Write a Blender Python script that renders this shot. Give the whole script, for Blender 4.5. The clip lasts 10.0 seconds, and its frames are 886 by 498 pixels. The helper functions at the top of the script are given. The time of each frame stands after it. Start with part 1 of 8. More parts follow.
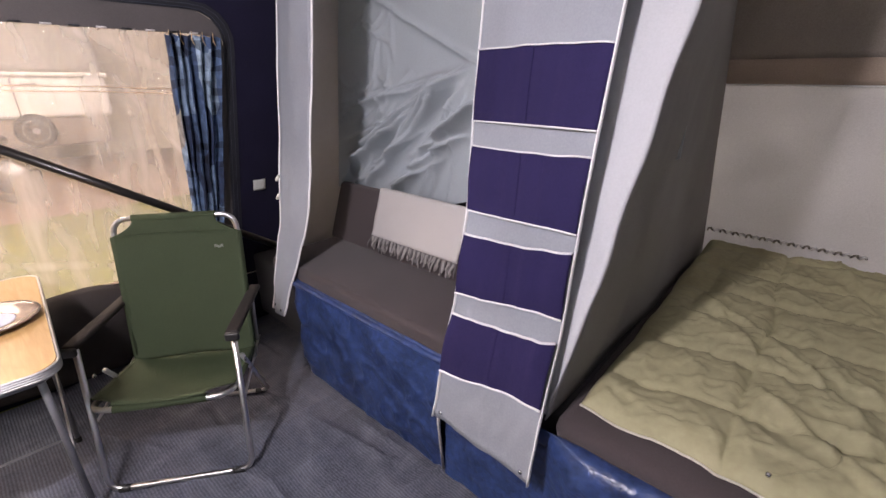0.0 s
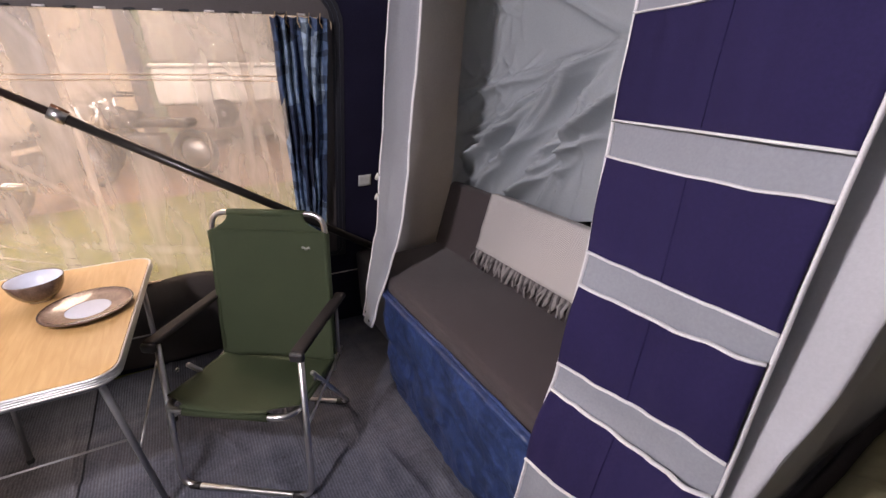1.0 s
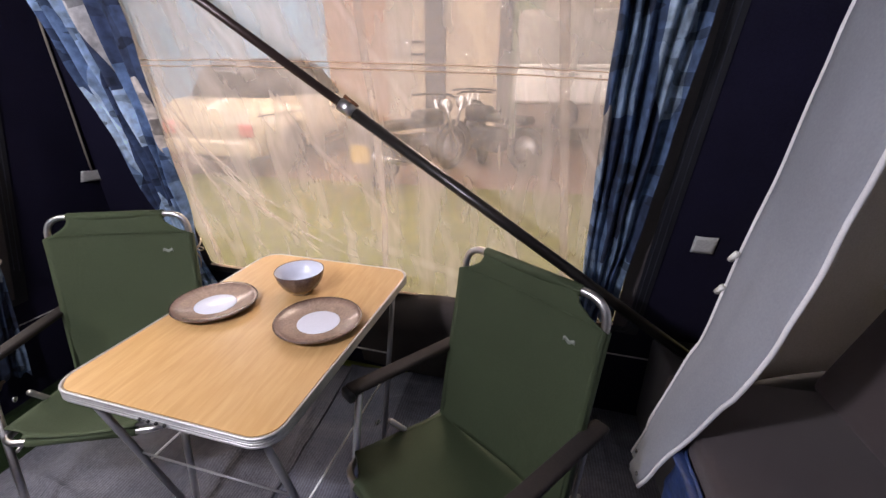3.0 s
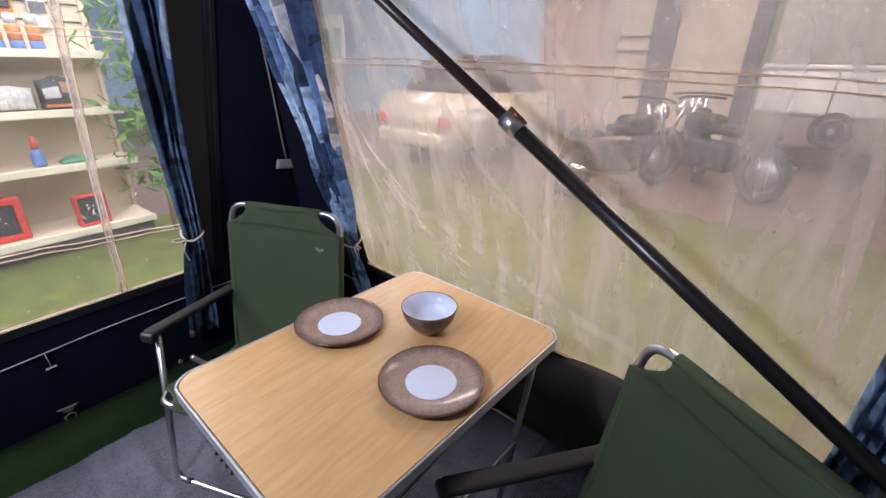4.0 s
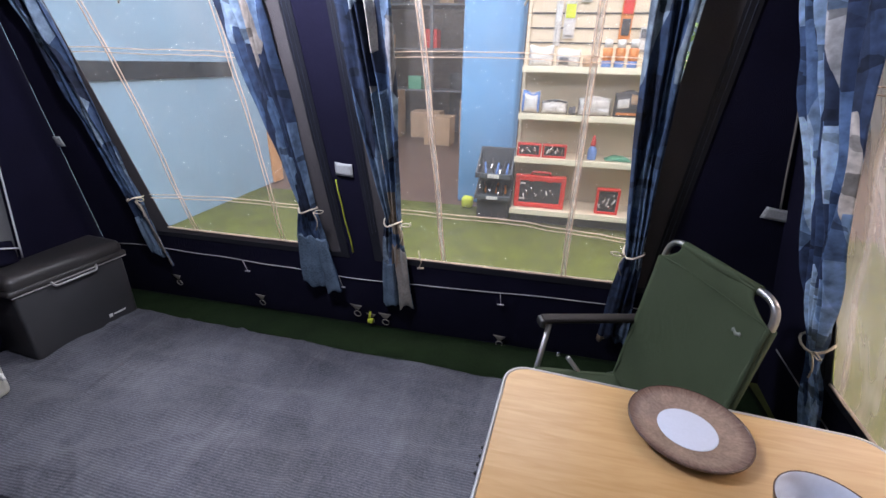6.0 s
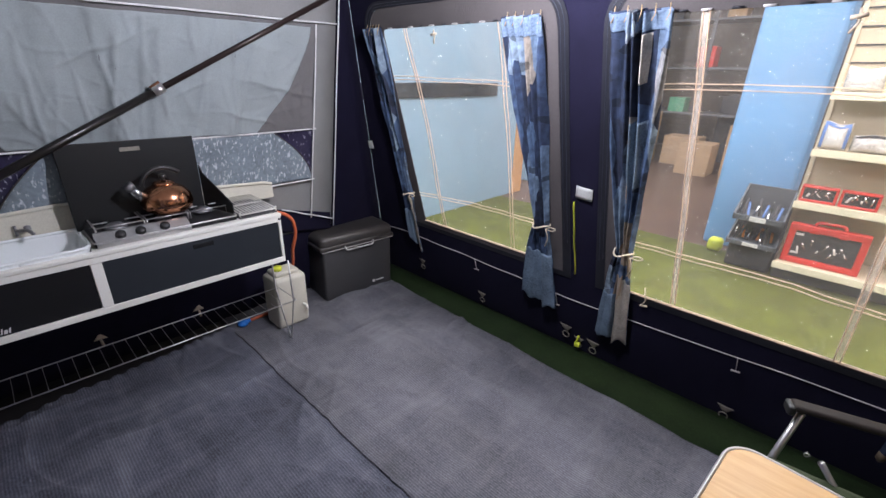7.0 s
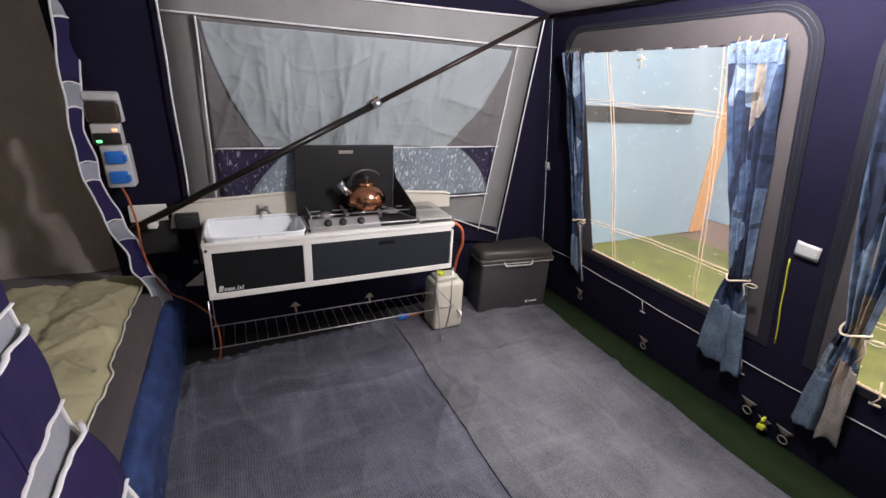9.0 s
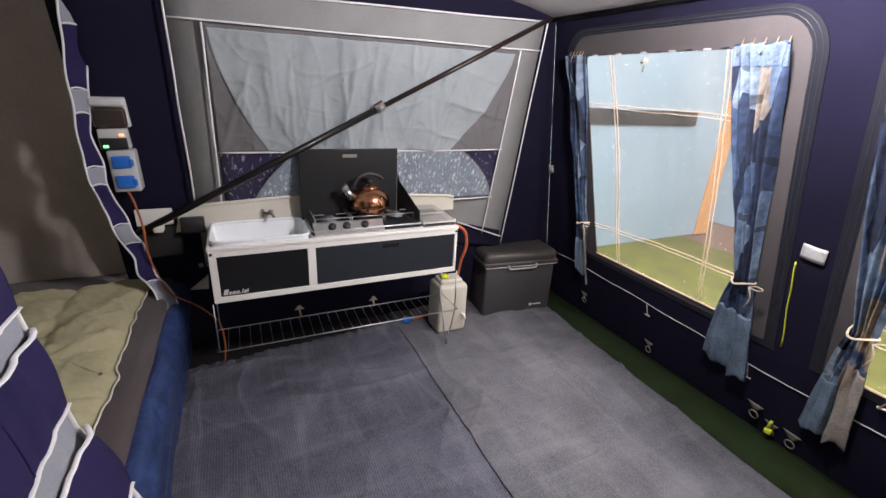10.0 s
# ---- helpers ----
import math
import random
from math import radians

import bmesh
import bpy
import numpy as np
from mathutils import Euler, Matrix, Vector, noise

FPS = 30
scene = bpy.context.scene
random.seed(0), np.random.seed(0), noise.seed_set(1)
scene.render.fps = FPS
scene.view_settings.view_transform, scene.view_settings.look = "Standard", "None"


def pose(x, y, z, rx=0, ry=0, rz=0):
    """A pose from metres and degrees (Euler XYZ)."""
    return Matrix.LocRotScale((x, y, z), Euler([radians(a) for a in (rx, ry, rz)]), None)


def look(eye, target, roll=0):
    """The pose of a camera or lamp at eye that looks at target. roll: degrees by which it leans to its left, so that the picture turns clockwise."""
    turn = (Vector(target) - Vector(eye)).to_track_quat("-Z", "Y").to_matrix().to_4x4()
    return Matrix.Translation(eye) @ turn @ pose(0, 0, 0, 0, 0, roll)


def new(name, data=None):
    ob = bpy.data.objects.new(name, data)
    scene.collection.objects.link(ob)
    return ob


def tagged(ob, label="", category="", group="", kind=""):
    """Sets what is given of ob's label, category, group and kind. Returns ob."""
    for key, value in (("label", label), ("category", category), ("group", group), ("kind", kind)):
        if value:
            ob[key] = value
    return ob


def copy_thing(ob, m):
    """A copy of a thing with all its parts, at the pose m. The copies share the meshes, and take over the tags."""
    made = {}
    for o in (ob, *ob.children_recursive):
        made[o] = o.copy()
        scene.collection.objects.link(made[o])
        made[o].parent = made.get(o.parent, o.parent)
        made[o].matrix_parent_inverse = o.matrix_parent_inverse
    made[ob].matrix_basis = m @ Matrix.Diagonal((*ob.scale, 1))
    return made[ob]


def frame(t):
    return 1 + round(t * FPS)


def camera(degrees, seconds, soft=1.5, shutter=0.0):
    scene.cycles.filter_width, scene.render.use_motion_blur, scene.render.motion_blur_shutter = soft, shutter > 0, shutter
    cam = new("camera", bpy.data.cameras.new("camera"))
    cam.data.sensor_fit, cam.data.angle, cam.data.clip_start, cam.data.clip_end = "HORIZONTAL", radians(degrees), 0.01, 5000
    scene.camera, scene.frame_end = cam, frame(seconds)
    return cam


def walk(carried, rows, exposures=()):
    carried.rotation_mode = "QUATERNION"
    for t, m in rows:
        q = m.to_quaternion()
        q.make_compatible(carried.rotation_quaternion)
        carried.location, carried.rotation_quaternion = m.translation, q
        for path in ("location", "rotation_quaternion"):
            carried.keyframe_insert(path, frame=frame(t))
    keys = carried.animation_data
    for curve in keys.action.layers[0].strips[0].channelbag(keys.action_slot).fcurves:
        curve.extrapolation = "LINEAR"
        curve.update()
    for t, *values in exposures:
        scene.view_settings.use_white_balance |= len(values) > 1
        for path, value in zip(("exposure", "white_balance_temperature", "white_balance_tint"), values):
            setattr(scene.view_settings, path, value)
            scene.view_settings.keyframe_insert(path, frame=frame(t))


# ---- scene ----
cam = camera(91.7, 10.0)
PATH = [
    (0, (0.911, 0.949, 1.428), (2.122, -0.46, 0.688), 0.4),
    (0.5, (1.028, 0.787, 1.417), (2.384, -0.465, 0.647), -0.4),
    (1, (1.127, 0.623, 1.418), (2.706, -0.315, 0.626), -0.6),
    (1.5, (1.3, 0.592, 1.374), (3.01, -0.095, 0.598), -0.4),
    (2, (1.468, 0.562, 1.361), (3.28, 0.184, 0.603), -0.3),
    (2.2, (1.532, 0.543, 1.361), (3.363, 0.289, 0.599), -0.4),
    (3.3, (1.866, 0.422, 1.392), (3.611, 1.005, 0.608), 0.9),
    (3.5, (1.943, 0.453, 1.393), (3.63, 1.178, 0.6), 1.2),
    (4, (2.101, 0.497, 1.399), (3.578, 1.585, 0.602), 1.2),
    (4.5, (2.24, 0.502, 1.403), (3.383, 1.948, 0.628), 1.4),
    (5, (2.288, 0.508, 1.411), (2.897, 2.247, 0.636), 1.7),
    (5.2, (2.288, 0.512, 1.406), (2.702, 2.312, 0.638), 2.1),
    (6.3, (2.407, 0.536, 1.446), (1.728, 2.24, 0.65), 1.1),
    (6.5, (2.398, 0.498, 1.45), (1.533, 2.125, 0.672), 1.3),
    (7, (2.384, 0.445, 1.482), (1.124, 1.801, 0.725), 1.5),
    (7.5, (2.348, 0.402, 1.493), (0.874, 1.546, 0.773), 2.3),
    (8, (2.327, 0.383, 1.503), (0.734, 1.359, 0.788), 3.0),
    (8.5, (2.318, 0.37, 1.498), (0.662, 1.237, 0.787), 3.3),
    (9, (2.314, 0.372, 1.498), (0.642, 1.204, 0.781), 3.5),
    (9.5, (2.312, 0.37, 1.498), (0.634, 1.191, 0.786), 3.3),
    (10, (2.315, 0.372, 1.501), (0.631, 1.189, 0.795), 3.2),
]
walk(cam, [(t, look(eye, target, roll)) for t, eye, target, roll in PATH],
     [(0, 0.50, 6700, 20), (0.6, 0.29, 6770, 21), (1.2, 0.13, 6840, 22), (2.0, -0.02, 6950, 23), (3.5, -0.10, 5900, 18), (5.0, -0.54, 5580, 17), (6.5, -0.32, 5850, 16), (7.5, -0.10, 6330, 15), (10.0, 0.12, 6700, 16)])

# ---------------------------------------------------------------- light
world = bpy.data.worlds.new("hall_air")
scene.world = world
world.use_nodes = True
bg = world.node_tree.nodes["Background"]
bg.inputs[0].default_value = (0.92, 0.95, 1.0, 1)
bg.inputs[1].default_value = 0.35


def area_lamp(name, where, target, sx, sy, watts, color):
    d = bpy.data.lights.new(name, "AREA")
    d.shape, d.size, d.size_y, d.energy, d.color = "RECTANGLE", sx, sy, watts, color
    ob = new(name, d)
    ob.matrix_world = look(where, target)
    return ob


# area lamps standing in for unseen lighting under the roof of the sales hall
area_lamp("hall_light_front", (1.0, 5.0, 4.9), (1.0, 4.9, 0), 8.0, 3.5, 900, (1.0, 0.95, 0.86))
area_lamp("hall_light_side", (6.8, 1.5, 4.6), (6.4, 1.5, 0), 1.0, 7.0, 660, (1.0, 0.82, 0.64))
# fill added to brighten the far blue wall
area_lamp("far_wall_fill", (9.4, 7.0, 4.8), (10.6, 7.0, 0), 1.0, 10.0, 1000, (1.0, 0.92, 0.84))
area_lamp("hall_light_over", (1.5, 0.4, 4.8), (1.5, 0.4, 0), 5.0, 3.0, 560, (1.0, 0.97, 0.93))
# fill added behind the tent to brighten the sleeping bay through its cloth
area_lamp("bay_fill", (0.6, -4.6, 4.6), (0.6, -2.0, 1.0), 4.0, 2.0, 900, (1.0, 0.96, 0.92))
area_lamp("hall_light_end", (-3.0, 1.5, 4.2), (-0.5, 1.2, 1.2), 1.2, 4.0, 64, (0.9, 0.96, 1.0))
# LED lamp hung under the roof, in the middle of the awning
d_ = bpy.data.lights.new("awning_lamp", "POINT")
d_.energy, d_.shadow_soft_size, d_.color = 93, 0.06, (0.97, 0.95, 1.0)
new("awning_lamp", d_).location = (1.55, 1.47, 1.87)

# ---------------------------------------------------------------- materials


def mat(name, color, rough=0.8, metal=0.0, vary=0.25, scale=6.0, fine=180.0, bump=0.15, sheen=0.0, trans=0.0, spec=0.5, coat=0.0):
    """A surface with stains at one scale, grain at another and a fine relief."""
    m = bpy.data.materials.new(name)
    m.use_nodes = True
    nt = m.node_tree
    n, l = nt.nodes, nt.links
    b = n["Principled BSDF"]
    tc = n.new("ShaderNodeTexCoord")
    big, small = n.new("ShaderNodeTexNoise"), n.new("ShaderNodeTexNoise")
    big.inputs["Scale"].default_value, small.inputs["Scale"].default_value = scale, fine
    big.inputs["Detail"].default_value, small.inputs["Detail"].default_value = 5, 2
    l.new(tc.outputs["Object"], big.inputs["Vector"])
    l.new(tc.outputs["Object"], small.inputs["Vector"])
    mix = n.new("ShaderNodeMath")
    mix.operation = "ADD"
    l.new(big.outputs[0], mix.inputs[0])
    l.new(small.outputs[0], mix.inputs[1])
    ramp = n.new("ShaderNodeMapRange")
    ramp.inputs[1].default_value, ramp.inputs[2].default_value = 0.6, 1.4
    ramp.inputs[3].default_value, ramp.inputs[4].default_value = 1 - vary, 1 + vary
    l.new(mix.outputs[0], ramp.inputs[0])
    tint = n.new("ShaderNodeMix")
    tint.data_type, tint.blend_type = "RGBA", "MULTIPLY"
    tint.inputs[0].default_value = 1.0
    tint.inputs[6].default_value = (*color, 1)
    comb = n.new("ShaderNodeCombineColor")
    for k in range(3):
        l.new(ramp.outputs[0], comb.inputs[k])
    l.new(comb.outputs[0], tint.inputs[7])
    l.new(tint.outputs[2], b.inputs["Base Color"])
    b.inputs["Roughness"].default_value = rough
    b.inputs["Metallic"].default_value = metal
    b.inputs["Sheen Weight"].default_value = sheen
    b.inputs["Specular IOR Level"].default_value = spec
    b.inputs["Coat Weight"].default_value = coat
    if bump:
        bp = n.new("ShaderNodeBump")
        bp.inputs["Strength"].default_value, bp.inputs["Distance"].default_value = bump, 0.003
        l.new(mix.outputs[0], bp.inputs["Height"])
        l.new(bp.outputs[0], b.inputs["Normal"])
    if trans:
        tr = n.new("ShaderNodeBsdfTranslucent")
        l.new(tint.outputs[2], tr.inputs[0])
        ms = n.new("ShaderNodeMixShader")
        ms.inputs[0].default_value = trans
        l.new(b.outputs[0], ms.inputs[1])
        l.new(tr.outputs[0], ms.inputs[2])
        l.new(ms.outputs[0], n["Material Output"].inputs[0])
    return m


def weave(m, scale=260.0, axis="X", strength=0.35, dist=0.002):
    """Adds ribs of a weave to the relief of a material."""
    nt = m.node_tree
    n, l = nt.nodes, nt.links
    tc = n.new("ShaderNodeTexCoord")
    wv = n.new("ShaderNodeTexWave")
    wv.bands_direction = axis
    wv.inputs["Scale"].default_value, wv.inputs["Distortion"].default_value = scale, 1.2
    wv.inputs["Detail Scale"].default_value = 2.0
    l.new(tc.outputs["Object"], wv.inputs["Vector"])
    bp = n.new("ShaderNodeBump")
    bp.inputs["Strength"].default_value, bp.inputs["Distance"].default_value = strength, dist
    l.new(wv.outputs[1], bp.inputs["Height"])
    b = n["Principled BSDF"]
    if b.inputs["Normal"].links:
        l.new(b.inputs["Normal"].links[0].from_socket, bp.inputs["Normal"])
    l.new(bp.outputs[0], b.inputs["Normal"])
    return m


def vinyl(name, haze, tint, gloss=0.06, wav=3.0, haze_color=(0.75, 0.7, 0.62), folds=0.0):
    """Clear window foil: lets light straight through, with a soft haze and a wavy gloss."""
    m = bpy.data.materials.new(name)
    m.use_nodes = True
    nt = m.node_tree
    n, l = nt.nodes, nt.links
    n.remove(n["Principled BSDF"])
    tc = n.new("ShaderNodeTexCoord")
    no = n.new("ShaderNodeTexNoise")
    no.inputs["Scale"].default_value, no.inputs["Detail"].default_value, no.inputs["Distortion"].default_value = wav, 5, 0.3
    mp = n.new("ShaderNodeMapping")
    mp.inputs["Rotation"].default_value, mp.inputs["Scale"].default_value = (0.5, 0.35, 0), (1.0, 1.6, 0.28)
    l.new(tc.outputs["Object"], mp.inputs[0])
    l.new(mp.outputs[0], no.inputs["Vector"])
    bp = n.new("ShaderNodeBump")
    bp.inputs["Strength"].default_value, bp.inputs["Distance"].default_value = 1.0, 0.05
    fine = n.new("ShaderNodeTexNoise")
    fine.inputs["Scale"].default_value, fine.inputs["Detail"].default_value = 26, 3
    l.new(tc.outputs["Object"], fine.inputs["Vector"])
    fs_ = n.new("ShaderNodeMath")
    fs_.operation = "MULTIPLY_ADD"
    fs_.inputs[1].default_value = 0.42
    l.new(fine.outputs[0], fs_.inputs[0])
    l.new(no.outputs[0], fs_.inputs[2])
    l.new(fs_.outputs[0], bp.inputs["Height"])
    tr = n.new("ShaderNodeBsdfTransparent")
    tr.inputs[0].default_value = (*tint, 1)
    gl = n.new("ShaderNodeBsdfGlossy")
    gl.inputs["Roughness"].default_value = 0.025
    l.new(bp.outputs[0], gl.inputs["Normal"])
    hz, tl = n.new("ShaderNodeBsdfDiffuse"), n.new("ShaderNodeBsdfTranslucent")
    hz.inputs[0].default_value = tl.inputs[0].default_value = (*haze_color, 1)
    a, b, c = (n.new("ShaderNodeMixShader") for _ in range(3))
    a.inputs[0].default_value = 0.35
    l.new(hz.outputs[0], a.inputs[1])
    l.new(tl.outputs[0], a.inputs[2])
    mr = n.new("ShaderNodeMapRange")
    mr.inputs[1].default_value, mr.inputs[2].default_value = 0.35, 0.75
    mr.inputs[3].default_value, mr.inputs[4].default_value = haze * 0.6, haze * 1.6
    l.new(no.outputs[0], mr.inputs[0])
    hv = mr.outputs[0]
    if folds:
        # pale lines where the foil was folded
        for rot, sc, dist in ((0.45, 0.8, 14.0), (1.0, 0.5, 18.0)):
            mq, wv, pk, mk_, pr, sm = (n.new("ShaderNode" + k) for k in ("Mapping", "TexWave", "MapRange", "TexNoise", "Math", "Math"))
            mq.inputs["Rotation"].default_value = (rot, 0, 0)
            l.new(tc.outputs["Object"], mq.inputs[0])
            wv.bands_direction = "Y"
            wv.inputs["Scale"].default_value, wv.inputs["Distortion"].default_value, wv.inputs["Detail"].default_value, wv.inputs["Detail Scale"].default_value = sc, dist, 2, 0.35
            l.new(mq.outputs[0], wv.inputs["Vector"])
            pk.inputs[1].default_value, pk.inputs[2].default_value, pk.inputs[4].default_value = 0.990, 1.0, folds
            l.new(wv.outputs[1], pk.inputs[0])
            mk_.inputs["Scale"].default_value, mk_.inputs["Detail"].default_value = 2.3 + rot, 2
            l.new(tc.outputs["Object"], mk_.inputs["Vector"])
            pr.operation, sm.operation = "MULTIPLY", "ADD"
            l.new(pk.outputs[0], pr.inputs[0])
            l.new(mk_.outputs[0], pr.inputs[1])
            l.new(hv, sm.inputs[0])
            l.new(pr.outputs[0], sm.inputs[1])
            hv = sm.outputs[0]
    l.new(hv, b.inputs[0])
    l.new(tr.outputs[0], b.inputs[1])
    l.new(a.outputs[0], b.inputs[2])
    c.inputs[0].default_value = gloss
    l.new(b.outputs[0], c.inputs[1])
    l.new(gl.outputs[0], c.inputs[2])
    l.new(c.outputs[0], n["Material Output"].inputs[0])
    return m


def denim(name, axis, light_gain=1.0):
    """Patchwork of washed denim squares; its upright contrast also imitates lit and dark folds."""
    m = bpy.data.materials.new(name)
    m.use_nodes = True
    nt = m.node_tree
    n, l = nt.nodes, nt.links
    b = n["Principled BSDF"]
    tc = n.new("ShaderNodeTexCoord")
    sx = n.new("ShaderNodeSeparateXYZ")
    l.new(tc.outputs["Object"], sx.inputs[0])
    cb_ = n.new("ShaderNodeCombineXYZ")
    l.new(sx.outputs[axis], cb_.inputs[0])
    l.new(sx.outputs[2], cb_.inputs[1])
    wob = n.new("ShaderNodeTexNoise")
    wob.inputs["Scale"].default_value, wob.inputs["Detail"].default_value = 9, 2
    l.new(cb_.outputs[0], wob.inputs["Vector"])
    shift = n.new("ShaderNodeMix")
    shift.data_type, shift.blend_type = "RGBA", "LINEAR_LIGHT"
    shift.inputs[0].default_value = 0.004
    l.new(cb_.outputs[0], shift.inputs[6])
    l.new(wob.outputs[1], shift.inputs[7])
    mp = n.new("ShaderNodeMapping")
    mp.inputs["Scale"].default_value, mp.inputs["Rotation"].default_value = (27.0, 4.4, 1.0), (0, 0, 0.04)
    l.new(shift.outputs[2], mp.inputs[0])
    vo = n.new("ShaderNodeTexVoronoi")
    vo.voronoi_dimensions, vo.distance = "2D", "CHEBYCHEV"
    vo.inputs["Scale"].default_value, vo.inputs["Randomness"].default_value = 1.0, 0.85
    l.new(mp.outputs[0], vo.inputs["Vector"])
    sep = n.new("ShaderNodeSeparateColor")
    l.new(vo.outputs["Color"], sep.inputs[0])
    cr = n.new("ShaderNodeValToRGB")
    e = cr.color_ramp.elements
    e[0].position, e[0].color = 0.0, (0.020, 0.030, 0.060, 1)
    e[1].position, e[1].color = 1.0, (0.38, 0.36, 0.32, 1)
    for p, c in ((0.15, (0.024, 0.038, 0.080, 1)), (0.42, (0.048, 0.082, 0.16, 1)), (0.66, (0.095, 0.155, 0.27, 1)), (0.84, (0.19, 0.27, 0.38, 1)), (0.965, (0.30, 0.39, 0.48, 1)), (0.990, (0.30, 0.36, 0.42, 1)), (0.995, (0.34, 0.24, 0.13, 1))):
        el = cr.color_ramp.elements.new(p)
        el.color = c
    l.new(sep.outputs[0], cr.inputs[0])
    # small dark tabs, loops and seams
    mp2, vo2, sep2, mr2 = n.new("ShaderNodeMapping"), n.new("ShaderNodeTexVoronoi"), n.new("ShaderNodeSeparateColor"), n.new("ShaderNodeMapRange")
    mp2.inputs["Scale"].default_value, mp2.inputs["Location"].default_value = (26.0, 34.0, 1.0), (3.3, 1.7, 0)
    l.new(shift.outputs[2], mp2.inputs[0])
    vo2.voronoi_dimensions, vo2.distance = "2D", "CHEBYCHEV"
    vo2.inputs["Scale"].default_value, vo2.inputs["Randomness"].default_value = 1.0, 0.9
    l.new(mp2.outputs[0], vo2.inputs["Vector"])
    l.new(vo2.outputs["Color"], sep2.inputs[0])
    mr2.inputs[1].default_value, mr2.inputs[2].default_value, mr2.inputs[3].default_value, mr2.inputs[4].default_value = 0.10, 0.14, 0.42, 1.0
    l.new(sep2.outputs[1], mr2.inputs[0])
    tabs = n.new("ShaderNodeMix")
    tabs.data_type, tabs.blend_type = "RGBA", "MULTIPLY"
    tabs.inputs[0].default_value = 1.0
    tcol = n.new("ShaderNodeCombineColor")
    for k in range(3):
        l.new(mr2.outputs[0], tcol.inputs[k])
    l.new(cr.outputs[0], tabs.inputs[6])
    l.new(tcol.outputs[0], tabs.inputs[7])
    no = n.new("ShaderNodeTexNoise")
    no.inputs["Scale"].default_value, no.inputs["Detail"].default_value = 30, 6
    l.new(tc.outputs["Object"], no.inputs["Vector"])
    mr = n.new("ShaderNodeMapRange")
    mr.inputs[1].default_value, mr.inputs[2].default_value, mr.inputs[3].default_value, mr.inputs[4].default_value = 0.3, 0.7, 0.55 * light_gain, 1.5 * light_gain
    l.new(no.outputs[0], mr.inputs[0])
    mx = n.new("ShaderNodeMix")
    mx.data_type, mx.blend_type = "RGBA", "MULTIPLY"
    mx.inputs[0].default_value = 1.0
    cc = n.new("ShaderNodeCombineColor")
    for k in range(3):
        l.new(mr.outputs[0], cc.inputs[k])
    l.new(tabs.outputs[2], mx.inputs[6])
    l.new(cc.outputs[0], mx.inputs[7])
    l.new(mx.outputs[2], b.inputs["Base Color"])
    b.inputs["Roughness"].default_value = 0.85
    bp = n.new("ShaderNodeBump")
    bp.inputs["Strength"].default_value, bp.inputs["Distance"].default_value = 0.3, 0.004
    l.new(no.outputs[0], bp.inputs["Height"])
    l.new(bp.outputs[0], b.inputs["Normal"])
    tr = n.new("ShaderNodeBsdfTranslucent")
    l.new(mx.outputs[2], tr.inputs[0])
    ms = n.new("ShaderNodeMixShader")
    ms.inputs[0].default_value = 0.24
    l.new(b.outputs[0], ms.inputs[1])
    l.new(tr.outputs[0], ms.inputs[2])
    l.new(ms.outputs[0], n["Material Output"].inputs[0])
    return m


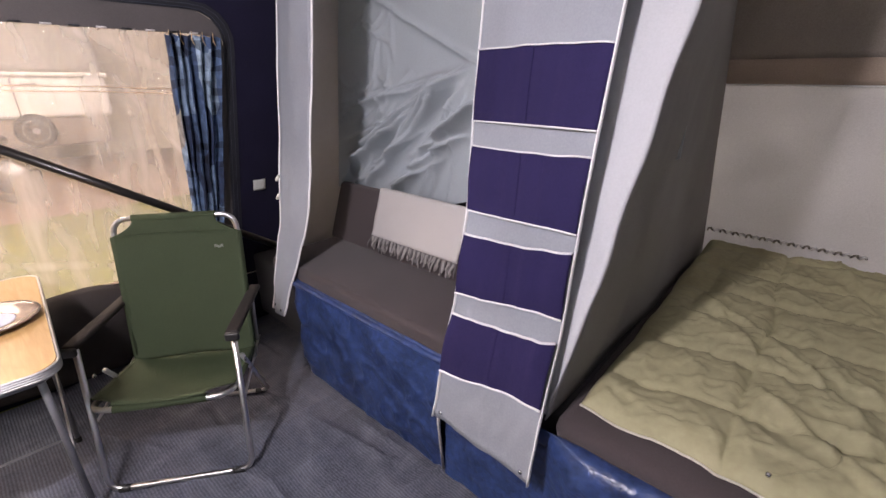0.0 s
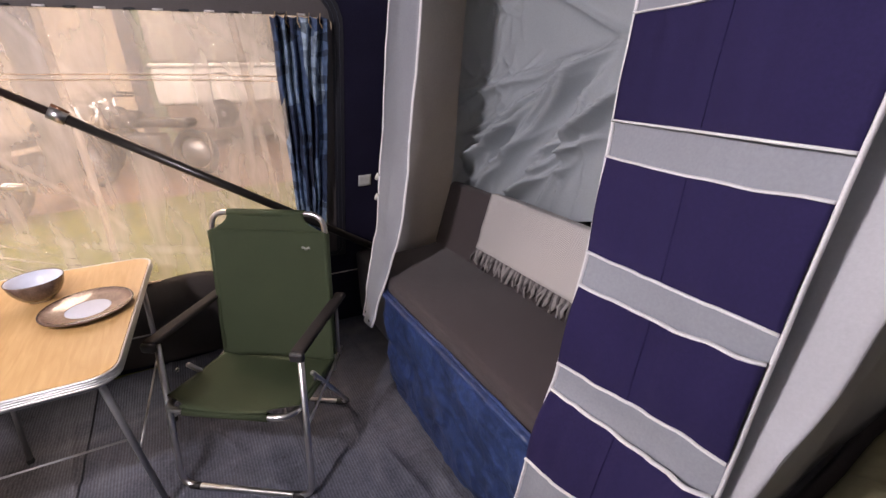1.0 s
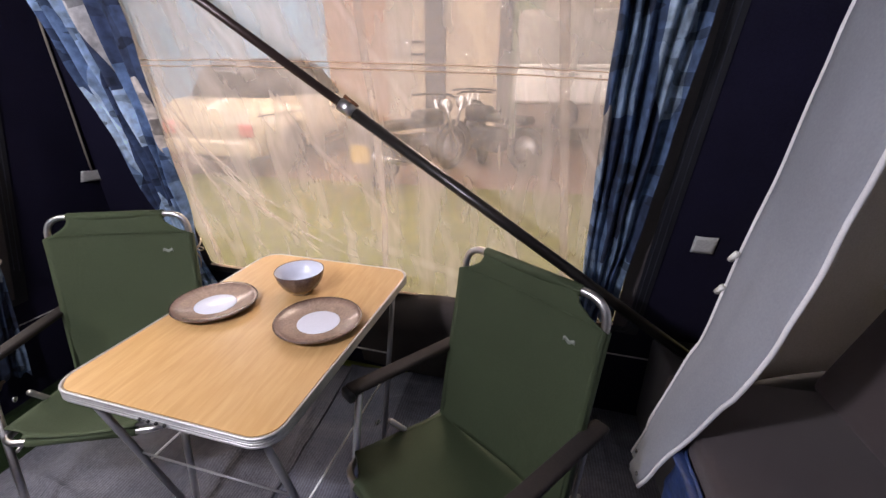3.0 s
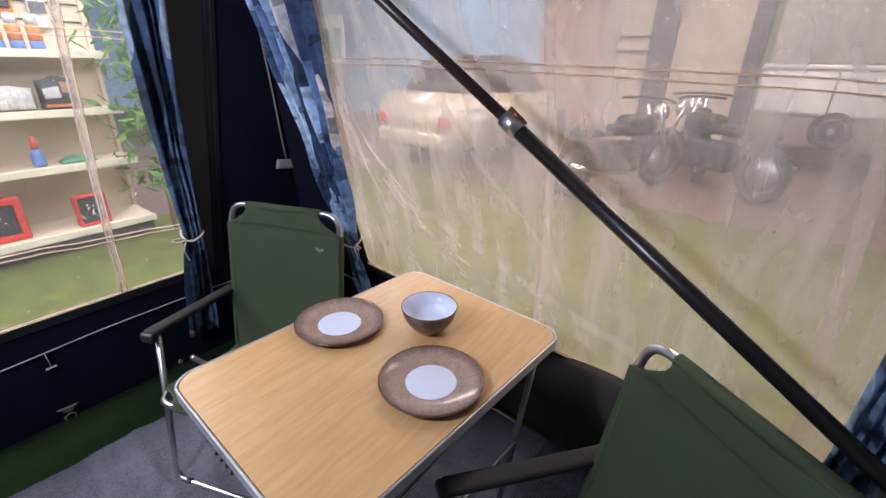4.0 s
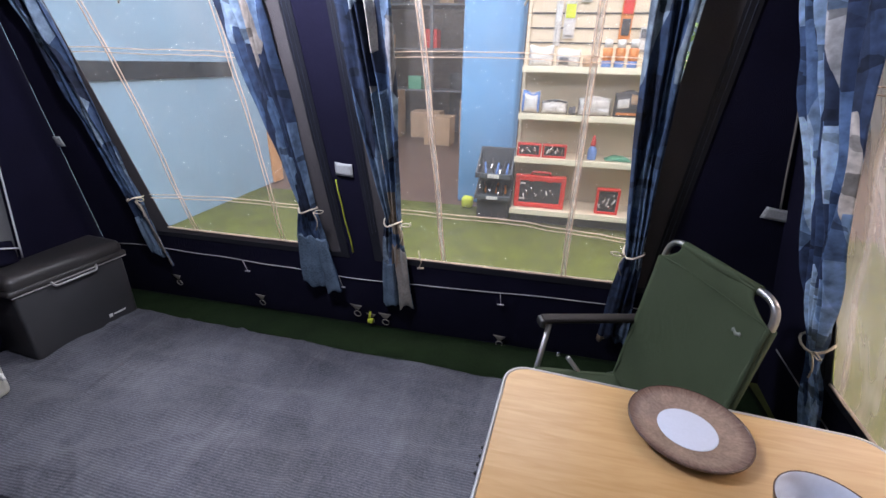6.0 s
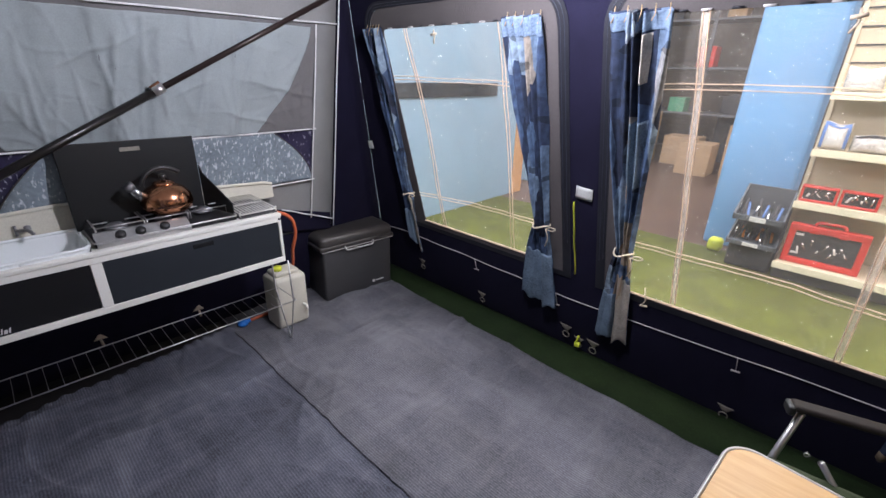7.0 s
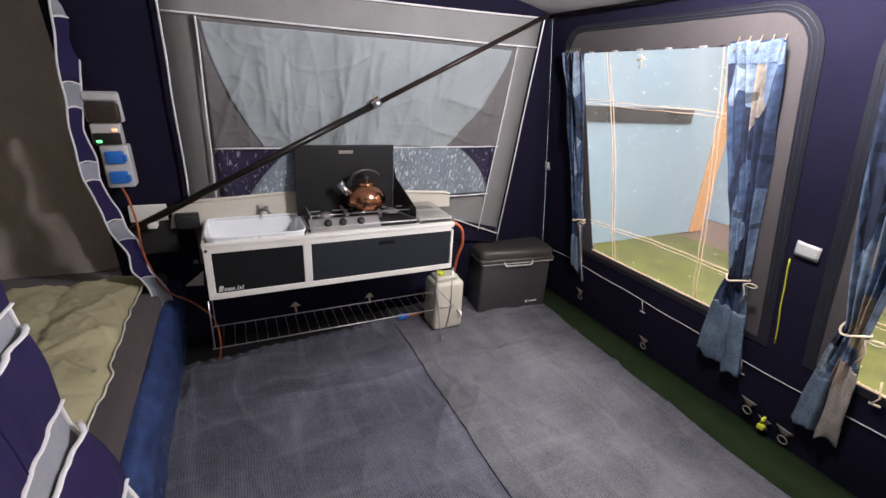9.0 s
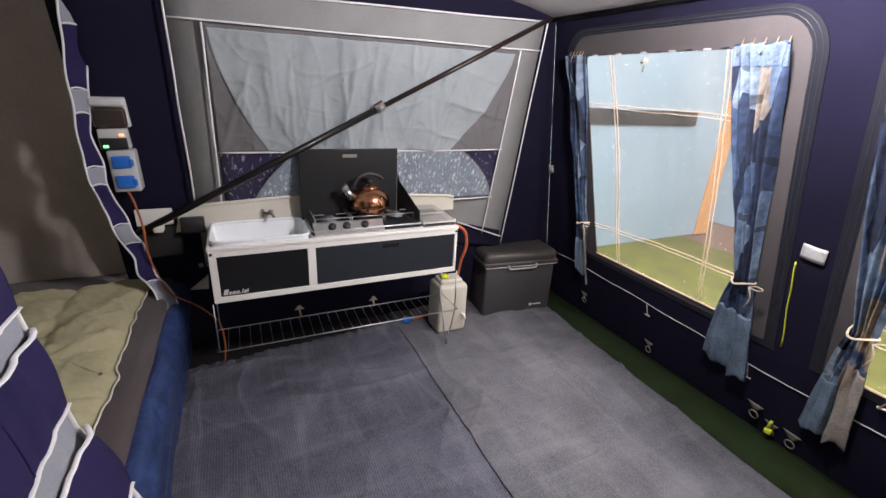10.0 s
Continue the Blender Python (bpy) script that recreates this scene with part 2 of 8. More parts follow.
def carpet(name, color, pale):
    """Ribbed groundsheet: ribs along x, scuffed smears and painted highlights along the folds, mottled dirt."""
    m = weave(mat(name, color, 0.95, vary=0.5, scale=3.0, fine=110, bump=0.7, spec=0.2), 30, "Y", 0.25, 0.004)
    nt = m.node_tree
    n, l = nt.nodes, nt.links
    b = n["Principled BSDF"]
    src = b.inputs["Base Color"].links[0].from_socket
    tc = n.new("ShaderNodeTexCoord")
    total = None
    for sc, rot, lo, hi in (((1.1, 7.0, 1.0), 0.10, 0.52, 0.74), ((6.5, 1.0, 1.0), -0.08, 0.52, 0.72), ((2.2, 2.2, 1.0), 0.0, 0.48, 0.75)):
        mp, no, mr = n.new("ShaderNodeMapping"), n.new("ShaderNodeTexNoise"), n.new("ShaderNodeMapRange")
        mp.inputs["Scale"].default_value, mp.inputs["Rotation"].default_value = sc, (0, 0, rot)
        no.inputs["Scale"].default_value, no.inputs["Detail"].default_value, no.inputs["Roughness"].default_value = 1.6, 5, 0.6
        mr.inputs[1].default_value, mr.inputs[2].default_value, mr.inputs[3].default_value, mr.inputs[4].default_value = lo, hi, 0.0, 0.32
        l.new(tc.outputs["Object"], mp.inputs[0])
        l.new(mp.outputs[0], no.inputs["Vector"])
        l.new(no.outputs[0], mr.inputs[0])
        if total is None:
            total = mr.outputs[0]
        else:
            ad = n.new("ShaderNodeMath")
            l.new(total, ad.inputs[0])
            l.new(mr.outputs[0], ad.inputs[1])
            total = ad.outputs[0]
    # sharp folds with their highlights painted in pale, mostly across the strip
    height = None
    for sc, rot, sd, wd, gain in (((0.8, 1.9, 1.0), 0.30, 2.0, 0.038, 0.19), ((2.0, 0.6, 1.0), -0.12, 7.0, 0.034, 0.14)):
        mp, no, df, ab, mr = (n.new("ShaderNode" + k) for k in ("Mapping", "TexNoise", "Math", "Math", "MapRange"))
        mp.inputs["Scale"].default_value, mp.inputs["Rotation"].default_value, mp.inputs["Location"].default_value = sc, (0, 0, rot), (sd, sd, 0)
        no.inputs["Scale"].default_value, no.inputs["Detail"].default_value, no.inputs["Distortion"].default_value = 1.0, 2.5, 0.35
        df.operation, ab.operation = "SUBTRACT", "ABSOLUTE"
        df.inputs[1].default_value = 0.5
        mr.inputs[1].default_value, mr.inputs[2].default_value, mr.inputs[3].default_value, mr.inputs[4].default_value = 0.0, wd, gain, 0.0
        l.new(tc.outputs["Object"], mp.inputs[0])
        l.new(mp.outputs[0], no.inputs["Vector"])
        l.new(no.outputs[0], df.inputs[0])
        l.new(df.outputs[0], ab.inputs[0])
        l.new(ab.outputs[0], mr.inputs[0])
        ad = n.new("ShaderNodeMath")
        l.new(total, ad.inputs[0])
        l.new(mr.outputs[0], ad.inputs[1])
        total = ad.outputs[0]
        if height is None:
            height = mr.outputs[0]
        else:
            ah = n.new("ShaderNodeMath")
            l.new(height, ah.inputs[0])
            l.new(mr.outputs[0], ah.inputs[1])
            height = ah.outputs[0]
    bq = n.new("ShaderNodeBump")
    bq.inputs["Strength"].default_value, bq.inputs["Distance"].default_value = 0.9, 0.030
    l.new(height, bq.inputs["Height"])
    l.new(b.inputs["Normal"].links[0].from_socket, bq.inputs["Normal"])
    l.new(bq.outputs[0], b.inputs["Normal"])
    mx = n.new("ShaderNodeMix")
    mx.data_type = "RGBA"
    mx.inputs[7].default_value = (*pale, 1)
    l.new(total, mx.inputs[0])
    l.new(src, mx.inputs[6])
    wv = n.new("ShaderNodeTexWave")
    wv.bands_direction = "Y"
    wv.inputs["Scale"].default_value, wv.inputs["Distortion"].default_value, wv.inputs["Detail Scale"].default_value = 30, 1.2, 2.0
    l.new(tc.outputs["Object"], wv.inputs["Vector"])
    mr = n.new("ShaderNodeMapRange")
    mr.inputs[3].default_value, mr.inputs[4].default_value = 0.76, 1.14
    l.new(wv.outputs[1], mr.inputs[0])
    cc, mu = n.new("ShaderNodeCombineColor"), n.new("ShaderNodeMix")
    for k in range(3):
        l.new(mr.outputs[0], cc.inputs[k])
    mu.data_type, mu.blend_type = "RGBA", "MULTIPLY"
    mu.inputs[0].default_value = 1.0
    l.new(mx.outputs[2], mu.inputs[6])
    l.new(cc.outputs[0], mu.inputs[7])
    l.new(mu.outputs[2], b.inputs["Base Color"])
    return m


def glazed(name, inner, outer, r0, r1):
    """Glaze that runs from one brown at the well to a darker one at the lip, in fine rays."""
    m = mat(name, inner, 0.14, vary=0.3, scale=30, fine=160, bump=0.03, coat=0.6)
    nt = m.node_tree
    n, l = nt.nodes, nt.links
    b = n["Principled BSDF"]
    src = b.inputs["Base Color"].links[0].from_socket
    tc, sub_ = n.new("ShaderNodeTexCoord"), n.new("ShaderNodeVectorMath")
    sub_.operation = "SUBTRACT"
    sub_.inputs[1].default_value = (0.5, 0.5, 0.5)
    l.new(tc.outputs["Generated"], sub_.inputs[0])
    mul = n.new("ShaderNodeVectorMath")
    mul.operation = "MULTIPLY"
    mul.inputs[1].default_value = (2, 2, 0)
    l.new(sub_.outputs[0], mul.inputs[0])
    ln, nm = n.new("ShaderNodeVectorMath"), n.new("ShaderNodeVectorMath")
    ln.operation, nm.operation = "LENGTH", "NORMALIZE"
    l.new(mul.outputs[0], ln.inputs[0])
    l.new(mul.outputs[0], nm.inputs[0])
    ray = n.new("ShaderNodeTexNoise")
    ray.inputs["Scale"].default_value, ray.inputs["Detail"].default_value = 26, 3
    l.new(nm.outputs[0], ray.inputs["Vector"])
    rr = n.new("ShaderNodeMapRange")
    rr.inputs[1].default_value, rr.inputs[2].default_value, rr.inputs[3].default_value, rr.inputs[4].default_value = 0.3, 0.7, -0.04, 0.04
    l.new(ray.outputs[0], rr.inputs[0])
    ad, mr = n.new("ShaderNodeMath"), n.new("ShaderNodeMapRange")
    l.new(ln.outputs[1], ad.inputs[0])
    l.new(rr.outputs[0], ad.inputs[1])
    mr.inputs[1].default_value, mr.inputs[2].default_value = r0, r1
    l.new(ad.outputs[0], mr.inputs[0])
    mx = n.new("ShaderNodeMix")
    mx.data_type = "RGBA"
    mx.inputs[7].default_value = (*outer, 1)
    l.new(mr.outputs[0], mx.inputs[0])
    l.new(src, mx.inputs[6])
    l.new(mx.outputs[2], b.inputs["Base Color"])
    return m


def wood(name, c1, c2, rough=0.35, ring=9.0, axis="Y"):
    m = mat(name, c1, rough, vary=0.06, bump=0.03)
    nt = m.node_tree
    n, l = nt.nodes, nt.links
    b = n["Principled BSDF"]
    tc, mp = n.new("ShaderNodeTexCoord"), n.new("ShaderNodeMapping")
    mp.inputs["Scale"].default_value = (1, 9, 9) if axis == "X" else (9, 1, 9)
    l.new(tc.outputs["Object"], mp.inputs[0])
    no = n.new("ShaderNodeTexNoise")
    no.inputs["Scale"].default_value, no.inputs["Detail"].default_value, no.inputs["Distortion"].default_value = ring, 8, 0.6
    l.new(mp.outputs[0], no.inputs["Vector"])
    cr = n.new("ShaderNodeValToRGB")
    e = cr.color_ramp.elements
    e[0].position, e[0].color, e[1].position, e[1].color = 0.35, (*c1, 1), 0.68, (*c2, 1)
    l.new(no.outputs[0], cr.inputs[0])
    l.new(cr.outputs[0], b.inputs["Base Color"])
    return m


def herringbone(name):
    """Cream and grey blanket weave in a zigzag."""
    m = mat(name, (0.5, 0.47, 0.45), 0.95, bump=0.3, fine=300)
    nt = m.node_tree
    n, l = nt.nodes, nt.links
    tc, sp = n.new("ShaderNodeTexCoord"), n.new("ShaderNodeSeparateXYZ")
    l.new(tc.outputs["Object"], sp.inputs[0])
    pp = n.new("ShaderNodeMath")
    pp.operation = "PINGPONG"
    pp.inputs[1].default_value = 0.045
    l.new(sp.outputs[0], pp.inputs[0])
    ad = n.new("ShaderNodeMath")
    ad.operation = "ADD"
    l.new(pp.outputs[0], ad.inputs[0])
    l.new(sp.outputs[2], ad.inputs[1])
    mu = n.new("ShaderNodeMath")
    mu.operation = "MULTIPLY"
    mu.inputs[1].default_value = 780.0
    l.new(ad.outputs[0], mu.inputs[0])
    si = n.new("ShaderNodeMath")
    si.operation = "SINE"
    l.new(mu.outputs[0], si.inputs[0])
    cr = n.new("ShaderNodeValToRGB")
    e = cr.color_ramp.elements
    e[0].position, e[0].color, e[1].position, e[1].color = 0.3, (0.37, 0.35, 0.335, 1), 0.6, (0.62, 0.59, 0.565, 1)
    mr = n.new("ShaderNodeMapRange")
    mr.inputs[1].default_value, mr.inputs[2].default_value = -1, 1
    l.new(si.outputs[0], mr.inputs[0])
    l.new(mr.outputs[0], cr.inputs[0])
    l.new(cr.outputs[0], n["Principled BSDF"].inputs["Base Color"])
    return m


def glint_foil(name, base, glint, amount=0.60):
    """Crumpled foil backed by mesh: glints of its creases painted as short bright flecks over a plain ground."""
    m = mat(name, base, 0.35, vary=0.3, bump=0.4, fine=60, trans=0.15)
    nt = m.node_tree
    n, l = nt.nodes, nt.links
    tc, no = n.new("ShaderNodeTexCoord"), n.new("ShaderNodeTexNoise")
    mp = n.new("ShaderNodeMapping")
    mp.inputs["Scale"].default_value = (1, 1.0, 0.35)
    mp.inputs["Rotation"].default_value = (0.6, 0, 0)
    l.new(tc.outputs["Object"], mp.inputs[0])
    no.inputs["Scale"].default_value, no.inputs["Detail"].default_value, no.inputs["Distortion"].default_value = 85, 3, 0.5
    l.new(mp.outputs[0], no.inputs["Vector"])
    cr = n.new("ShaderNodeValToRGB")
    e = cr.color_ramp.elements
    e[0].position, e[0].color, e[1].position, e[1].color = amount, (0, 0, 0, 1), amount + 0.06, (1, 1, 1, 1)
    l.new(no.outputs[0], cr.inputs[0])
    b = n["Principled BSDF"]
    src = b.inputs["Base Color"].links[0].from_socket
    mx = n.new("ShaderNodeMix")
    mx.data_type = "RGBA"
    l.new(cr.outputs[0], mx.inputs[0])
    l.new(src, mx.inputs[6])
    mx.inputs[7].default_value = (*glint, 1)
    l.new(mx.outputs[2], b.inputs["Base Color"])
    return m


M = {}
M["navy"] = weave(mat("navy_canvas", (0.0097, 0.0088, 0.0235), 0.85, spec=0.15, trans=0.03), 320)
M["purple"] = weave(mat("indigo_cotton", (0.021, 0.016, 0.064), 0.85, vary=0.15, spec=0.2), 420)
M["grey"] = weave(mat("grey_canvas", (0.315, 0.335, 0.37), 0.9, vary=0.10, trans=0.12), 420)
M["grey_dark"] = weave(mat("dark_grey_canvas", (0.16, 0.155, 0.155), 0.9, vary=0.12, trans=0.06), 420)
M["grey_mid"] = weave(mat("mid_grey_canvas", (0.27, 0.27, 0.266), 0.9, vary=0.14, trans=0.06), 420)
# paler copy of the cover cotton, hall light behind it put into the colour
M["grey_backlit"] = weave(mat("backlit_grey_canvas", (0.405, 0.455, 0.465), 0.9, vary=0.10, trans=0.25), 420)
M["inner"] = mat("inner_tent_cotton", (0.52, 0.51, 0.51), 0.95, vary=0.12, scale=3, bump=0.25, trans=0.4)
M["sofa_back"] = mat("inner_tent_blue_grey", (0.50, 0.55, 0.58), 0.75, vary=0.08, scale=3, bump=0.1, trans=0.28)
M["brown"] = weave(mat("taupe_canvas", (0.082, 0.073, 0.072), 0.9, vary=0.12, trans=0.05), 420)
M["piping"] = mat("white_piping", (0.72, 0.72, 0.72), 0.7, vary=0.12, fine=400)
# divider cloth, darkened for the side turned from the lamp
M["divider"] = mat("shaded_divider_cotton", (0.33, 0.325, 0.32), 0.95, vary=0.12, scale=3, bump=0.25, trans=0.2)
M["zip_line"] = mat("blue_black_zip_teeth", (0.034, 0.038, 0.056), 0.3, vary=0.3, fine=300)
M["bay_side"] = mat("warm_grey_cotton", (0.50, 0.48, 0.475), 0.95, vary=0.14, scale=3, bump=0.3, trans=0.3)
M["bay_end"] = mat("brown_grey_cotton", (0.40, 0.355, 0.31), 0.95, vary=0.18, scale=4, bump=0.4, trans=0.1)
M["trim"] = mat("satin_aluminium_trim", (0.50, 0.50, 0.49), 0.42, 0.75, vary=0.12, fine=120, bump=0.05)
M["hook"] = mat("tan_curtain_hook", (0.36, 0.26, 0.14), 0.5)
M["dull_green"] = mat("dull_green_panel", (0.22, 0.27, 0.20), 0.7, vary=0.15, scale=2)
M["zip"] = mat("zip_tape", (0.010, 0.011, 0.016), 0.5, vary=0.3, fine=300)
M["foil"] = vinyl("clear_foil", 0.05, (0.95, 0.96, 0.98), 0.07, 6.0)
M["foil_hazy"] = vinyl("milky_foil", 0.33, (0.95, 0.92, 0.90), 0.09, 7.0, (0.72, 0.66, 0.60), 0.13)
M["weld"] = vinyl("welded_foil_band", 0.30, (0.95, 0.93, 0.90), 0.08, 9.0, (0.72, 0.66, 0.60))
M["cord"] = mat("cream_stitching", (0.80, 0.68, 0.58), 0.6, vary=0.12, trans=0.75)
M["roof_cloth"] = mat("translucent_roof_cotton", (0.40, 0.40, 0.42), 0.9, vary=0.10, trans=0.4)
M["hem"] = mat("pale_hem_cord", (0.45, 0.43, 0.42), 0.8)
# front denim darkened as backlit; the corner copy is brightened to look lit
M["denim"], M["denim_side"] = denim("patchwork_denim", 0, 0.82), denim("patchwork_denim_side", 1)
M["denim_lit"] = denim("lit_patchwork_denim", 1, 1.8)
M["denim_pale"] = weave(mat("pale_denim", (0.16, 0.225, 0.32), 0.9, vary=0.45, scale=20, fine=120, trans=0.2), 300)
M["denim_wash"] = weave(mat("washed_denim", (0.17, 0.24, 0.32), 0.9, vary=0.45, scale=14, fine=120, trans=0.2), 300)
M["denim_grey"] = weave(mat("pale_grey_denim", (0.44, 0.41, 0.36), 0.9, vary=0.35, scale=16, fine=120, trans=0.2), 300)
M["tie"] = mat("cream_tape", (0.58, 0.50, 0.38), 0.85)
M["strap"] = mat("grey_webbing", (0.23, 0.21, 0.175), 0.8)
M["yellow"] = mat("acid_yellow_tape", (0.55, 0.60, 0.04), 0.6)
M["tag"] = mat("white_plastic_tag", (0.48, 0.49, 0.47), 0.5)
M["carpet"] = carpet("blue_grey_ribbed_groundsheet", (0.071, 0.075, 0.098), (0.175, 0.185, 0.22))
M["carpet_pale"] = carpet("grey_ribbed_groundsheet", (0.092, 0.093, 0.110), (0.176, 0.177, 0.195))
M["dark_sheet"] = mat("black_floor_sheet", (0.012, 0.011, 0.011), 0.55, vary=0.3, scale=4)
# turf just inside the wall, its shade put into a darker green
M["shaded_turf"] = mat("dark_turf_shade", (0.009, 0.019, 0.005), 0.8, vary=0.5, scale=7, fine=120, bump=0.5, spec=0.2)
M["clear_bag"] = mat("clear_bag", (0.56, 0.54, 0.50), 0.25, vary=0.4, scale=40, fine=90, bump=0.8)
M["slate"] = mat("slate_plastic", (0.075, 0.085, 0.10), 0.55, vary=0.2, scale=9, bump=0.1)
# brown that carries the shadow below the white tub
M["taupe_panel"] = mat("shaded_brown_steel", (0.20, 0.165, 0.14), 0.7, vary=0.3, scale=3)
M["turf"] = mat("artificial_turf", (0.115, 0.130, 0.010), 0.95, vary=0.5, scale=5, fine=260, bump=0.8)
M["concrete"] = mat("hall_floor_paint", (0.125, 0.078, 0.058), 0.55, vary=0.25, scale=1.2, fine=30, bump=0.05)
M["skirt"] = mat("blue_vinyl", (0.025, 0.046, 0.132), 0.33, vary=0.6, scale=11, fine=45, bump=1.0)
M["cushion"] = weave(mat("charcoal_brown_upholstery", (0.066, 0.053, 0.054), 0.95, vary=0.12, sheen=0.1, spec=0.2), 300)
M["blanket"] = herringbone("herringbone_throw")
M["fringe"] = mat("throw_fringe", (0.30, 0.28, 0.27), 0.95, fine=300)
M["fringe_dark"] = mat("throw_fringe_grey", (0.13, 0.12, 0.12), 0.95, fine=300)
M["duvet"] = mat("olive_cotton", (0.355, 0.332, 0.196), 0.8, vary=0.10, scale=9, fine=60, bump=0.12)
M["duvet_edge"] = mat("duvet_lining", (0.55, 0.53, 0.45), 0.9)
M["green"] = weave(mat("green_polyester", (0.046, 0.066, 0.029), 0.75, vary=0.12, trans=0.22), 420)
M["alu"] = mat("brushed_aluminium", (0.62, 0.61, 0.60), 0.28, 1.0, vary=0.1, fine=120, bump=0.05)
M["alu_dull"] = mat("dull_grey_tube", (0.26, 0.26, 0.27), 0.4, 0.7, vary=0.1, bump=0.03)
M["black"] = mat("black_plastic", (0.018, 0.018, 0.018), 0.45, vary=0.2, bump=0.1)
M["arm"] = mat("matt_black_plastic", (0.024, 0.020, 0.018), 0.75, vary=0.2, spec=0.2, bump=0.15)
M["pole"] = mat("black_steel_tube", (0.015, 0.013, 0.012), 0.3, 0.3, vary=0.2, bump=0.03)
M["pole_brown"] = mat("brown_steel_tube", (0.032, 0.020, 0.018), 0.35, 0.3, vary=0.2, bump=0.03)
M["copper_knob"] = mat("brown_clamp", (0.14, 0.06, 0.03), 0.25, 0.3, vary=0.2)
M["oak"] = wood("oak_laminate", (0.455, 0.278, 0.107), (0.53, 0.342, 0.152), 0.32, 8.0, "X")
M["stone"] = glazed("brown_glaze", (0.27, 0.195, 0.15), (0.080, 0.044, 0.034), 0.80, 1.02)
M["stone_bowl"] = mat("dark_bowl_glaze", (0.10, 0.062, 0.048), 0.16, vary=0.4, scale=40, fine=160, bump=0.03, coat=0.5)
M["foot_glaze"] = mat("cream_bisque", (0.50, 0.42, 0.32), 0.6, vary=0.15, scale=40, bump=0.05)
# same divider cloth, its lit front edge painted paler
M["flap_lit"] = mat("lit_divider_edge", (0.46, 0.47, 0.49), 0.9, vary=0.06, scale=4, bump=0.15)
M["glaze"] = mat("pale_blue_glaze", (0.58, 0.62, 0.72), 0.12, vary=0.05, bump=0.0, coat=0.5)
M["white"] = mat("white_lacquer", (0.77, 0.76, 0.70), 0.3, vary=0.06, bump=0.03)
M["sink"] = mat("white_enamel", (0.80, 0.84, 0.84), 0.15, vary=0.03, bump=0.0, coat=0.3)
M["cream"] = mat("cream_moulding", (0.60, 0.58, 0.49), 0.5, vary=0.12, scale=4, bump=0.05)
M["panel"] = mat("anthracite_panel", (0.019, 0.023, 0.028), 0.45, spec=0.35, vary=0.12, bump=0.1, fine=400)
M["panel_black"] = mat("black_board", (0.006, 0.006, 0.007), 0.6, spec=0.25, vary=0.15, bump=0.1, fine=400)
M["steel"] = mat("stainless_steel", (0.55, 0.55, 0.55), 0.22, 1.0, vary=0.08, fine=90, bump=0.05)
M["bright_steel"] = mat("satin_stainless_steel", (0.56, 0.56, 0.55), 0.34, 0.85, vary=0.08, fine=90, bump=0.04)
M["lid_black"] = mat("black_enamel", (0.010, 0.011, 0.012), 0.4, spec=0.4, vary=0.12, bump=0.06, fine=300)
M["wire"] = mat("chromed_wire", (0.62, 0.62, 0.62), 0.3, 0.9, vary=0.1, bump=0.0)
M["copper"] = mat("copper_kettle", (0.56, 0.26, 0.14), 0.18, 1.0, vary=0.1, scale=14, bump=0.02)
M["cooler"] = mat("grey_pebbled_plastic", (0.042, 0.042, 0.044), 0.5, vary=0.15, fine=350, bump=0.3)
M["cooler_lid"] = mat("dark_lid_plastic", (0.045, 0.042, 0.040), 0.28, vary=0.15, fine=350, bump=0.12)
M["jerry"] = mat("milky_polythene", (0.62, 0.60, 0.52), 0.4, vary=0.08, trans=0.25, bump=0.08)
M["hose"] = mat("orange_gas_hose", (0.55, 0.13, 0.05), 0.45)
M["cable"] = mat("orange_cable", (0.34, 0.085, 0.025), 0.5)
M["socket_blue"] = mat("blue_socket_flap", (0.02, 0.16, 0.55), 0.35)
M["box_grey"] = mat("light_grey_plastic", (0.52, 0.53, 0.52), 0.4, vary=0.06)
M["box_clear"] = mat("smoked_flap", (0.05, 0.038, 0.032), 0.12, vary=0.1, bump=0.0)
M["dark"] = mat("trailer_shell_and_gap_shade", (0.03, 0.03, 0.035), 0.8)
M["logo_dim"] = mat("worn_pale_print", (0.17, 0.19, 0.16), 0.8, vary=0.5, scale=60)
M["logo"] = mat("pale_print", (0.6, 0.6, 0.58), 0.6)
M["blue_wall"] = mat("sky_blue_board", (0.28, 0.42, 0.55), 0.7, vary=0.06, scale=2, bump=0.03)
M["board_blue"] = mat("pale_blue_board", (0.25, 0.365, 0.465), 0.7, vary=0.08, scale=2, bump=0.03)
M["blue_column"] = mat("mid_blue_paint", (0.16, 0.34, 0.58), 0.6, vary=0.10, scale=2, bump=0.03)
M["pine"] = wood("pine_post", (0.50, 0.25, 0.10), (0.60, 0.34, 0.16), 0.6, 6.0, "Y")
M["shelf_cream"] = mat("cream_shelf_steel", (0.66, 0.56, 0.40), 0.5, vary=0.06, bump=0.02)
M["shelf_edge"] = mat("pale_price_rail", (0.74, 0.70, 0.52), 0.4, vary=0.06, bump=0.02)
M["red"] = mat("red_case", (0.55, 0.035, 0.025), 0.4, vary=0.15)
M["goods_dark"] = mat("dark_goods", (0.04, 0.04, 0.045), 0.5, vary=0.5, scale=30)
M["goods_white"] = mat("pale_packaging", (0.60, 0.60, 0.58), 0.5, vary=0.3, scale=25)
M["goods_blue"] = mat("blue_packaging", (0.12, 0.22, 0.50), 0.5, vary=0.3, scale=25)
M["goods_green"] = mat("green_packaging", (0.10, 0.30, 0.18), 0.5, vary=0.3, scale=25)
M["goods_orange"] = mat("orange_packaging", (0.62, 0.22, 0.05), 0.5, vary=0.3, scale=25)
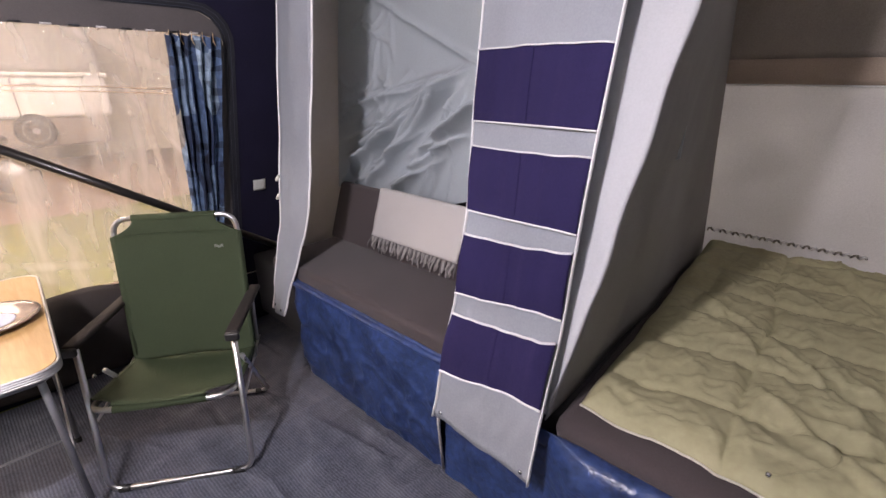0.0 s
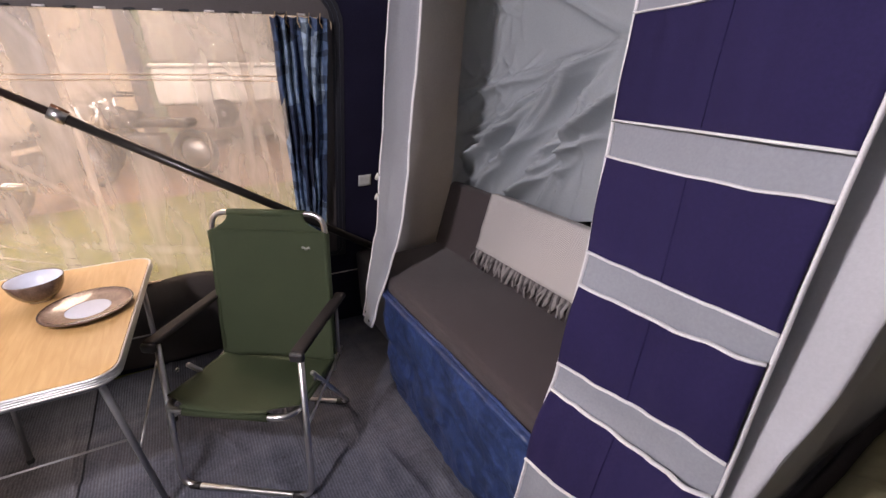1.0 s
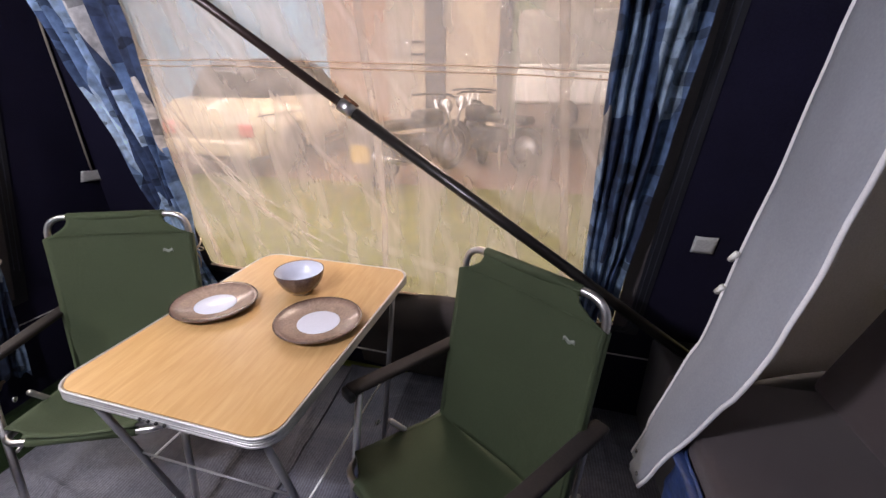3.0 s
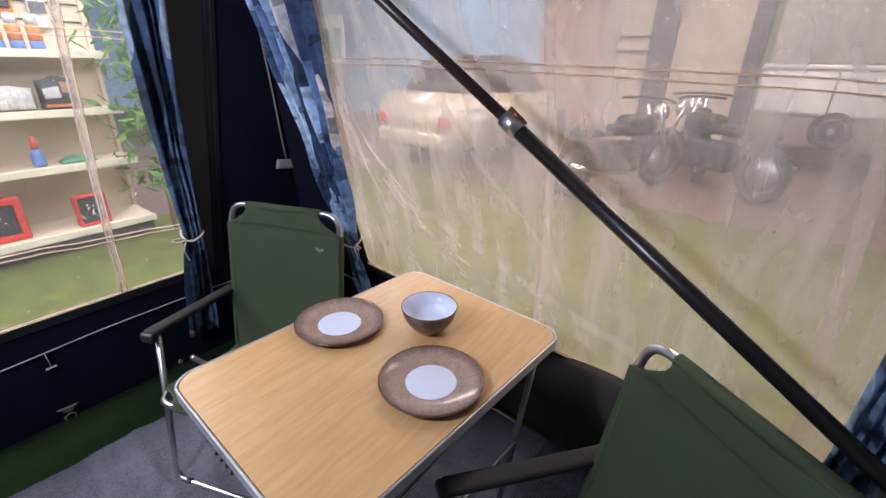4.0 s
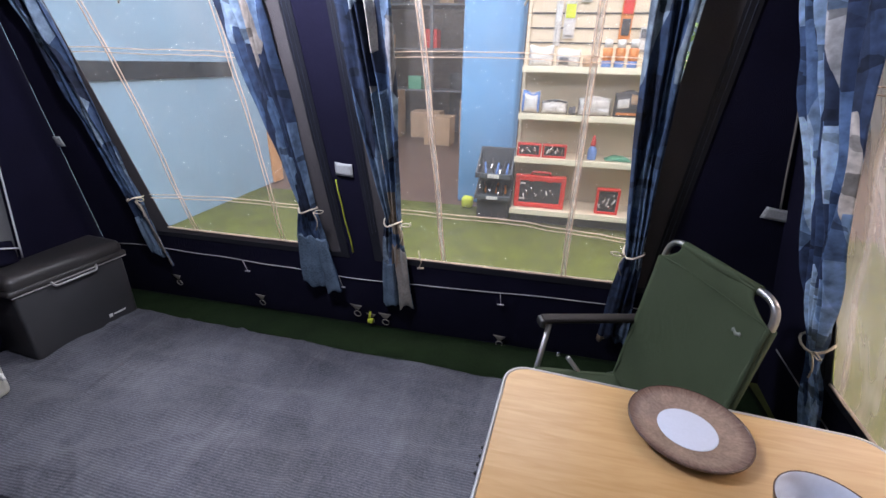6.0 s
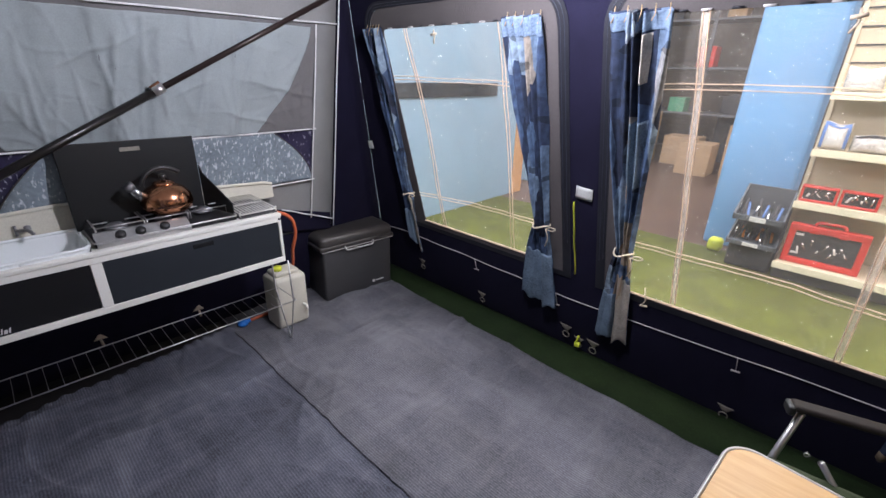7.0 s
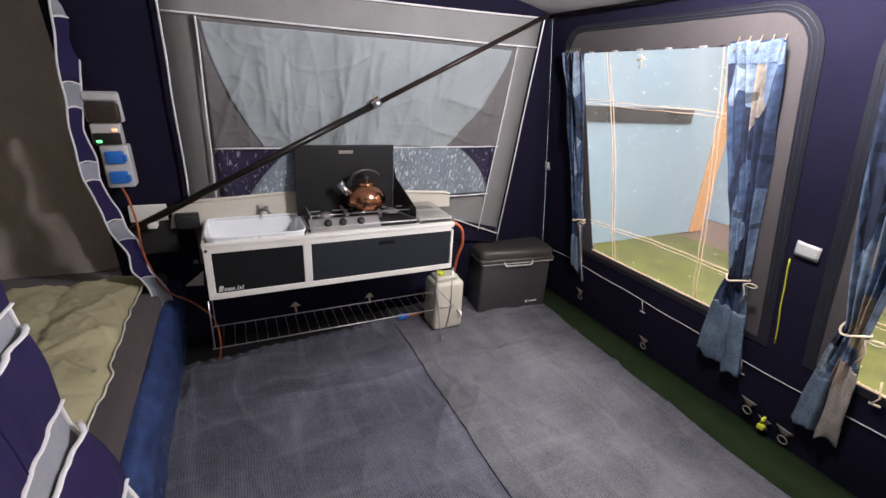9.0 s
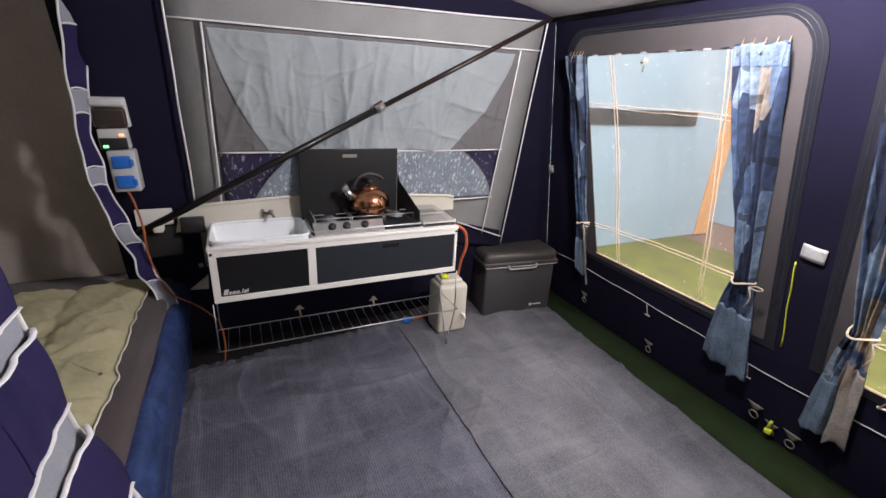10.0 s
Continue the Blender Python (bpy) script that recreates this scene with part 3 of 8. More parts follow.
M["tan"] = mat("tan_cotton_band", (0.42, 0.34, 0.27), 0.9, vary=0.15, trans=0.4)
M["band_tan"] = mat("taupe_cotton_tape", (0.44, 0.35, 0.28), 0.9, vary=0.15, scale=4)
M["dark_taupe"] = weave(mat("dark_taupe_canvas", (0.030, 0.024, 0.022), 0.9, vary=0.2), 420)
M["carton"] = mat("brown_cardboard", (0.36, 0.24, 0.14), 0.9, vary=0.2)
M["car"] = mat("cream_car_paint", (0.52, 0.45, 0.33), 0.3, vary=0.03, bump=0.0, coat=0.5)
M["car_glass"] = mat("dark_car_glass", (0.02, 0.024, 0.03), 0.08, vary=0.1, bump=0.0)
M["tyre"] = mat("tyre_rubber", (0.02, 0.02, 0.02), 0.85)
M["van"] = mat("white_caravan_skin", (0.70, 0.70, 0.68), 0.4, vary=0.05)
M["wall_cream"] = mat("cream_hall_wall", (0.48, 0.42, 0.34), 0.8, vary=0.08, scale=1.0)
# dark colour stands for the poor light in the workshop
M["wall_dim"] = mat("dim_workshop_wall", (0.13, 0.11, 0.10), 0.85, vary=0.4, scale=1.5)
M["wall_brown"] = mat("brown_door_leaf", (0.40, 0.24, 0.15), 0.6, vary=0.1, scale=2)
M["post_grey"] = mat("grey_steel_post", (0.12, 0.12, 0.13), 0.5)
M["roof"] = mat("hall_ceiling", (0.35, 0.34, 0.32), 0.9, vary=0.15, scale=1)
M["plant"] = mat("leaf_green", (0.10, 0.20, 0.03), 0.7, vary=0.4, scale=20, trans=0.2)

# ---------------------------------------------------------------- mesh helpers


def V(*a):
    return Vector(a)


def mk(name, geo, material, smooth=True):
    vs, fs = geo
    me = bpy.data.meshes.new(name)
    me.from_pydata([tuple(v) for v in vs], [], fs)
    me.materials.append(material)
    if smooth:
        me.polygons.foreach_set("use_smooth", [True] * len(me.polygons))
    me.update()
    return new(name, me)


def thing(name, base, label, category, group=""):
    e = new(name)
    e.empty_display_size = 0.05
    e.location = base
    tagged(e, label, category, group)
    return e


def part(name, geo, material, parent, label="", smooth=True):
    ob = mk(name, geo, material, smooth)
    ob.parent = parent
    if parent.type == "EMPTY":
        ob.matrix_parent_inverse = Matrix.Translation(parent.location).inverted()
    if label:
        tagged(ob, label)
    return ob


def single(name, geo, material, label, category, kind="", smooth=True):
    return tagged(mk(name, geo, material, smooth), label, category, kind=kind)


def join(*geos):
    vs, fs = [], []
    for g in geos:
        o = len(vs)
        vs += list(g[0])
        fs += [tuple(i + o for i in f) for f in g[1]]
    return vs, fs


def moved(geo, m):
    return [m @ Vector(v) for v in geo[0]], geo[1]


def box(x0, x1, y0, y1, z0, z1, bevel=0.004, seg=2):
    bm = bmesh.new()
    bmesh.ops.create_cube(bm, size=1.0)
    for v in bm.verts:
        v.co = ((x0 + x1) / 2 + v.co.x * (x1 - x0), (y0 + y1) / 2 + v.co.y * (y1 - y0), (z0 + z1) / 2 + v.co.z * (z1 - z0))
    if bevel:
        bmesh.ops.bevel(bm, geom=bm.edges[:], offset=min(bevel, 0.45 * min(x1 - x0, y1 - y0, z1 - z0)), segments=seg, affect="EDGES", profile=0.5)
    bm.verts.index_update()
    out = [v.co.copy() for v in bm.verts], [tuple(v.index for v in f.verts) for f in bm.faces]
    bm.free()
    return out


def rounded(points, radius=0.03, seg=5):
    """A polyline with its corners rounded."""
    pts = [Vector(p) for p in points]
    out = [pts[0]]
    for a, b, c in zip(pts, pts[1:], pts[2:]):
        u, w = (a - b), (c - b)
        r = min(radius, 0.45 * u.length, 0.45 * w.length)
        p, q = b + u.normalized() * r, b + w.normalized() * r
        for k in range(seg + 1):
            t = k / seg
            out.append(p * (1 - t) ** 2 + b * 2 * t * (1 - t) + q * t * t)
    out.append(pts[-1])
    return out


def tube(points, r=0.01, n=8, closed=False, flat=1.0):
    """A pipe along points; flat squeezes its second axis."""
    pts = [Vector(p) for p in points]
    vs, fs, up = [], [], None
    m = len(pts)
    for i, p in enumerate(pts):
        a = pts[(i - 1) % m] if closed or i else pts[0]
        b = pts[(i + 1) % m] if closed or i < m - 1 else pts[-1]
        d = (b - a).normalized()
        if up is None:
            up = Vector((0, 0, 1)) if abs(d.z) < 0.9 else Vector((1, 0, 0))
        s = d.cross(up)
        s = s.normalized() if s.length > 1e-6 else d.orthogonal().normalized()
        up = s.cross(d).normalized()
        rr = r(i / max(1, m - 1)) if callable(r) else r
        for k in range(n):
            an = 2 * math.pi * k / n
            vs.append(p + s * math.cos(an) * rr + up * math.sin(an) * rr * flat)
    for i in range(m if closed else m - 1):
        for k in range(n):
            j = (i + 1) % m
            fs.append((i * n + k, i * n + (k + 1) % n, j * n + (k + 1) % n, j * n + k))
    if not closed:
        fs.append(tuple(range(n - 1, -1, -1)))
        fs.append(tuple((m - 1) * n + k for k in range(n)))
    return vs, fs


def lathe(profile, n=32, at=(0, 0, 0), sy=1.0):
    vs, fs = [], []
    for r, z in profile:
        for k in range(n):
            an = 2 * math.pi * k / n
            vs.append(V(at[0] + r * math.cos(an), at[1] + sy * r * math.sin(an), at[2] + z))
    for i in range(len(profile) - 1):
        for k in range(n):
            fs.append((i * n + k, i * n + (k + 1) % n, (i + 1) * n + (k + 1) % n, (i + 1) * n + k))
    fs.append(tuple(range(n - 1, -1, -1)))
    fs.append(tuple((len(profile) - 1) * n + k for k in range(n)))
    return vs, fs


def cloth(fn, nu=24, nv=24, th=0.003):
    """A sheet with thickness: fn(u, v) gives its face, u and v from 0 to 1."""
    p = [[Vector(fn(i / nu, j / nv)) for j in range(nv + 1)] for i in range(nu + 1)]
    vs = []
    for s in (0.5, -0.5):
        for i in range(nu + 1):
            for j in range(nv + 1):
                a, b = p[min(i + 1, nu)][j] - p[max(i - 1, 0)][j], p[i][min(j + 1, nv)] - p[i][max(j - 1, 0)]
                nn = a.cross(b)
                nn = nn.normalized() if nn.length > 1e-9 else V(0, 0, 1)
                vs.append(p[i][j] + nn * th * s)
    w, o = nv + 1, (nu + 1) * (nv + 1)
    fs = []
    for i in range(nu):
        for j in range(nv):
            a, b, c, d = i * w + j, (i + 1) * w + j, (i + 1) * w + j + 1, i * w + j + 1
            fs += [(a, b, c, d), (a + o, d + o, c + o, b + o)]
    rim = [i * w for i in range(nu + 1)] + [nu * w + j for j in range(1, nv + 1)]
    rim += [i * w + nv for i in range(nu - 1, -1, -1)] + [j for j in range(nv - 1, 0, -1)]
    for a, b in zip(rim, rim[1:] + rim[:1]):
        fs.append((b, a, a + o, b + o))
    return vs, fs


def round_box(cx, cy, hx, hy, r_top, r_bot=0.0):
    """Signed distance to a rectangle whose upper and lower corners are rounded differently."""

    def sd(x, y):
        r = r_top if y > cy else r_bot
        qx, qy = abs(x - cx) - hx + r, abs(y - cy) - hy + r
        return min(max(qx, qy), 0) + math.hypot(max(qx, 0), max(qy, 0)) - r

    return sd


def edge_at(sd, cx, cy, an):
    lo, hi = 0.0, 8.0
    for _ in range(44):
        mid = (lo + hi) / 2
        if sd(cx + mid * math.cos(an), cy + mid * math.sin(an)) < 0:
            lo = mid
        else:
            hi = mid
    return cx + lo * math.cos(an), cy + lo * math.sin(an)


def ring_sheet(outer, inner, cx, cy, place, th=0.004, n=96, corners=()):
    """A sheet between two outlines round (cx, cy), laid out by place(a, b, offset)."""
    ang = [2 * math.pi * k / n for k in range(n)]
    ang += [math.atan2(b - cy, a - cx) % (2 * math.pi) for a, b in corners]
    ang = sorted(set(round(a, 6) for a in ang))
    m = len(ang)
    vs, fs = [], []
    for off in (0, -th):
        for sd in (outer, inner):
            for a in ang:
                vs.append(place(*edge_at(sd, cx, cy, a), off))
    for k in range(m):
        j = (k + 1) % m
        fs += [(k, j, m + j, m + k), (2 * m + k, 3 * m + k, 3 * m + j, 2 * m + j), (m + k, m + j, 3 * m + j, 3 * m + k), (k, 2 * m + k, 2 * m + j, j)]
    return vs, fs


def outline(sd, cx, cy, place, off, n=96, a0=0.0, a1=360.0):
    return [place(*edge_at(sd, cx, cy, radians(a0 + (a1 - a0) * k / n)), off) for k in range(n + 1)]


def nz(x, y=0.0, z=0.0):
    return noise.noise(V(x, y, z))

# ---------------------------------------------------------------- planes of the awning
N_F, N_B, N_A, N_T = V(0, -0.959, -0.283), V(-1, 0.09, -0.27).normalized(), V(1, 0, -0.22).normalized(), V(0, 0.991, 0.134)


def on_front(x, z, off=0.0):
    return V(x, 2.55 - 0.295 * z, z) + N_F * off


def on_side(y, z, off=0.0):
    return V(3.34 + 0.09 * y - 0.27 * z, y, z) + N_B * off


def on_end(y, z, off=0.0):
    return V(-0.21 + 0.22 * z, y, z) + N_A * off


def on_open(x, z, off=0.0):
    return V(x, 0.085 - 0.135 * z, z) + N_T * off


def line_on(place, a, b, off, n=14, wob=0.0, seed=0.0):
    """Points along a straight seam on a wall."""
    out = []
    for k in range(n + 1):
        t = k / n
        w = wob * nz(t * 3.1 + seed, seed * 1.7)
        out.append(place(a[0] + (b[0] - a[0]) * t + w, a[1] + (b[1] - a[1]) * t + w, off))
    return out


def seam(name, place, a, b, parent, material, off=0.004, r=0.004, n=14, wob=0.002, seed=0.0, label=""):
    return part(name, tube(line_on(place, a, b, off, n, wob, seed), r, 6), material, parent, label)


# ---------------------------------------------------------------- ground
single("ground", box(-30, 30, -30, 30, -0.25, -0.02, 0), M["concrete"], "brown painted floor of the sales hall", "floor", "structure")
single("pavement", cloth(lambda u, v: V(-7 + 14 * u, -6 + 11.0 * v, -0.008), 2, 2, 0.016), M["turf"], "bright green artificial turf laid over the hall floor", "artificial turf", "structure")


rw = random.Random(5)
WRINKLES = []
for k in range(44):
    a_ = radians(rw.choice((8, 15, 100, 82, 40, 150)) + rw.uniform(-14, 14))
    WRINKLES.append((rw.uniform(0.0, 3.0), rw.uniform(0.0, 2.3), math.cos(a_), math.sin(a_), rw.uniform(0.14, 0.42), rw.uniform(0.014, 0.026), rw.uniform(0.008, 0.019), rw.uniform(-0.25, 0.25)))


def carpet_z(x, y):
    z = 0.018 * max(0, nz(x * 1.6, y * 1.6, 3)) + 0.014 * nz(x * 3.2 + 0.6 * y, y * 5.5, 7) + 0.005 * (0.5 - abs(nz(x * 7 + 2, y * 7, 1))) + 0.003 * nz(x * 16, y * 16, 4)
    for x0, y0, dx, dy, w, h in ((0.9, 1.7, 0.95, 0.3, 0.05, 0.010), (1.4, 1.9, 0.8, -0.6, 0.04, 0.008), (0.5, 0.6, 0.3, 0.95, 0.05, 0.008), (1.2, 0.5, 0.9, 0.4, 0.06, 0.010), (1.9, 1.2, 0.7, 0.7, 0.05, 0.008), (2.2, 0.6, 0.2, 0.98, 0.05, 0.009), (0.75, 2.1, 0.98, 0.2, 0.05, 0.008)):
        d = (x - x0) * dy - (y - y0) * dx + 0.05 * nz(x * 3, y * 3, x0)
        s = (x - x0) * dx + (y - y0) * dy
        z += 1.6 * h * math.exp(-((d / w) ** 2)) * math.exp(-((s / 0.55) ** 2))
    for x0, y0, ca, sa, L, w, h, bow in WRINKLES:
        px, py = x - x0, y - y0
        if abs(px) < 0.6 and abs(py) < 0.6:
            s = px * ca + py * sa
            d = py * ca - px * sa - bow * s * s + 0.010 * nz(s * 6, x0 * 5)
            z += h * math.exp(-abs(d) / w) * math.exp(-((s / L) ** 4))
    # creases left from folding
    for k in range(9):
        d = x - 0.10 - 0.38 * k + 0.05 * nz(y * 1.8, k) + 0.015 * nz(y * 7, k)
        z += 0.020 * math.exp(-((abs(d) / 0.020) ** 1.1)) * max(0.0, 0.40 + nz(y * 1.7, k * 2.3))
    for k in range(6):
        d = y - 0.05 - 0.43 * k + 0.02 * nz(x * 3, k + 9)
        z += 0.016 * math.exp(-((abs(d) / 0.020) ** 1.1)) * max(0.0, 0.30 + nz(x * 1.7, k * 3.1))
    return 0.004 + max(0.0, z)


def edge_y(x):
    return 2.335 - 0.040 * x + 0.010 * nz(x * 3)


def inner_edge(y):
    """Where the inner strip ends, gathered, in front of the kitchen."""
    return 0.035 - 0.105 * y + 0.012 * nz(y * 5, 2.0)


def inner_strip(u, v):
    y = -0.25 + 1.47 * v
    x0 = inner_edge(y)
    x = x0 + (3.41 - x0) * u
    d = x - x0
    gather = 0.012 * (0.5 + 0.5 * math.sin(y * 95 + 5 * nz(y * 4, 7.0))) * math.exp(-d / 0.045) + 0.010 * math.exp(-((d - 0.05) / 0.05) ** 2) * (0.5 + nz(y * 7, 1.0))
    return V(x, y, carpet_z(x, y) + gather)


# black sheet added so that the floor under the kitchen stays in shade
single("floor_sheet", cloth(lambda u, v: V(-0.33 + 0.55 * u, -0.24 + 1.46 * v, 0.0035 + 0.002 * nz(u * 8, v * 8)), 12, 16, 0.003), M["dark_sheet"], "black sheet added for the shade on the floor under the kitchen", "groundsheet", "structure")
single("floor", cloth(inner_strip, 340, 230, 0.004), M["carpet"],
       "grey ribbed groundsheet with soft wrinkles, inner strip", "groundsheet", "structure")
single("floor_strip", cloth(lambda u, v: V(-0.32 + 3.7 * u, 1.205 + (edge_y(-0.32 + 3.7 * u) - 1.205) * v, 0.006 + carpet_z(-0.32 + 3.7 * u, 1.2 + 1.2 * v)), 360, 110, 0.004), M["carpet_pale"],
       "grey ribbed groundsheet strip overlapping along a dark seam", "groundsheet", "structure")

# ---------------------------------------------------------------- front wall with two windows


def foil_sheet(place, a0, a1, b0, b1, bulge, seed):
    def fn(u, v):
        a, b = a0 + (a1 - a0) * u, b0 + (b1 - b0) * v
        o = 0.014 * nz(a * 3 + seed, b * 3) + 0.008 * nz(a * 9 + seed, b * 5) + 0.005 * (0.5 - abs(nz(a * 12 + b * 5 + seed, b * 5 - a * 4))) + 0.003 * nz(a * 22 + seed, b * 14)
        o -= bulge * math.sin(math.pi * u) * math.sin(math.pi * v)
        return place(a, b, o - 0.004)

    return fn


def window(name, place, arch, rect, label, material, bulge, seed, cords):
    """A sewn-in window: taupe surround with an arched zip, clear foil and stitched bars."""
    (a0, a1, b0, b1), (w0, w1, z0, z1) = arch, rect
    cx, cy = (w0 + w1) / 2, (z0 + z1) / 2
    arch_sd = round_box((a0 + a1) / 2, (b0 + b1) / 2, (a1 - a0) / 2, (b1 - b0) / 2, 0.15)
    zip_sd = round_box((a0 + a1) / 2, (b0 + b1) / 2, (a1 - a0) / 2 - 0.045, (b1 - b0) / 2 - 0.03, 0.12)
    rect_sd = round_box(cx, cy, (w1 - w0) / 2, (z1 - z0) / 2, 0.02, 0.02)
    corners = [(w0, z0), (w0, z1), (w1, z0), (w1, z1)]
    ob = thing(name, place(cx, z0, 0), label, "window")
    tagged(ob, kind="structure")
    zc = [(x, b0 + 0.03) for x in (a0 + 0.045, a1 - 0.045)]
    ac = [(x, b0) for x in (a0, a1)]
    part("surround", ring_sheet(zip_sd, rect_sd, cx, cy, lambda a, b, o: place(a, b, 0.002 + o), 0.003, 120, corners + zc), M["brown"], ob, "taupe canvas surround", False)
    part("zip_band", ring_sheet(arch_sd, zip_sd, cx, cy, lambda a, b, o: place(a, b, 0.004 + o), 0.003, 140, zc + ac), M["zip"], ob, "shiny black arched zip band", False)
    for k in (0.35, 0.75):
        sd = round_box((a0 + a1) / 2, (b0 + b1) / 2, (a1 - a0) / 2 - 0.045 * k, (b1 - b0) / 2 - 0.03 * k, 0.15 - 0.03 * k)
        part("zip_teeth", tube(outline(sd, cx, cy, place, 0.005, 120, -35, 215), 0.0013, 5), M["zip_line"], ob)
    fo = part("pane", cloth(foil_sheet(place, w0 - 0.005, w1 + 0.005, z0 - 0.005, z1 + 0.005, bulge, seed), 110, 80, 0.0012), material, ob, "clear wavy plastic foil")
    fo.visible_shadow = False
    fn = foil_sheet(place, w0, w1, z0, z1, bulge, seed)
    for (ua, va), (ub, vb) in cords:
        upright = abs(ub - ua) < abs(vb - va)
        for d in (() if upright and seed == 5.0 else (-0.009, 0.009)):
            du, dv = (0, d / (z1 - z0)) if abs(ub - ua) > abs(vb - va) else (d / (w1 - w0), 0)
            pts = []
            for k in range(25):
                t = k / 24
                u, v = ua + (ub - ua) * t + du, va + (vb - va) * t + dv
                v += 0.006 * nz(t * 5, seed + va)
                pts.append(Vector(fn(u, v)) + (place(0, 0, 0.003) - place(0, 0, 0)))
            part("stitching", tube(pts, 0.0034, 6, flat=0.5), M["cord"], ob)
        if abs(ub - ua) < abs(vb - va) and seed > 4:
            # milky band where two sheets of foil are welded together
            up, hw = place(0, 0, 0.0022) - place(0, 0, 0), 0.013 / (w1 - w0)
            band = part("weld_band", cloth(lambda s, t: Vector(fn(ua + (ub - ua) * t + hw * (2 * s - 1), va + (vb - va) * t)) + up, 2, 40, 0.0006), M["weld"], ob, "milky welded band")
            band.visible_shadow = False
    hem = [place(w0 + (w1 - w0) * k / 20, z0 + 0.004 * nz(k, seed), 0.004) for k in range(21)]
    part("lower_hem", tube(hem, 0.005, 6), M["cord"], ob)
    # clips of the rolled blind along the upper edge
    for k in range(int((w1 - w0) / 0.075)):
        a = w0 + 0.05 + 0.075 * k + 0.012 * nz(k * 1.7, seed)
        p0, p1 = place(a, z1 + 0.004, 0.006), place(a + 0.03, z1 + 0.004 + 0.003 * nz(k, 2), 0.006)
        part("clip", tube([p0, p1], 0.004, 5), M["zip"] if k % 2 else M["hem"], ob)
    return ob


WIN1, ARCH1 = (0.42, 1.36, 0.565, 1.685), (0.27, 1.49, 0.50, 1.81)
WIN2, ARCH2 = (1.74, 2.80, 0.545, 1.675), (1.625, 2.95, 0.50, 1.79)
WINB, ARCHB = (0.085, 1.86, 0.53, 1.585), (-0.005, 1.95, 0.49, 1.70)

front = thing("wall_front", (1.6, 2.55, 0), "navy canvas front wall of the awning", "tent wall")
tagged(front, kind="structure")
for (x0, x1), arch in (((-0.36, 1.56), ARCH1), ((1.56, 3.62), ARCH2)):
    a0, a1, b0, b1 = arch
    cx, cy = (a0 + a1) / 2, (b0 + b1) / 2
    frame_sd = round_box((x0 + x1) / 2, 1.005, (x1 - x0) / 2, 1.025, 0.0)
    out_sd = lambda x, z: max(frame_sd(x, z), x - 3.570 + 0.2966 * z, -0.210 + 0.22 * z - x)
    in_sd = round_box(cx, cy, (a1 - a0) / 2 - 0.004, (b1 - b0) / 2 - 0.004, 0.15)
    part("canvas", ring_sheet(out_sd, in_sd, cx, cy, on_front, 0.003, 160, [(max(x0, -0.214), -0.02), (max(x0, 0.2366), 2.03), (min(x1, 3.576), -0.02), (min(x1, 2.968), 2.03)]), M["navy"], front, "", False)
window("window_1", on_front, ARCH1, WIN1, "clear foil window beside the kitchen, taupe surround", M["foil"], 0.03, 3.0,
       [((0.0, 0.79), (1.0, 0.78)), ((0.0, 0.175), (1.0, 0.19)), ((0.19, 0.0), (0.19, 1.0)), ((0.75, 0.0), (0.80, 1.0))])
window("window_2", on_front, ARCH2, WIN2, "clear foil window facing the shop shelves", M["foil"], 0.03, 8.0,
       [((0.0, 0.81), (1.0, 0.80)), ((0.0, 0.235), (1.0, 0.195)), ((0.23, 0.0), (0.195, 1.0)), ((0.765, 0.0), (0.735, 1.0))])
# hem cord, toggles and peg loops along the foot of the front wall
for wn, place, a, z in (("window_1", on_front, 0.80, 1.672), ("window_2", on_front, 2.30, 1.662)):
    part("blind_toggle", join(tube([place(a, z, 0.012), place(a + 0.004, z - 0.03, 0.018), place(a - 0.010, z - 0.055, 0.016)], 0.0035, 6), tube([place(a - 0.016, z - 0.02, 0.018), place(a + 0.018, z - 0.014, 0.018)], 0.006, 6)), M["tie"], bpy.data.objects[wn], "cream blind toggle on its tape")
hem = lambda x: 0.385 + 0.02 * math.cos((x - 0.3) * 2.6) + 0.012 * nz(x * 3)
part("hem_cord", tube([on_front(-0.1 + 3.3 * k / 60, hem(-0.1 + 3.3 * k / 60), 0.005) for k in range(61)], 0.0027, 6), M["hem"], front, "pale grey cord")
for x in (0.82, 2.27, 1.40):
    part("toggle", join(tube([on_front(x, hem(x), 0.008), on_front(x + 0.006, hem(x) - 0.07, 0.010)], 0.0038, 6, flat=0.5), tube([on_front(x - 0.012, hem(x) - 0.075, 0.011), on_front(x + 0.022, hem(x) - 0.072, 0.011)], 0.004, 6)), M["hem"], front)


part("toggle", join(tube([on_front(1.865, 0.60, 0.010), on_front(1.875, 0.53, 0.012), on_front(1.86, 0.50, 0.014)], 0.005, 6, flat=0.5), tube([on_front(1.852, 0.495, 0.013), on_front(1.885, 0.500, 0.013)], 0.005, 6)), M["tie"], front, "cream window toggle")


def shaded_turf(u, v):
    """Turf strip painted dark for its shade, from the wall's foot to under the carpet's edge."""
    x = -0.20 + 3.72 * u
    y0, y1 = 2.552, edge_y(x) - 0.03
    return V(x, y0 + (y1 - y0) * v + 0.004 * nz(x * 7, v * 2), 0.0035 + 0.003 * max(0.0, nz(x * 5, v * 4, 2.0)))


part("shaded_turf", cloth(shaded_turf, 120, 8, 0.0015), M["shaded_turf"], front, "dark green strip, the turf's shade put into its colour")


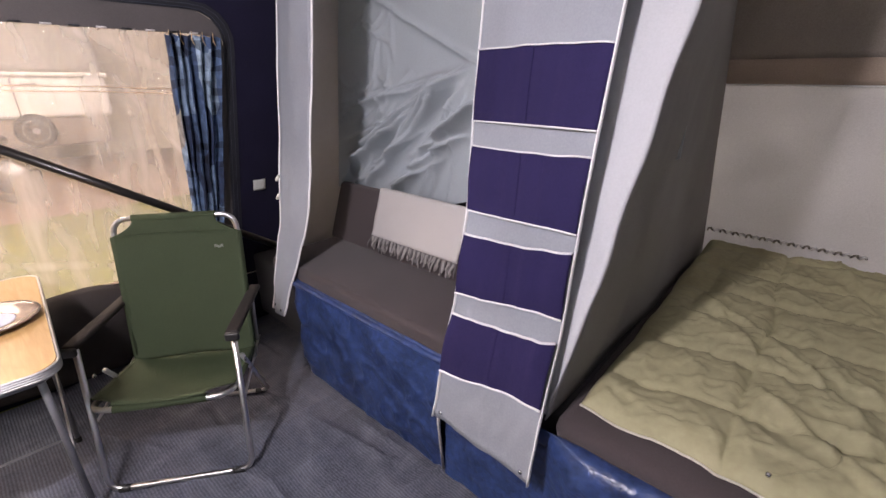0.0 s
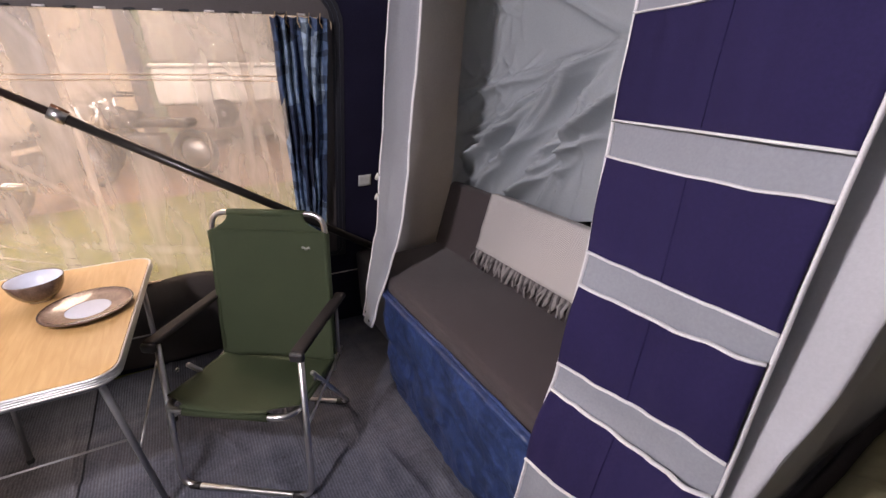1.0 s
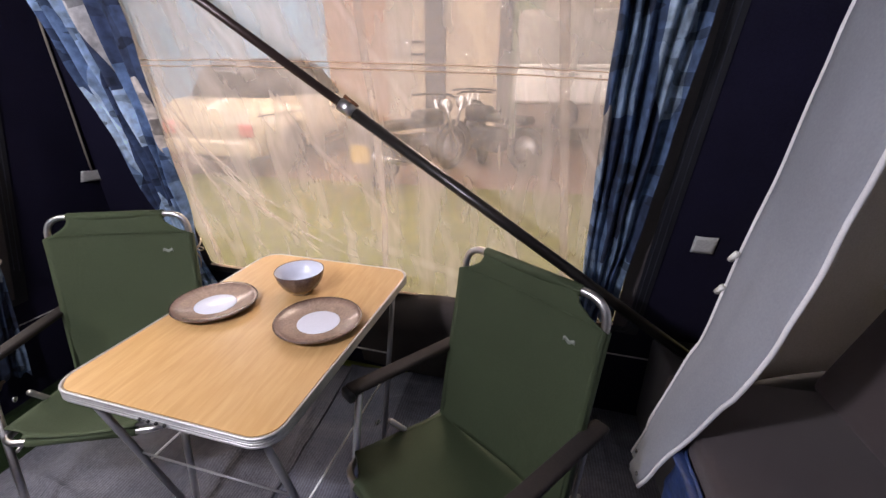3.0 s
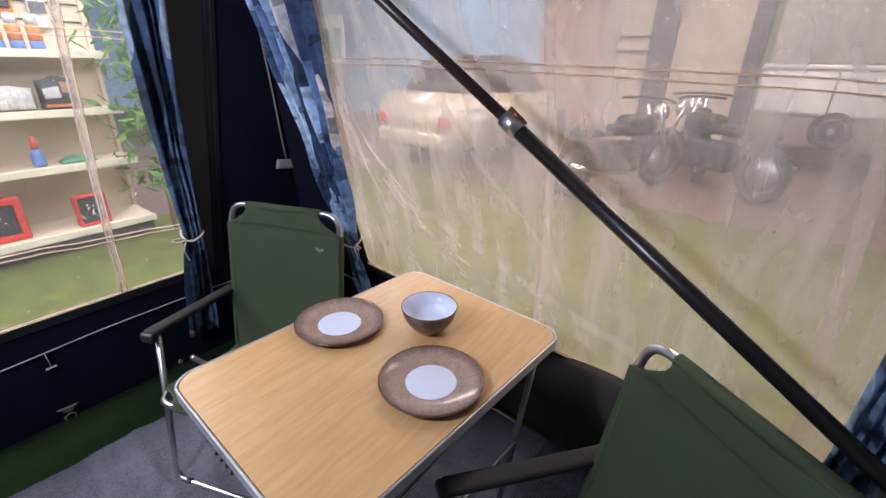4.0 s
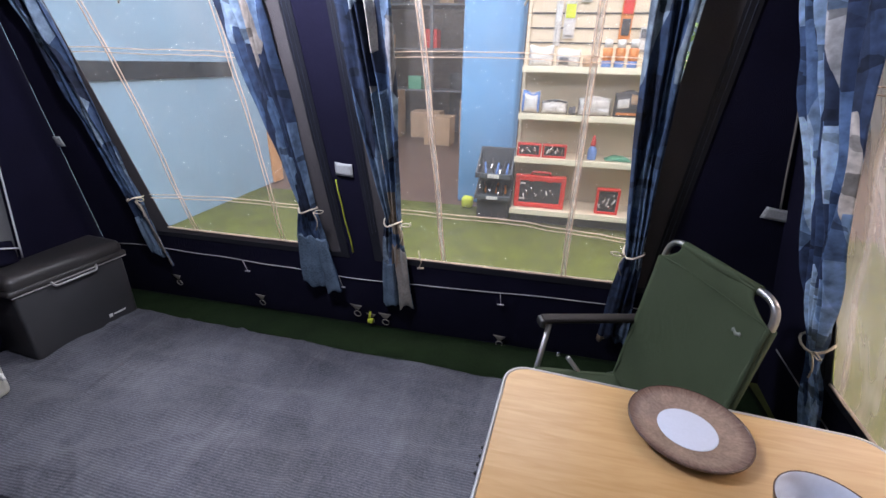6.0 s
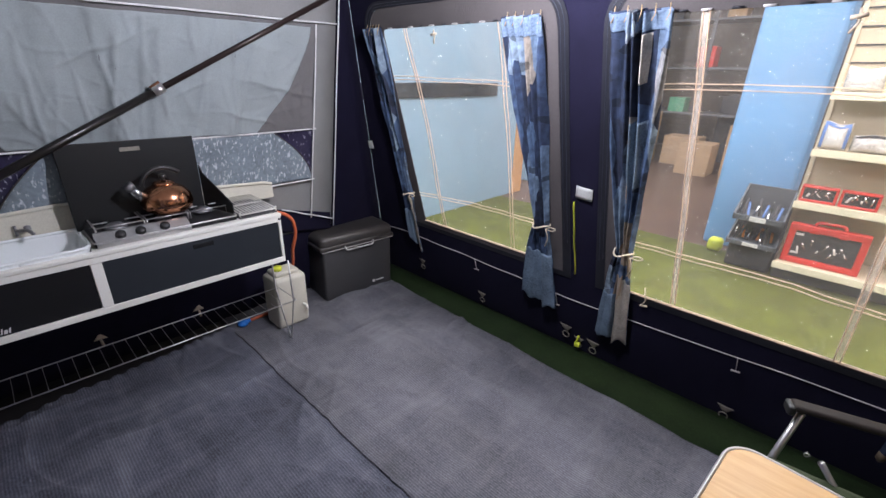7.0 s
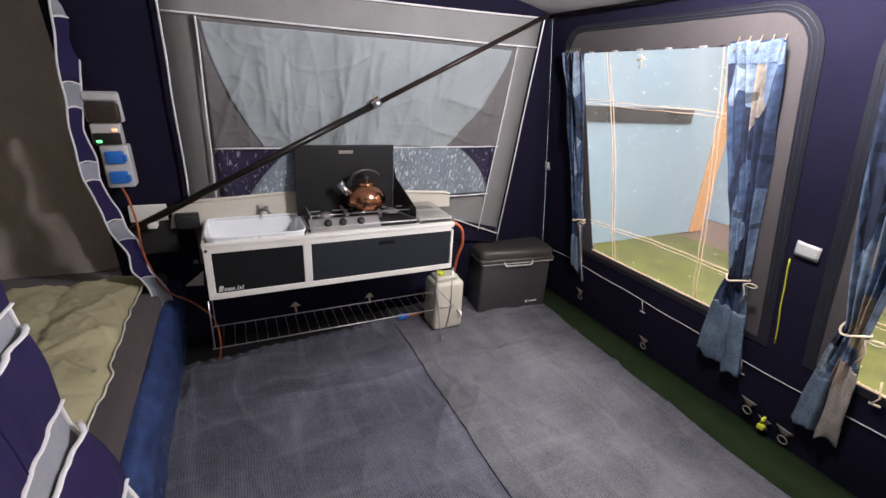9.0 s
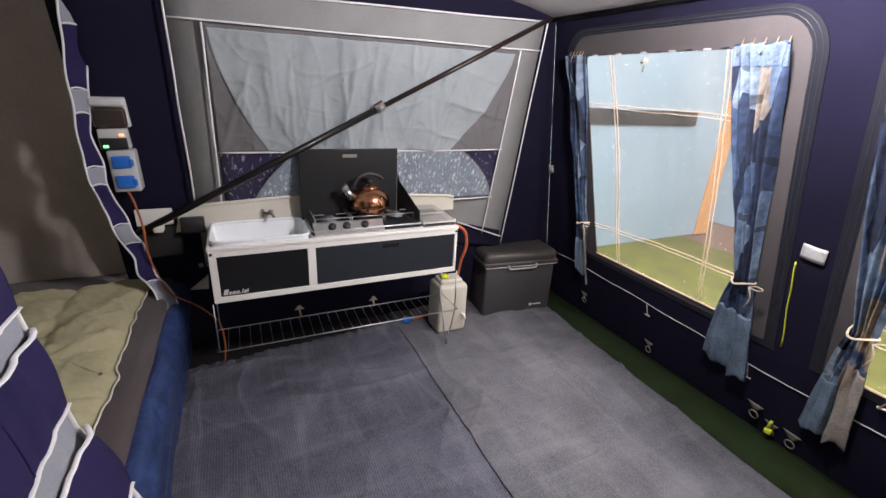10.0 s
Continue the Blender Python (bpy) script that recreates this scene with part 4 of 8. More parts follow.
def peg_loop(x, z, s=1.0):
    ring = [on_front(x + 0.018 * s * math.cos(a), z - 0.03 * s + 0.02 * s * math.sin(a), 0.012) for a in np.linspace(0, 6.283, 13)[:-1]]
    flap = cloth(lambda u, v: on_front(x + (u - 0.5) * (0.07 - 0.05 * v) * s, z + 0.03 * s - 0.035 * s * v, 0.006 + 0.004 * u), 4, 4, 0.002)
    return join(tube(ring, 0.003 * s, 6, True), flap)


for x, z in ((0.28, 0.17), (0.835, 0.10), (2.28, 0.05)):
    part("peg_loop", peg_loop(x, z), M["strap"], front, "grey webbing peg loop")
for x, z, s in ((1.46, 0.13, 1.1), (1.625, 0.09, 1.1), (1.54, 0.08, 0.9)):
    part("peg_loop", peg_loop(x, z, s), M["strap"], front)
part("buckle", join(box(1.525, 1.555, 2.49, 2.515, 0.05, 0.075, 0.004), tube([on_front(1.53, 0.07, 0.02), on_front(1.545, 0.13, 0.02)], 0.007, 6)), M["yellow"], front, "yellow strap buckle")
part("door_seam", tube(line_on(on_front, (1.515, 0.54), (1.509, 0.945), 0.004, 12, 0.004), 0.0065, 6, flat=0.4), M["yellow"], front, "acid yellow zip ribbon")


def tag(place, a, b, w, h, rot, name="canvas_tag", mat_="tag"):
    c, s = math.cos(rot), math.sin(rot)
    g = cloth(lambda u, v: place(a + (u - 0.5) * w * c - (v - 0.5) * h * s, b + (u - 0.5) * w * s + (v - 0.5) * h * c, 0.008 + 0.003 * math.sin(3 * u) - 0.002 * v), 6, 4, 0.003)
    return single(name, g, M[mat_], "small white plastic label sewn on navy canvas", "label")


tag(on_front, 1.562, 1.0, 0.080, 0.058, -0.08)
tag(on_front, 0.036, 1.033, 0.05, 0.05, 0.05)
tag(on_front, 3.262, 0.955, 0.11, 0.045, -0.12)
tag(on_side, -0.10, 0.905, 0.062, 0.055, 0.0)

# ---------------------------------------------------------------- side wall with the big window
side = thing("wall_side", (3.4, 1.0, 0), "navy canvas side wall of the awning", "tent wall")
tagged(side, kind="structure")
a0, a1, b0, b1 = ARCHB
side_sd = round_box(1.2, 1.105, 1.45, 1.125, 0.0)
part("canvas", ring_sheet(lambda y, z: max(side_sd(y, z), y - 2.555 + 0.295 * z), round_box((a0 + a1) / 2, (b0 + b1) / 2, (a1 - a0) / 2 - 0.004, (b1 - b0) / 2 - 0.004, 0.15), (a0 + a1) / 2, (b0 + b1) / 2,
     lambda a, b, o: on_side(a, b, o), 0.003, 160, [(-0.25, -0.02), (-0.25, 2.23), (2.561, -0.02), (1.897, 2.23)]), M["navy"], side, "", False)
window("window_3", on_side, ARCHB, WINB, "large milky foil window over the table", M["foil_hazy"], 0.05, 5.0,
       [((0.0, 0.79), (1.0, 0.825)), ((0.10, 0.0), (0.17, 1.0)), ((0.50, 0.0), (0.47, 1.0)), ((0.97, 0.0), (0.93, 1.0))])


def sag(u, v):
    """Slack canvas under the window that bellies inwards."""
    y = 0.30 + 0.86 * u
    top = 0.30 + 0.245 * math.sin(math.pi * min(1.0, max(0.0, u * 0.92 + 0.05))) ** 0.75
    z = 0.04 + (top - 0.04) * v
    return on_side(y, z, 0.004 + 0.085 * math.sin(math.pi * u) * math.sin(math.pi * min(1.0, 0.04 + 0.96 * v ** 2.2)) ** 0.7 + 0.008 * nz(y * 6, z * 6))


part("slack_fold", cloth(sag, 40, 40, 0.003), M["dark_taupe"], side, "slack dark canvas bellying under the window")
fold_fn = foil_sheet(on_side, WINB[0], WINB[1], WINB[2], WINB[3], 0.05, 5.0)
for k, (ub, vb, bow) in enumerate(((0.50, 0.10, 0.10), (0.58, 0.05, 0.08), (0.66, 0.12, 0.07), (0.74, 0.04, 0.05), (0.83, 0.16, 0.04), (0.40, 0.20, 0.12))):
    pts = []
    for i in range(27):
        t = i / 26
        u, v = 0.955 - 0.02 * k % 0.05 + (ub - 0.94) * t ** 1.5 + 0.010 * nz(t * 6, k), 0.86 - 0.03 * k + (vb - 0.84) * t - bow * math.sin(math.pi * t)
        pts.append(Vector(fold_fn(u, max(0.02, v))) + N_B * 0.002)
    fl_ = part("fold_line", tube(pts, lambda t: 0.0008 + 0.0045 * math.sin(math.pi * t), 6, flat=0.2), M["weld"], bpy.data.objects["window_3"], "pale crease in the foil")
    fl_.visible_shadow = False
part("hem_cord", tube(line_on(on_side, (-0.3, 0.37), (2.3, 0.36), 0.005, 30, 0.01), 0.003, 6), M["hem"], side)
part("corner_tape", tube(line_on(on_front, (2.99, 1.95), (3.255, 0.98), 0.008, 14, 0.003), 0.006, 6, flat=0.5), M["strap"], front, "pale grey tape in the corner")
part("corner_tape", tube(line_on(on_front, (0.185, 1.86), (-0.15, 0.47), 0.008, 14, 0.003), 0.004, 6, flat=0.5), M["hem"], front)

# ---------------------------------------------------------------- end wall behind the kitchen
end = thing("wall_end", (-0.2, 1.0, 0), "navy canvas end wall with grey window cover", "tent wall")
tagged(end, kind="structure")
part("canvas", cloth(lambda u, v: on_end(-0.19 + (2.74 - 0.295 * (-0.02 + 2.29 * v)) * u, -0.02 + 2.29 * v, -0.004), 24, 16, 0.003), M["navy"], end)


def quad_cloth(place, a, b, c, d, off, wr=0.004, n=24, seed=0.0, th=0.003):
    """A sheet between four corners (lower left, lower right, upper right, upper left)."""

    def fn(u, v):
        x = (a[0] * (1 - u) + b[0] * u) * (1 - v) + (d[0] * (1 - u) + c[0] * u) * v
        y = (a[1] * (1 - u) + b[1] * u) * (1 - v) + (d[1] * (1 - u) + c[1] * u) * v
        o = wr * (nz(x * 4 + seed, y * 4) + 0.6 * nz(x * 11 + seed, y * 8) + 0.3 * nz(x * 25, y * 18 + seed))
        return place(x, y, off + max(-0.8 * abs(off), o))

    return cloth(fn, n, n, th)


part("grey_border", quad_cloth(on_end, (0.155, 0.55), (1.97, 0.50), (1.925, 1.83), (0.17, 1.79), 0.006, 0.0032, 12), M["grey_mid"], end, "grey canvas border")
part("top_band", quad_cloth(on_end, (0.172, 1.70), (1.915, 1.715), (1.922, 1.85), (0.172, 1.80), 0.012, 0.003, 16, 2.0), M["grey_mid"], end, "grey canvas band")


rg2 = random.Random(11)
CREASES = []
for k in range(30):
    a_ = radians(rg2.choice((82, 90, 98, 75, 60, 120, 20, 160)) + rg2.uniform(-8, 8))
    CREASES.append((rg2.uniform(0.32, 1.75), rg2.uniform(1.20, 1.68), math.cos(a_), math.sin(a_), rg2.uniform(0.06, 0.28), rg2.uniform(0.006, 0.014), rg2.uniform(0.005, 0.014)))


def cover(u, v):
    y, z = 0.295 + 1.50 * u, 1.172 + (0.52 + 0.012 * u) * v
    fold = 0.016 * math.sin(30 * y + 5 * nz(y * 3, z * 2)) * math.sin(math.pi * min(1, u * 1.1)) * 0.5
    for k, (sy, sz, sd_) in enumerate(((9.0, 2.5, 3.0), (3.5, 9.0, 8.0), (7.0, 7.0, 13.0))):
        fold += (0.0035, 0.0025, 0.0025)[k] * max(0.0, 0.09 - abs(nz(y * sy + 0.8 * z, z * sz - y, sd_))) / 0.09
    for cy, cz, ca, sa, L, w, h in CREASES:
        py, pz = y - cy, z - cz
        if abs(py) < 0.35 and abs(pz) < 0.35:
            s_ = py * ca + pz * sa
            fold += h * math.exp(-abs(py * sa - pz * ca + 0.012 * nz(s_ * 8, cy * 9)) / w) * math.exp(-((s_ / L) ** 4))
    o = fold + 0.012 * nz(y * 5, z * 4, 4) + 0.007 * nz(y * 13, z * 8, 6) - 0.004 * abs(nz(y * 7 + z * 6, z * 9, 9))
    return on_end(y, z, 0.026 + max(-0.012, o))


part("window_cover", cloth(cover, 170, 80, 0.003), M["grey_dark"], end, "grey cotton window cover")


def light_cover(u, v):
    """The middle of the cover, painted paler for light behind it, narrowing downwards."""
    l = 0.305 + 0.20 * (1 - v) ** 1.6
    r = 1.765 - 0.30 * (1 - v) ** 1.6
    uu = (l + (r - l) * u - 0.295) / 1.50
    return Vector(cover(uu, 0.004 + 0.97 * v)) + N_A * 0.005


part("backlit_panel", cloth(light_cover, 160, 80, 0.002), M["grey_backlit"], end, "creased cover cotton, painted paler for the light behind it")
# pale flecks paint the glints of the creased foil
M["mesh_dark"] = glint_foil("dark_crumpled_foil", (0.035, 0.03, 0.07), (0.42, 0.42, 0.5), 0.60)
M["mesh_backlit"] = glint_foil("backlit_crumpled_foil", (0.24, 0.29, 0.33), (0.70, 0.74, 0.78), 0.58)
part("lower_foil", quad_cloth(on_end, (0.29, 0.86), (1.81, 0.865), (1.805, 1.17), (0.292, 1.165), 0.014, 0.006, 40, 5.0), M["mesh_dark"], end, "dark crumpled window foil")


# arched area of foil painted paler, as if light came through
def lens(u, v):
    y0, y1 = 0.40 + 0.22 * v**1.5, 1.80 - 0.24 * v**1.8
    y, z = y0 + (y1 - y0) * u, 0.868 + 0.296 * v
    return on_end(y, z, 0.022 + 0.005 * nz(y * 7, z * 7) + 0.003 * nz(y * 20, z * 15))


part("backlit_foil", cloth(lens, 60, 20, 0.002), M["mesh_backlit"], end, "crumpled window foil, painted paler for the light behind it")
part("foil_edge", tube([Vector(lens(1.0, v)) + N_A * 0.004 for v in np.linspace(0, 1, 14)], 0.003, 6), M["brown"], end)
part("foil_edge", tube([Vector(lens(0.0, v)) + N_A * 0.004 for v in np.linspace(0, 1, 14)], 0.003, 6), M["brown"], end)
P = M["piping"]
for k, (a, b) in enumerate((((0.160, 0.93), (0.172, 1.83)), ((0.172, 1.70), (1.918, 1.715)), ((0.172, 1.805), (1.922, 1.853)), ((0.272, 0.90), (0.290, 1.695)), ((1.925, 1.86), (1.972, 0.50)),
                            ((1.80, 1.71), (1.80, 0.60)), ((0.29, 1.168), (1.815, 1.172)), ((0.28, 0.862), (1.815, 0.864)), ((1.60, 0.70), (1.965, 0.56)))):
    seam("piping", on_end, a, b, end, P, 0.030, 0.0045, 18, 0.004, k * 1.3)
part("lower_hem_band", quad_cloth(on_end, (1.50, 0.55), (1.965, 0.47), (1.95, 0.60), (1.50, 0.72), 0.016, 0.002, 8), M["navy"], end)

# ---------------------------------------------------------------- roof cloth and ridge bars


def roof(u, v):
    x = -0.35 + 4.1 * u
    y = 2.02 - 3.95 * v
    k = 1.885 + 0.37 * min(1, (2.02 - y) / 2.3) if y > -0.3 else 2.255 - 0.42 * (-0.3 - y) / 1.6
    return V(x, y, k - 0.03 * math.sin(math.pi * u) + 0.012 * nz(x * 3, y * 3))


single("ceiling", cloth(roof, 40, 40, 0.004), M["roof_cloth"], "grey cotton roof of the trailer tent", "tent roof", "structure")
for name, y, z in (("front_bar", 1.985, 1.865), ("ridge_bar", 1.0, 2.0)):
    g = tube([(0.15, y, z), (2.95, y, z)], 0.014, 10)
    single(name, g, M["pole"], "dark steel roof bar of the awning frame", "tent pole")


def brace(name, a, b, mid, label):
    """A telescopic brace with its clamp."""
    a, b = V(*a), V(*b)
    c = a + (b - a) * mid
    d = (b - a).normalized()
    t = thing(name, a, label, "tent pole")
    part("lower_tube", tube([a, c], 0.0165, 12), M["pole"], t)
    part("upper_tube", tube([c - d * 0.02, b], 0.0125, 12), M["pole_brown"], t)
    part("collar", tube([c - d * 0.028, c + d * 0.018], 0.021, 12), M["alu"], t, "bright metal collar")
    k = c - d * 0.018
    part("clamp_knob", join(tube([k, k + V(0, 0, 0.0) + d.cross(V(0, 0, 1)).normalized() * 0.0 + V(0, 0, 0.026)], 0.010, 8), tube([k + V(0, 0, 0.022) - d * 0.022, k + V(0, 0, 0.026) + d * 0.022], 0.007, 8)), M["copper_knob"], t, "brown clamp lever")
    return t


brace("brace_pole", (2.916, -0.12, 0.579), (2.946, 1.93, 1.944), 0.517, "long black telescopic brace across the big window")
brace("brace_pole", (0.05, -0.08, 0.80), (0.245, 1.93, 1.862), 0.555, "black telescopic brace crossing the grey end wall")
part("top_tape", quad_cloth(on_front, (0.20, 1.865), (0.36, 1.87), (0.36, 1.93), (0.21, 1.93), 0.012, 0.003, 6), M["grey"], front)

# ---------------------------------------------------------------- curtains


def curtain(name, place, top, tie, bottom, pleats, label, seed, gather=0.5, tied=True, patches=(), cloth_=""):
    """A gathered curtain: top (a0, a1, z), tie (a, z, width), bottom (a0, a1, z)."""
    t = thing(name, place((bottom[0] + bottom[1]) / 2, bottom[2], 0.03), label, "curtain", "denim curtains")
    zt = (top[2] - tie[1]) / (top[2] - bottom[2])

    def span(v):
        if v < zt:
            k = v / zt
            k = k**1.25 if tied else k
            l, r = top[0] + (tie[0] - tie[2] / 2 - top[0]) * k, top[1] + (tie[0] + tie[2] / 2 - top[1]) * k
        else:
            k = ((v - zt) / max(1e-6, 1 - zt)) ** 0.75
            l, r = tie[0] - tie[2] / 2 + (bottom[0] - tie[0] + tie[2] / 2) * k, tie[0] + tie[2] / 2 + (bottom[1] - tie[0] - tie[2] / 2) * k
        return l, r

    def fn(u, v):
        l, r = span(v)
        ph = 2 * math.pi * pleats * (u + 0.10 * nz(u * 2.5, v * 0.8, seed)) + 2.6 * nz(u * 2.4, v * 2.6, seed) + seed
        amp = 0.010 + 0.28 * (r - l) / pleats * (1.2 if v < zt else 0.45)
        a = l + (r - l) * u + 0.006 * nz(u * 5, v * 6, seed)
        z = top[2] + (bottom[2] - top[2]) * v + (0.012 * math.sin(ph * 0.5) * v)
        fold = math.sin(ph) * (0.65 + 0.7 * nz(u * 3, v * 4, seed + 5))
        if tied and v > zt:  # the foot hangs like a flat trouser leg, parted once
            k = min(1.0, (v - zt) / (1 - zt) * 2.2)
            k = k * k * (3 - 2 * k)
            leg = 0.55 * math.sin(2 * math.pi * (1.15 * u + 0.12 * nz(u * 2, v * 3, seed)) + seed) - 1.3 * math.exp(-((u - 0.52) / 0.05) ** 2) * k
            fold = fold * (1 - 0.85 * k) + leg * k
            z += k * (0.022 * math.sin(5.0 * u + seed) - (0.025 if u > 0.52 else 0.0)) * (v - zt) / (1 - zt)
        return place(a, z, 0.034 + min(0.040, 1.35 * amp) * fold + 0.012 * nz(u * 6, v * 9, seed + 2))

    part("drape", cloth(fn, 72, 56, 0.0022), M[cloth_ or ("denim" if place is on_front else "denim_side")], t, "patchwork denim cloth in folds")
    up = place(0, 0, 0.0035) - place(0, 0, 0)
    for u0, u1, v0, v1, m_, lab in patches:
        part("sewn_patch", cloth(lambda u, v: Vector(fn(u0 + (u1 - u0) * u, v0 + (v1 - v0) * v)) + up, 36, 24, 0.0016), M[m_], t, lab)
    for k in range(5):
        l, r = top[0], top[1]
        a = l + (r - l) * (k + 0.5) / 5
        part("hook", tube([place(a, top[2] + 0.012, 0.02), place(a + 0.008, top[2] - 0.012, 0.045), place(a, top[2] - 0.03, 0.05)], 0.0018, 6), M["hook"], t)
    if tied:
        w = tie[2] / 2 + 0.006
        loop = [place(tie[0] + w * math.cos(x), tie[1] + 0.01 * math.sin(2 * x), 0.03 + 0.042 * math.sin(x)) for x in np.linspace(0, 6.283, 17)[:-1]]
        part("tie_band", tube(loop, 0.0045, 6, True), M["tie"], t, "cream tie tape")
        s = 1 if bottom[1] + bottom[0] < 2 * tie[0] else -1
        bow = [place(tie[0] + s * w, tie[1], 0.06), place(tie[0] + s * (w + 0.03), tie[1] + 0.02, 0.065), place(tie[0] + s * (w + 0.06), tie[1] + 0.012, 0.06), place(tie[0] + s * (w + 0.035), tie[1] - 0.006, 0.06), place(tie[0] + s * w, tie[1], 0.062)]
        part("bow", tube(rounded(bow, 0.02, 4), 0.0028, 6), M["tie"], t)
        part("tape_end", tube(rounded([place(tie[0] + s * w, tie[1], 0.062), place(tie[0] + s * (w + 0.012), tie[1] - 0.05, 0.062), place(tie[0] + s * w * 0.8, tie[1] - 0.10, 0.064)], 0.02, 4), 0.0028, 6), M["tie"], t)
    return t


curtain("curtain", on_front, (0.315, 0.435, 1.70), (0.345, 0.765, 0.06), (0.25, 0.36, 0.36), 4, "blue patchwork denim curtain tied back beside the kitchen", 1.0, patches=((0.55, 0.98, 0.72, 0.995, "denim_grey", "pale grey foot patch"), (0.02, 0.5, 0.80, 0.995, "denim_wash", "washed denim foot")))
curtain("curtain", on_front, (1.215, 1.405, 1.705), (1.345, 0.80, 0.075), (1.19, 1.415, 0.30), 5, "blue patchwork denim curtain tied with cream tape", 2.3, patches=((0.02, 0.98, 0.76, 0.998, "denim_wash", "pale washed denim foot"), (0.0, 1.0, 0.004, 0.05, "denim_pale", "pale waistband strip")))
curtain("curtain", on_front, (1.65, 1.87, 1.695), (1.765, 0.775, 0.07), (1.64, 1.81, 0.235), 5, "blue patchwork denim curtain with pale patches, tied back", 3.9, patches=((0.52, 0.99, 0.74, 0.998, "denim_grey", "pale grey foot patch"), (0.45, 0.72, 0.72, 0.80, "tan", "tan patch"), (0.0, 0.50, 0.80, 0.998, "denim_wash", "washed denim foot"), (0.0, 1.0, 0.004, 0.04, "denim_pale", "pale waistband strip"), (0.60, 0.72, 0.045, 0.15, "denim_grey", "pale grey patch"), (0.50, 0.80, 0.24, 0.42, "denim_wash", "washed patch"), (0.42, 0.52, 0.40, 0.46, "tan", "tan pocket label")))
curtain("curtain", on_front, (2.645, 2.78, 1.69), (2.81, 0.74, 0.07), (2.76, 2.90, 0.20), 4, "dark blue patchwork denim curtain in the corner", 5.2)
curtain("curtain", on_side, (1.70, 2.02, 1.63), (1.895, 0.66, 0.09), (1.84, 1.97, 0.30), 5, "blue patchwork denim curtain in the corner, colour brightened as lit", 6.6, cloth_="denim_lit")
curtain("curtain", on_side, (0.065, 0.262, 1.585), (0.160, 0.66, 0.12), (0.10, 0.22, 0.56), 5, "blue denim curtain hanging straight beside the big window", 8.1, tied=False)

# ---------------------------------------------------------------- trailer: shell, skirt, inner tent
trailer = thing("trailer", (1.3, -1.0, 0.12), "dark low trailer body behind the blue skirt", "trailer")
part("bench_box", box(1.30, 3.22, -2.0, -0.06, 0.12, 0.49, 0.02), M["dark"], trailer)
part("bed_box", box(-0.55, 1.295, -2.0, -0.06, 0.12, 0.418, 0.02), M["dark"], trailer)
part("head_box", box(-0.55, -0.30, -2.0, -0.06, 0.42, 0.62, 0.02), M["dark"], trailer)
for x in (0.2, 2.4):
    part("wheel", moved(lathe([(0.03, 0.0), (0.14, 0.0), (0.22, 0.01), (0.235, 0.04), (0.235, 0.12), (0.03, 0.13)], 24), Matrix.Translation((x, -1.0, 0.235)) @ Matrix.Rotation(radians(90), 4, "Y")), M["tyre"], trailer)


def skirt(x0, x1, top, seed, bulge):
    def fn(u, v):
        x, z = x0 + (x1 - x0) * u, top * v
        back = 0.10 * max(0.0, (x - 2.60) / 0.12) ** 2
        b = (bulge if bulge < 0.05 else 0.022 + (bulge - 0.022) * max(0.0, min(1.0, (1.30 - x) / 0.12))) * math.sin(math.pi * min(1, v ** 1.5 * 1.02)) ** 0.7
        w = 0.020 * nz(x * 5 + seed, z * 5) + 0.010 * max(0.0, 0.12 - abs(nz(x * 6 + z * 5, z * 7 - x * 3, seed))) / 0.12 + 0.010 * nz(x * 13, z * 9 + seed) + 0.014 * nz(x * 2.5 + z * 4, z * 2, seed) + 0.008 * (0.5 - abs(nz(x * 9 - z * 8, z * 9 + seed)))
        return V(x, 0.0 + b + w * math.sin(math.pi * (0.15 + 0.8 * v)) - back + 0.012 * v, z)

    return cloth(fn, 130, 40, 0.003)


def bed_roll(u, v):
    """The vinyl under the bed: up from the ground, out into a stuffed roll and back to the mattress."""
    x = -0.30 + 2.0 * u
    if v < 0.6:
        k = v / 0.6
        y, z = 0.004 + 0.052 * k**1.6, 0.385 * k
    else:
        a = 2.75 * (v - 0.6) / 0.4
        y, z = 0.004 + 0.052 * math.cos(a), 0.385 + 0.085 * math.sin(a) - 0.010 * a / 2.75
    k = max(0.0, min(1.0, (1.31 - x) / 0.10))
    w = 0.012 * nz(x * 4, v * 3, 5.0) + 0.008 * nz(x * 10 + v * 6, v * 7, 2.0) + 0.007 * max(0.0, 0.12 - abs(nz(x * 5 + v * 4, v * 6 - x * 3, 8.0))) / 0.12
    return V(x, 0.006 + (y - 0.006) * k + w * (0.4 + 0.6 * k), z)


sk = thing("trailer_skirt", (1.2, 0.0, 0), "glossy blue vinyl skirt along the trailer", "trailer skirt")
part("bench_panel", skirt(1.715, 2.74, 0.545, 1.0, 0.022), M["skirt"], sk, "blue vinyl panel under the bench")
part("bed_panel", cloth(bed_roll, 140, 50, 0.003), M["skirt"], sk, "bulging blue vinyl roll under the bed")
part("top_fold", tube([V(1.70 + 0.95 * k / 20, 0.020 + 0.006 * nz(k), 0.525 + 0.006 * nz(k * 0.7, 3)) for k in range(21)], 0.018, 8, flat=0.7), M["skirt"], sk)
part("zip_strip", tube([V(1.707, 0.012, 0.03), V(1.705, 0.045, 0.28), V(1.70, 0.03, 0.54)], 0.006, 6), M["hem"], sk, "grey zip strip")
for k in range(9):
    part("seam_stitch", tube([V(0.88 + 0.022 * k, 0.068 - 0.003 * k, 0.37 - 0.02 * k), V(0.895 + 0.022 * k, 0.068 - 0.003 * k, 0.36 - 0.02 * k)], 0.0010, 5), M["grey_dark"], sk)

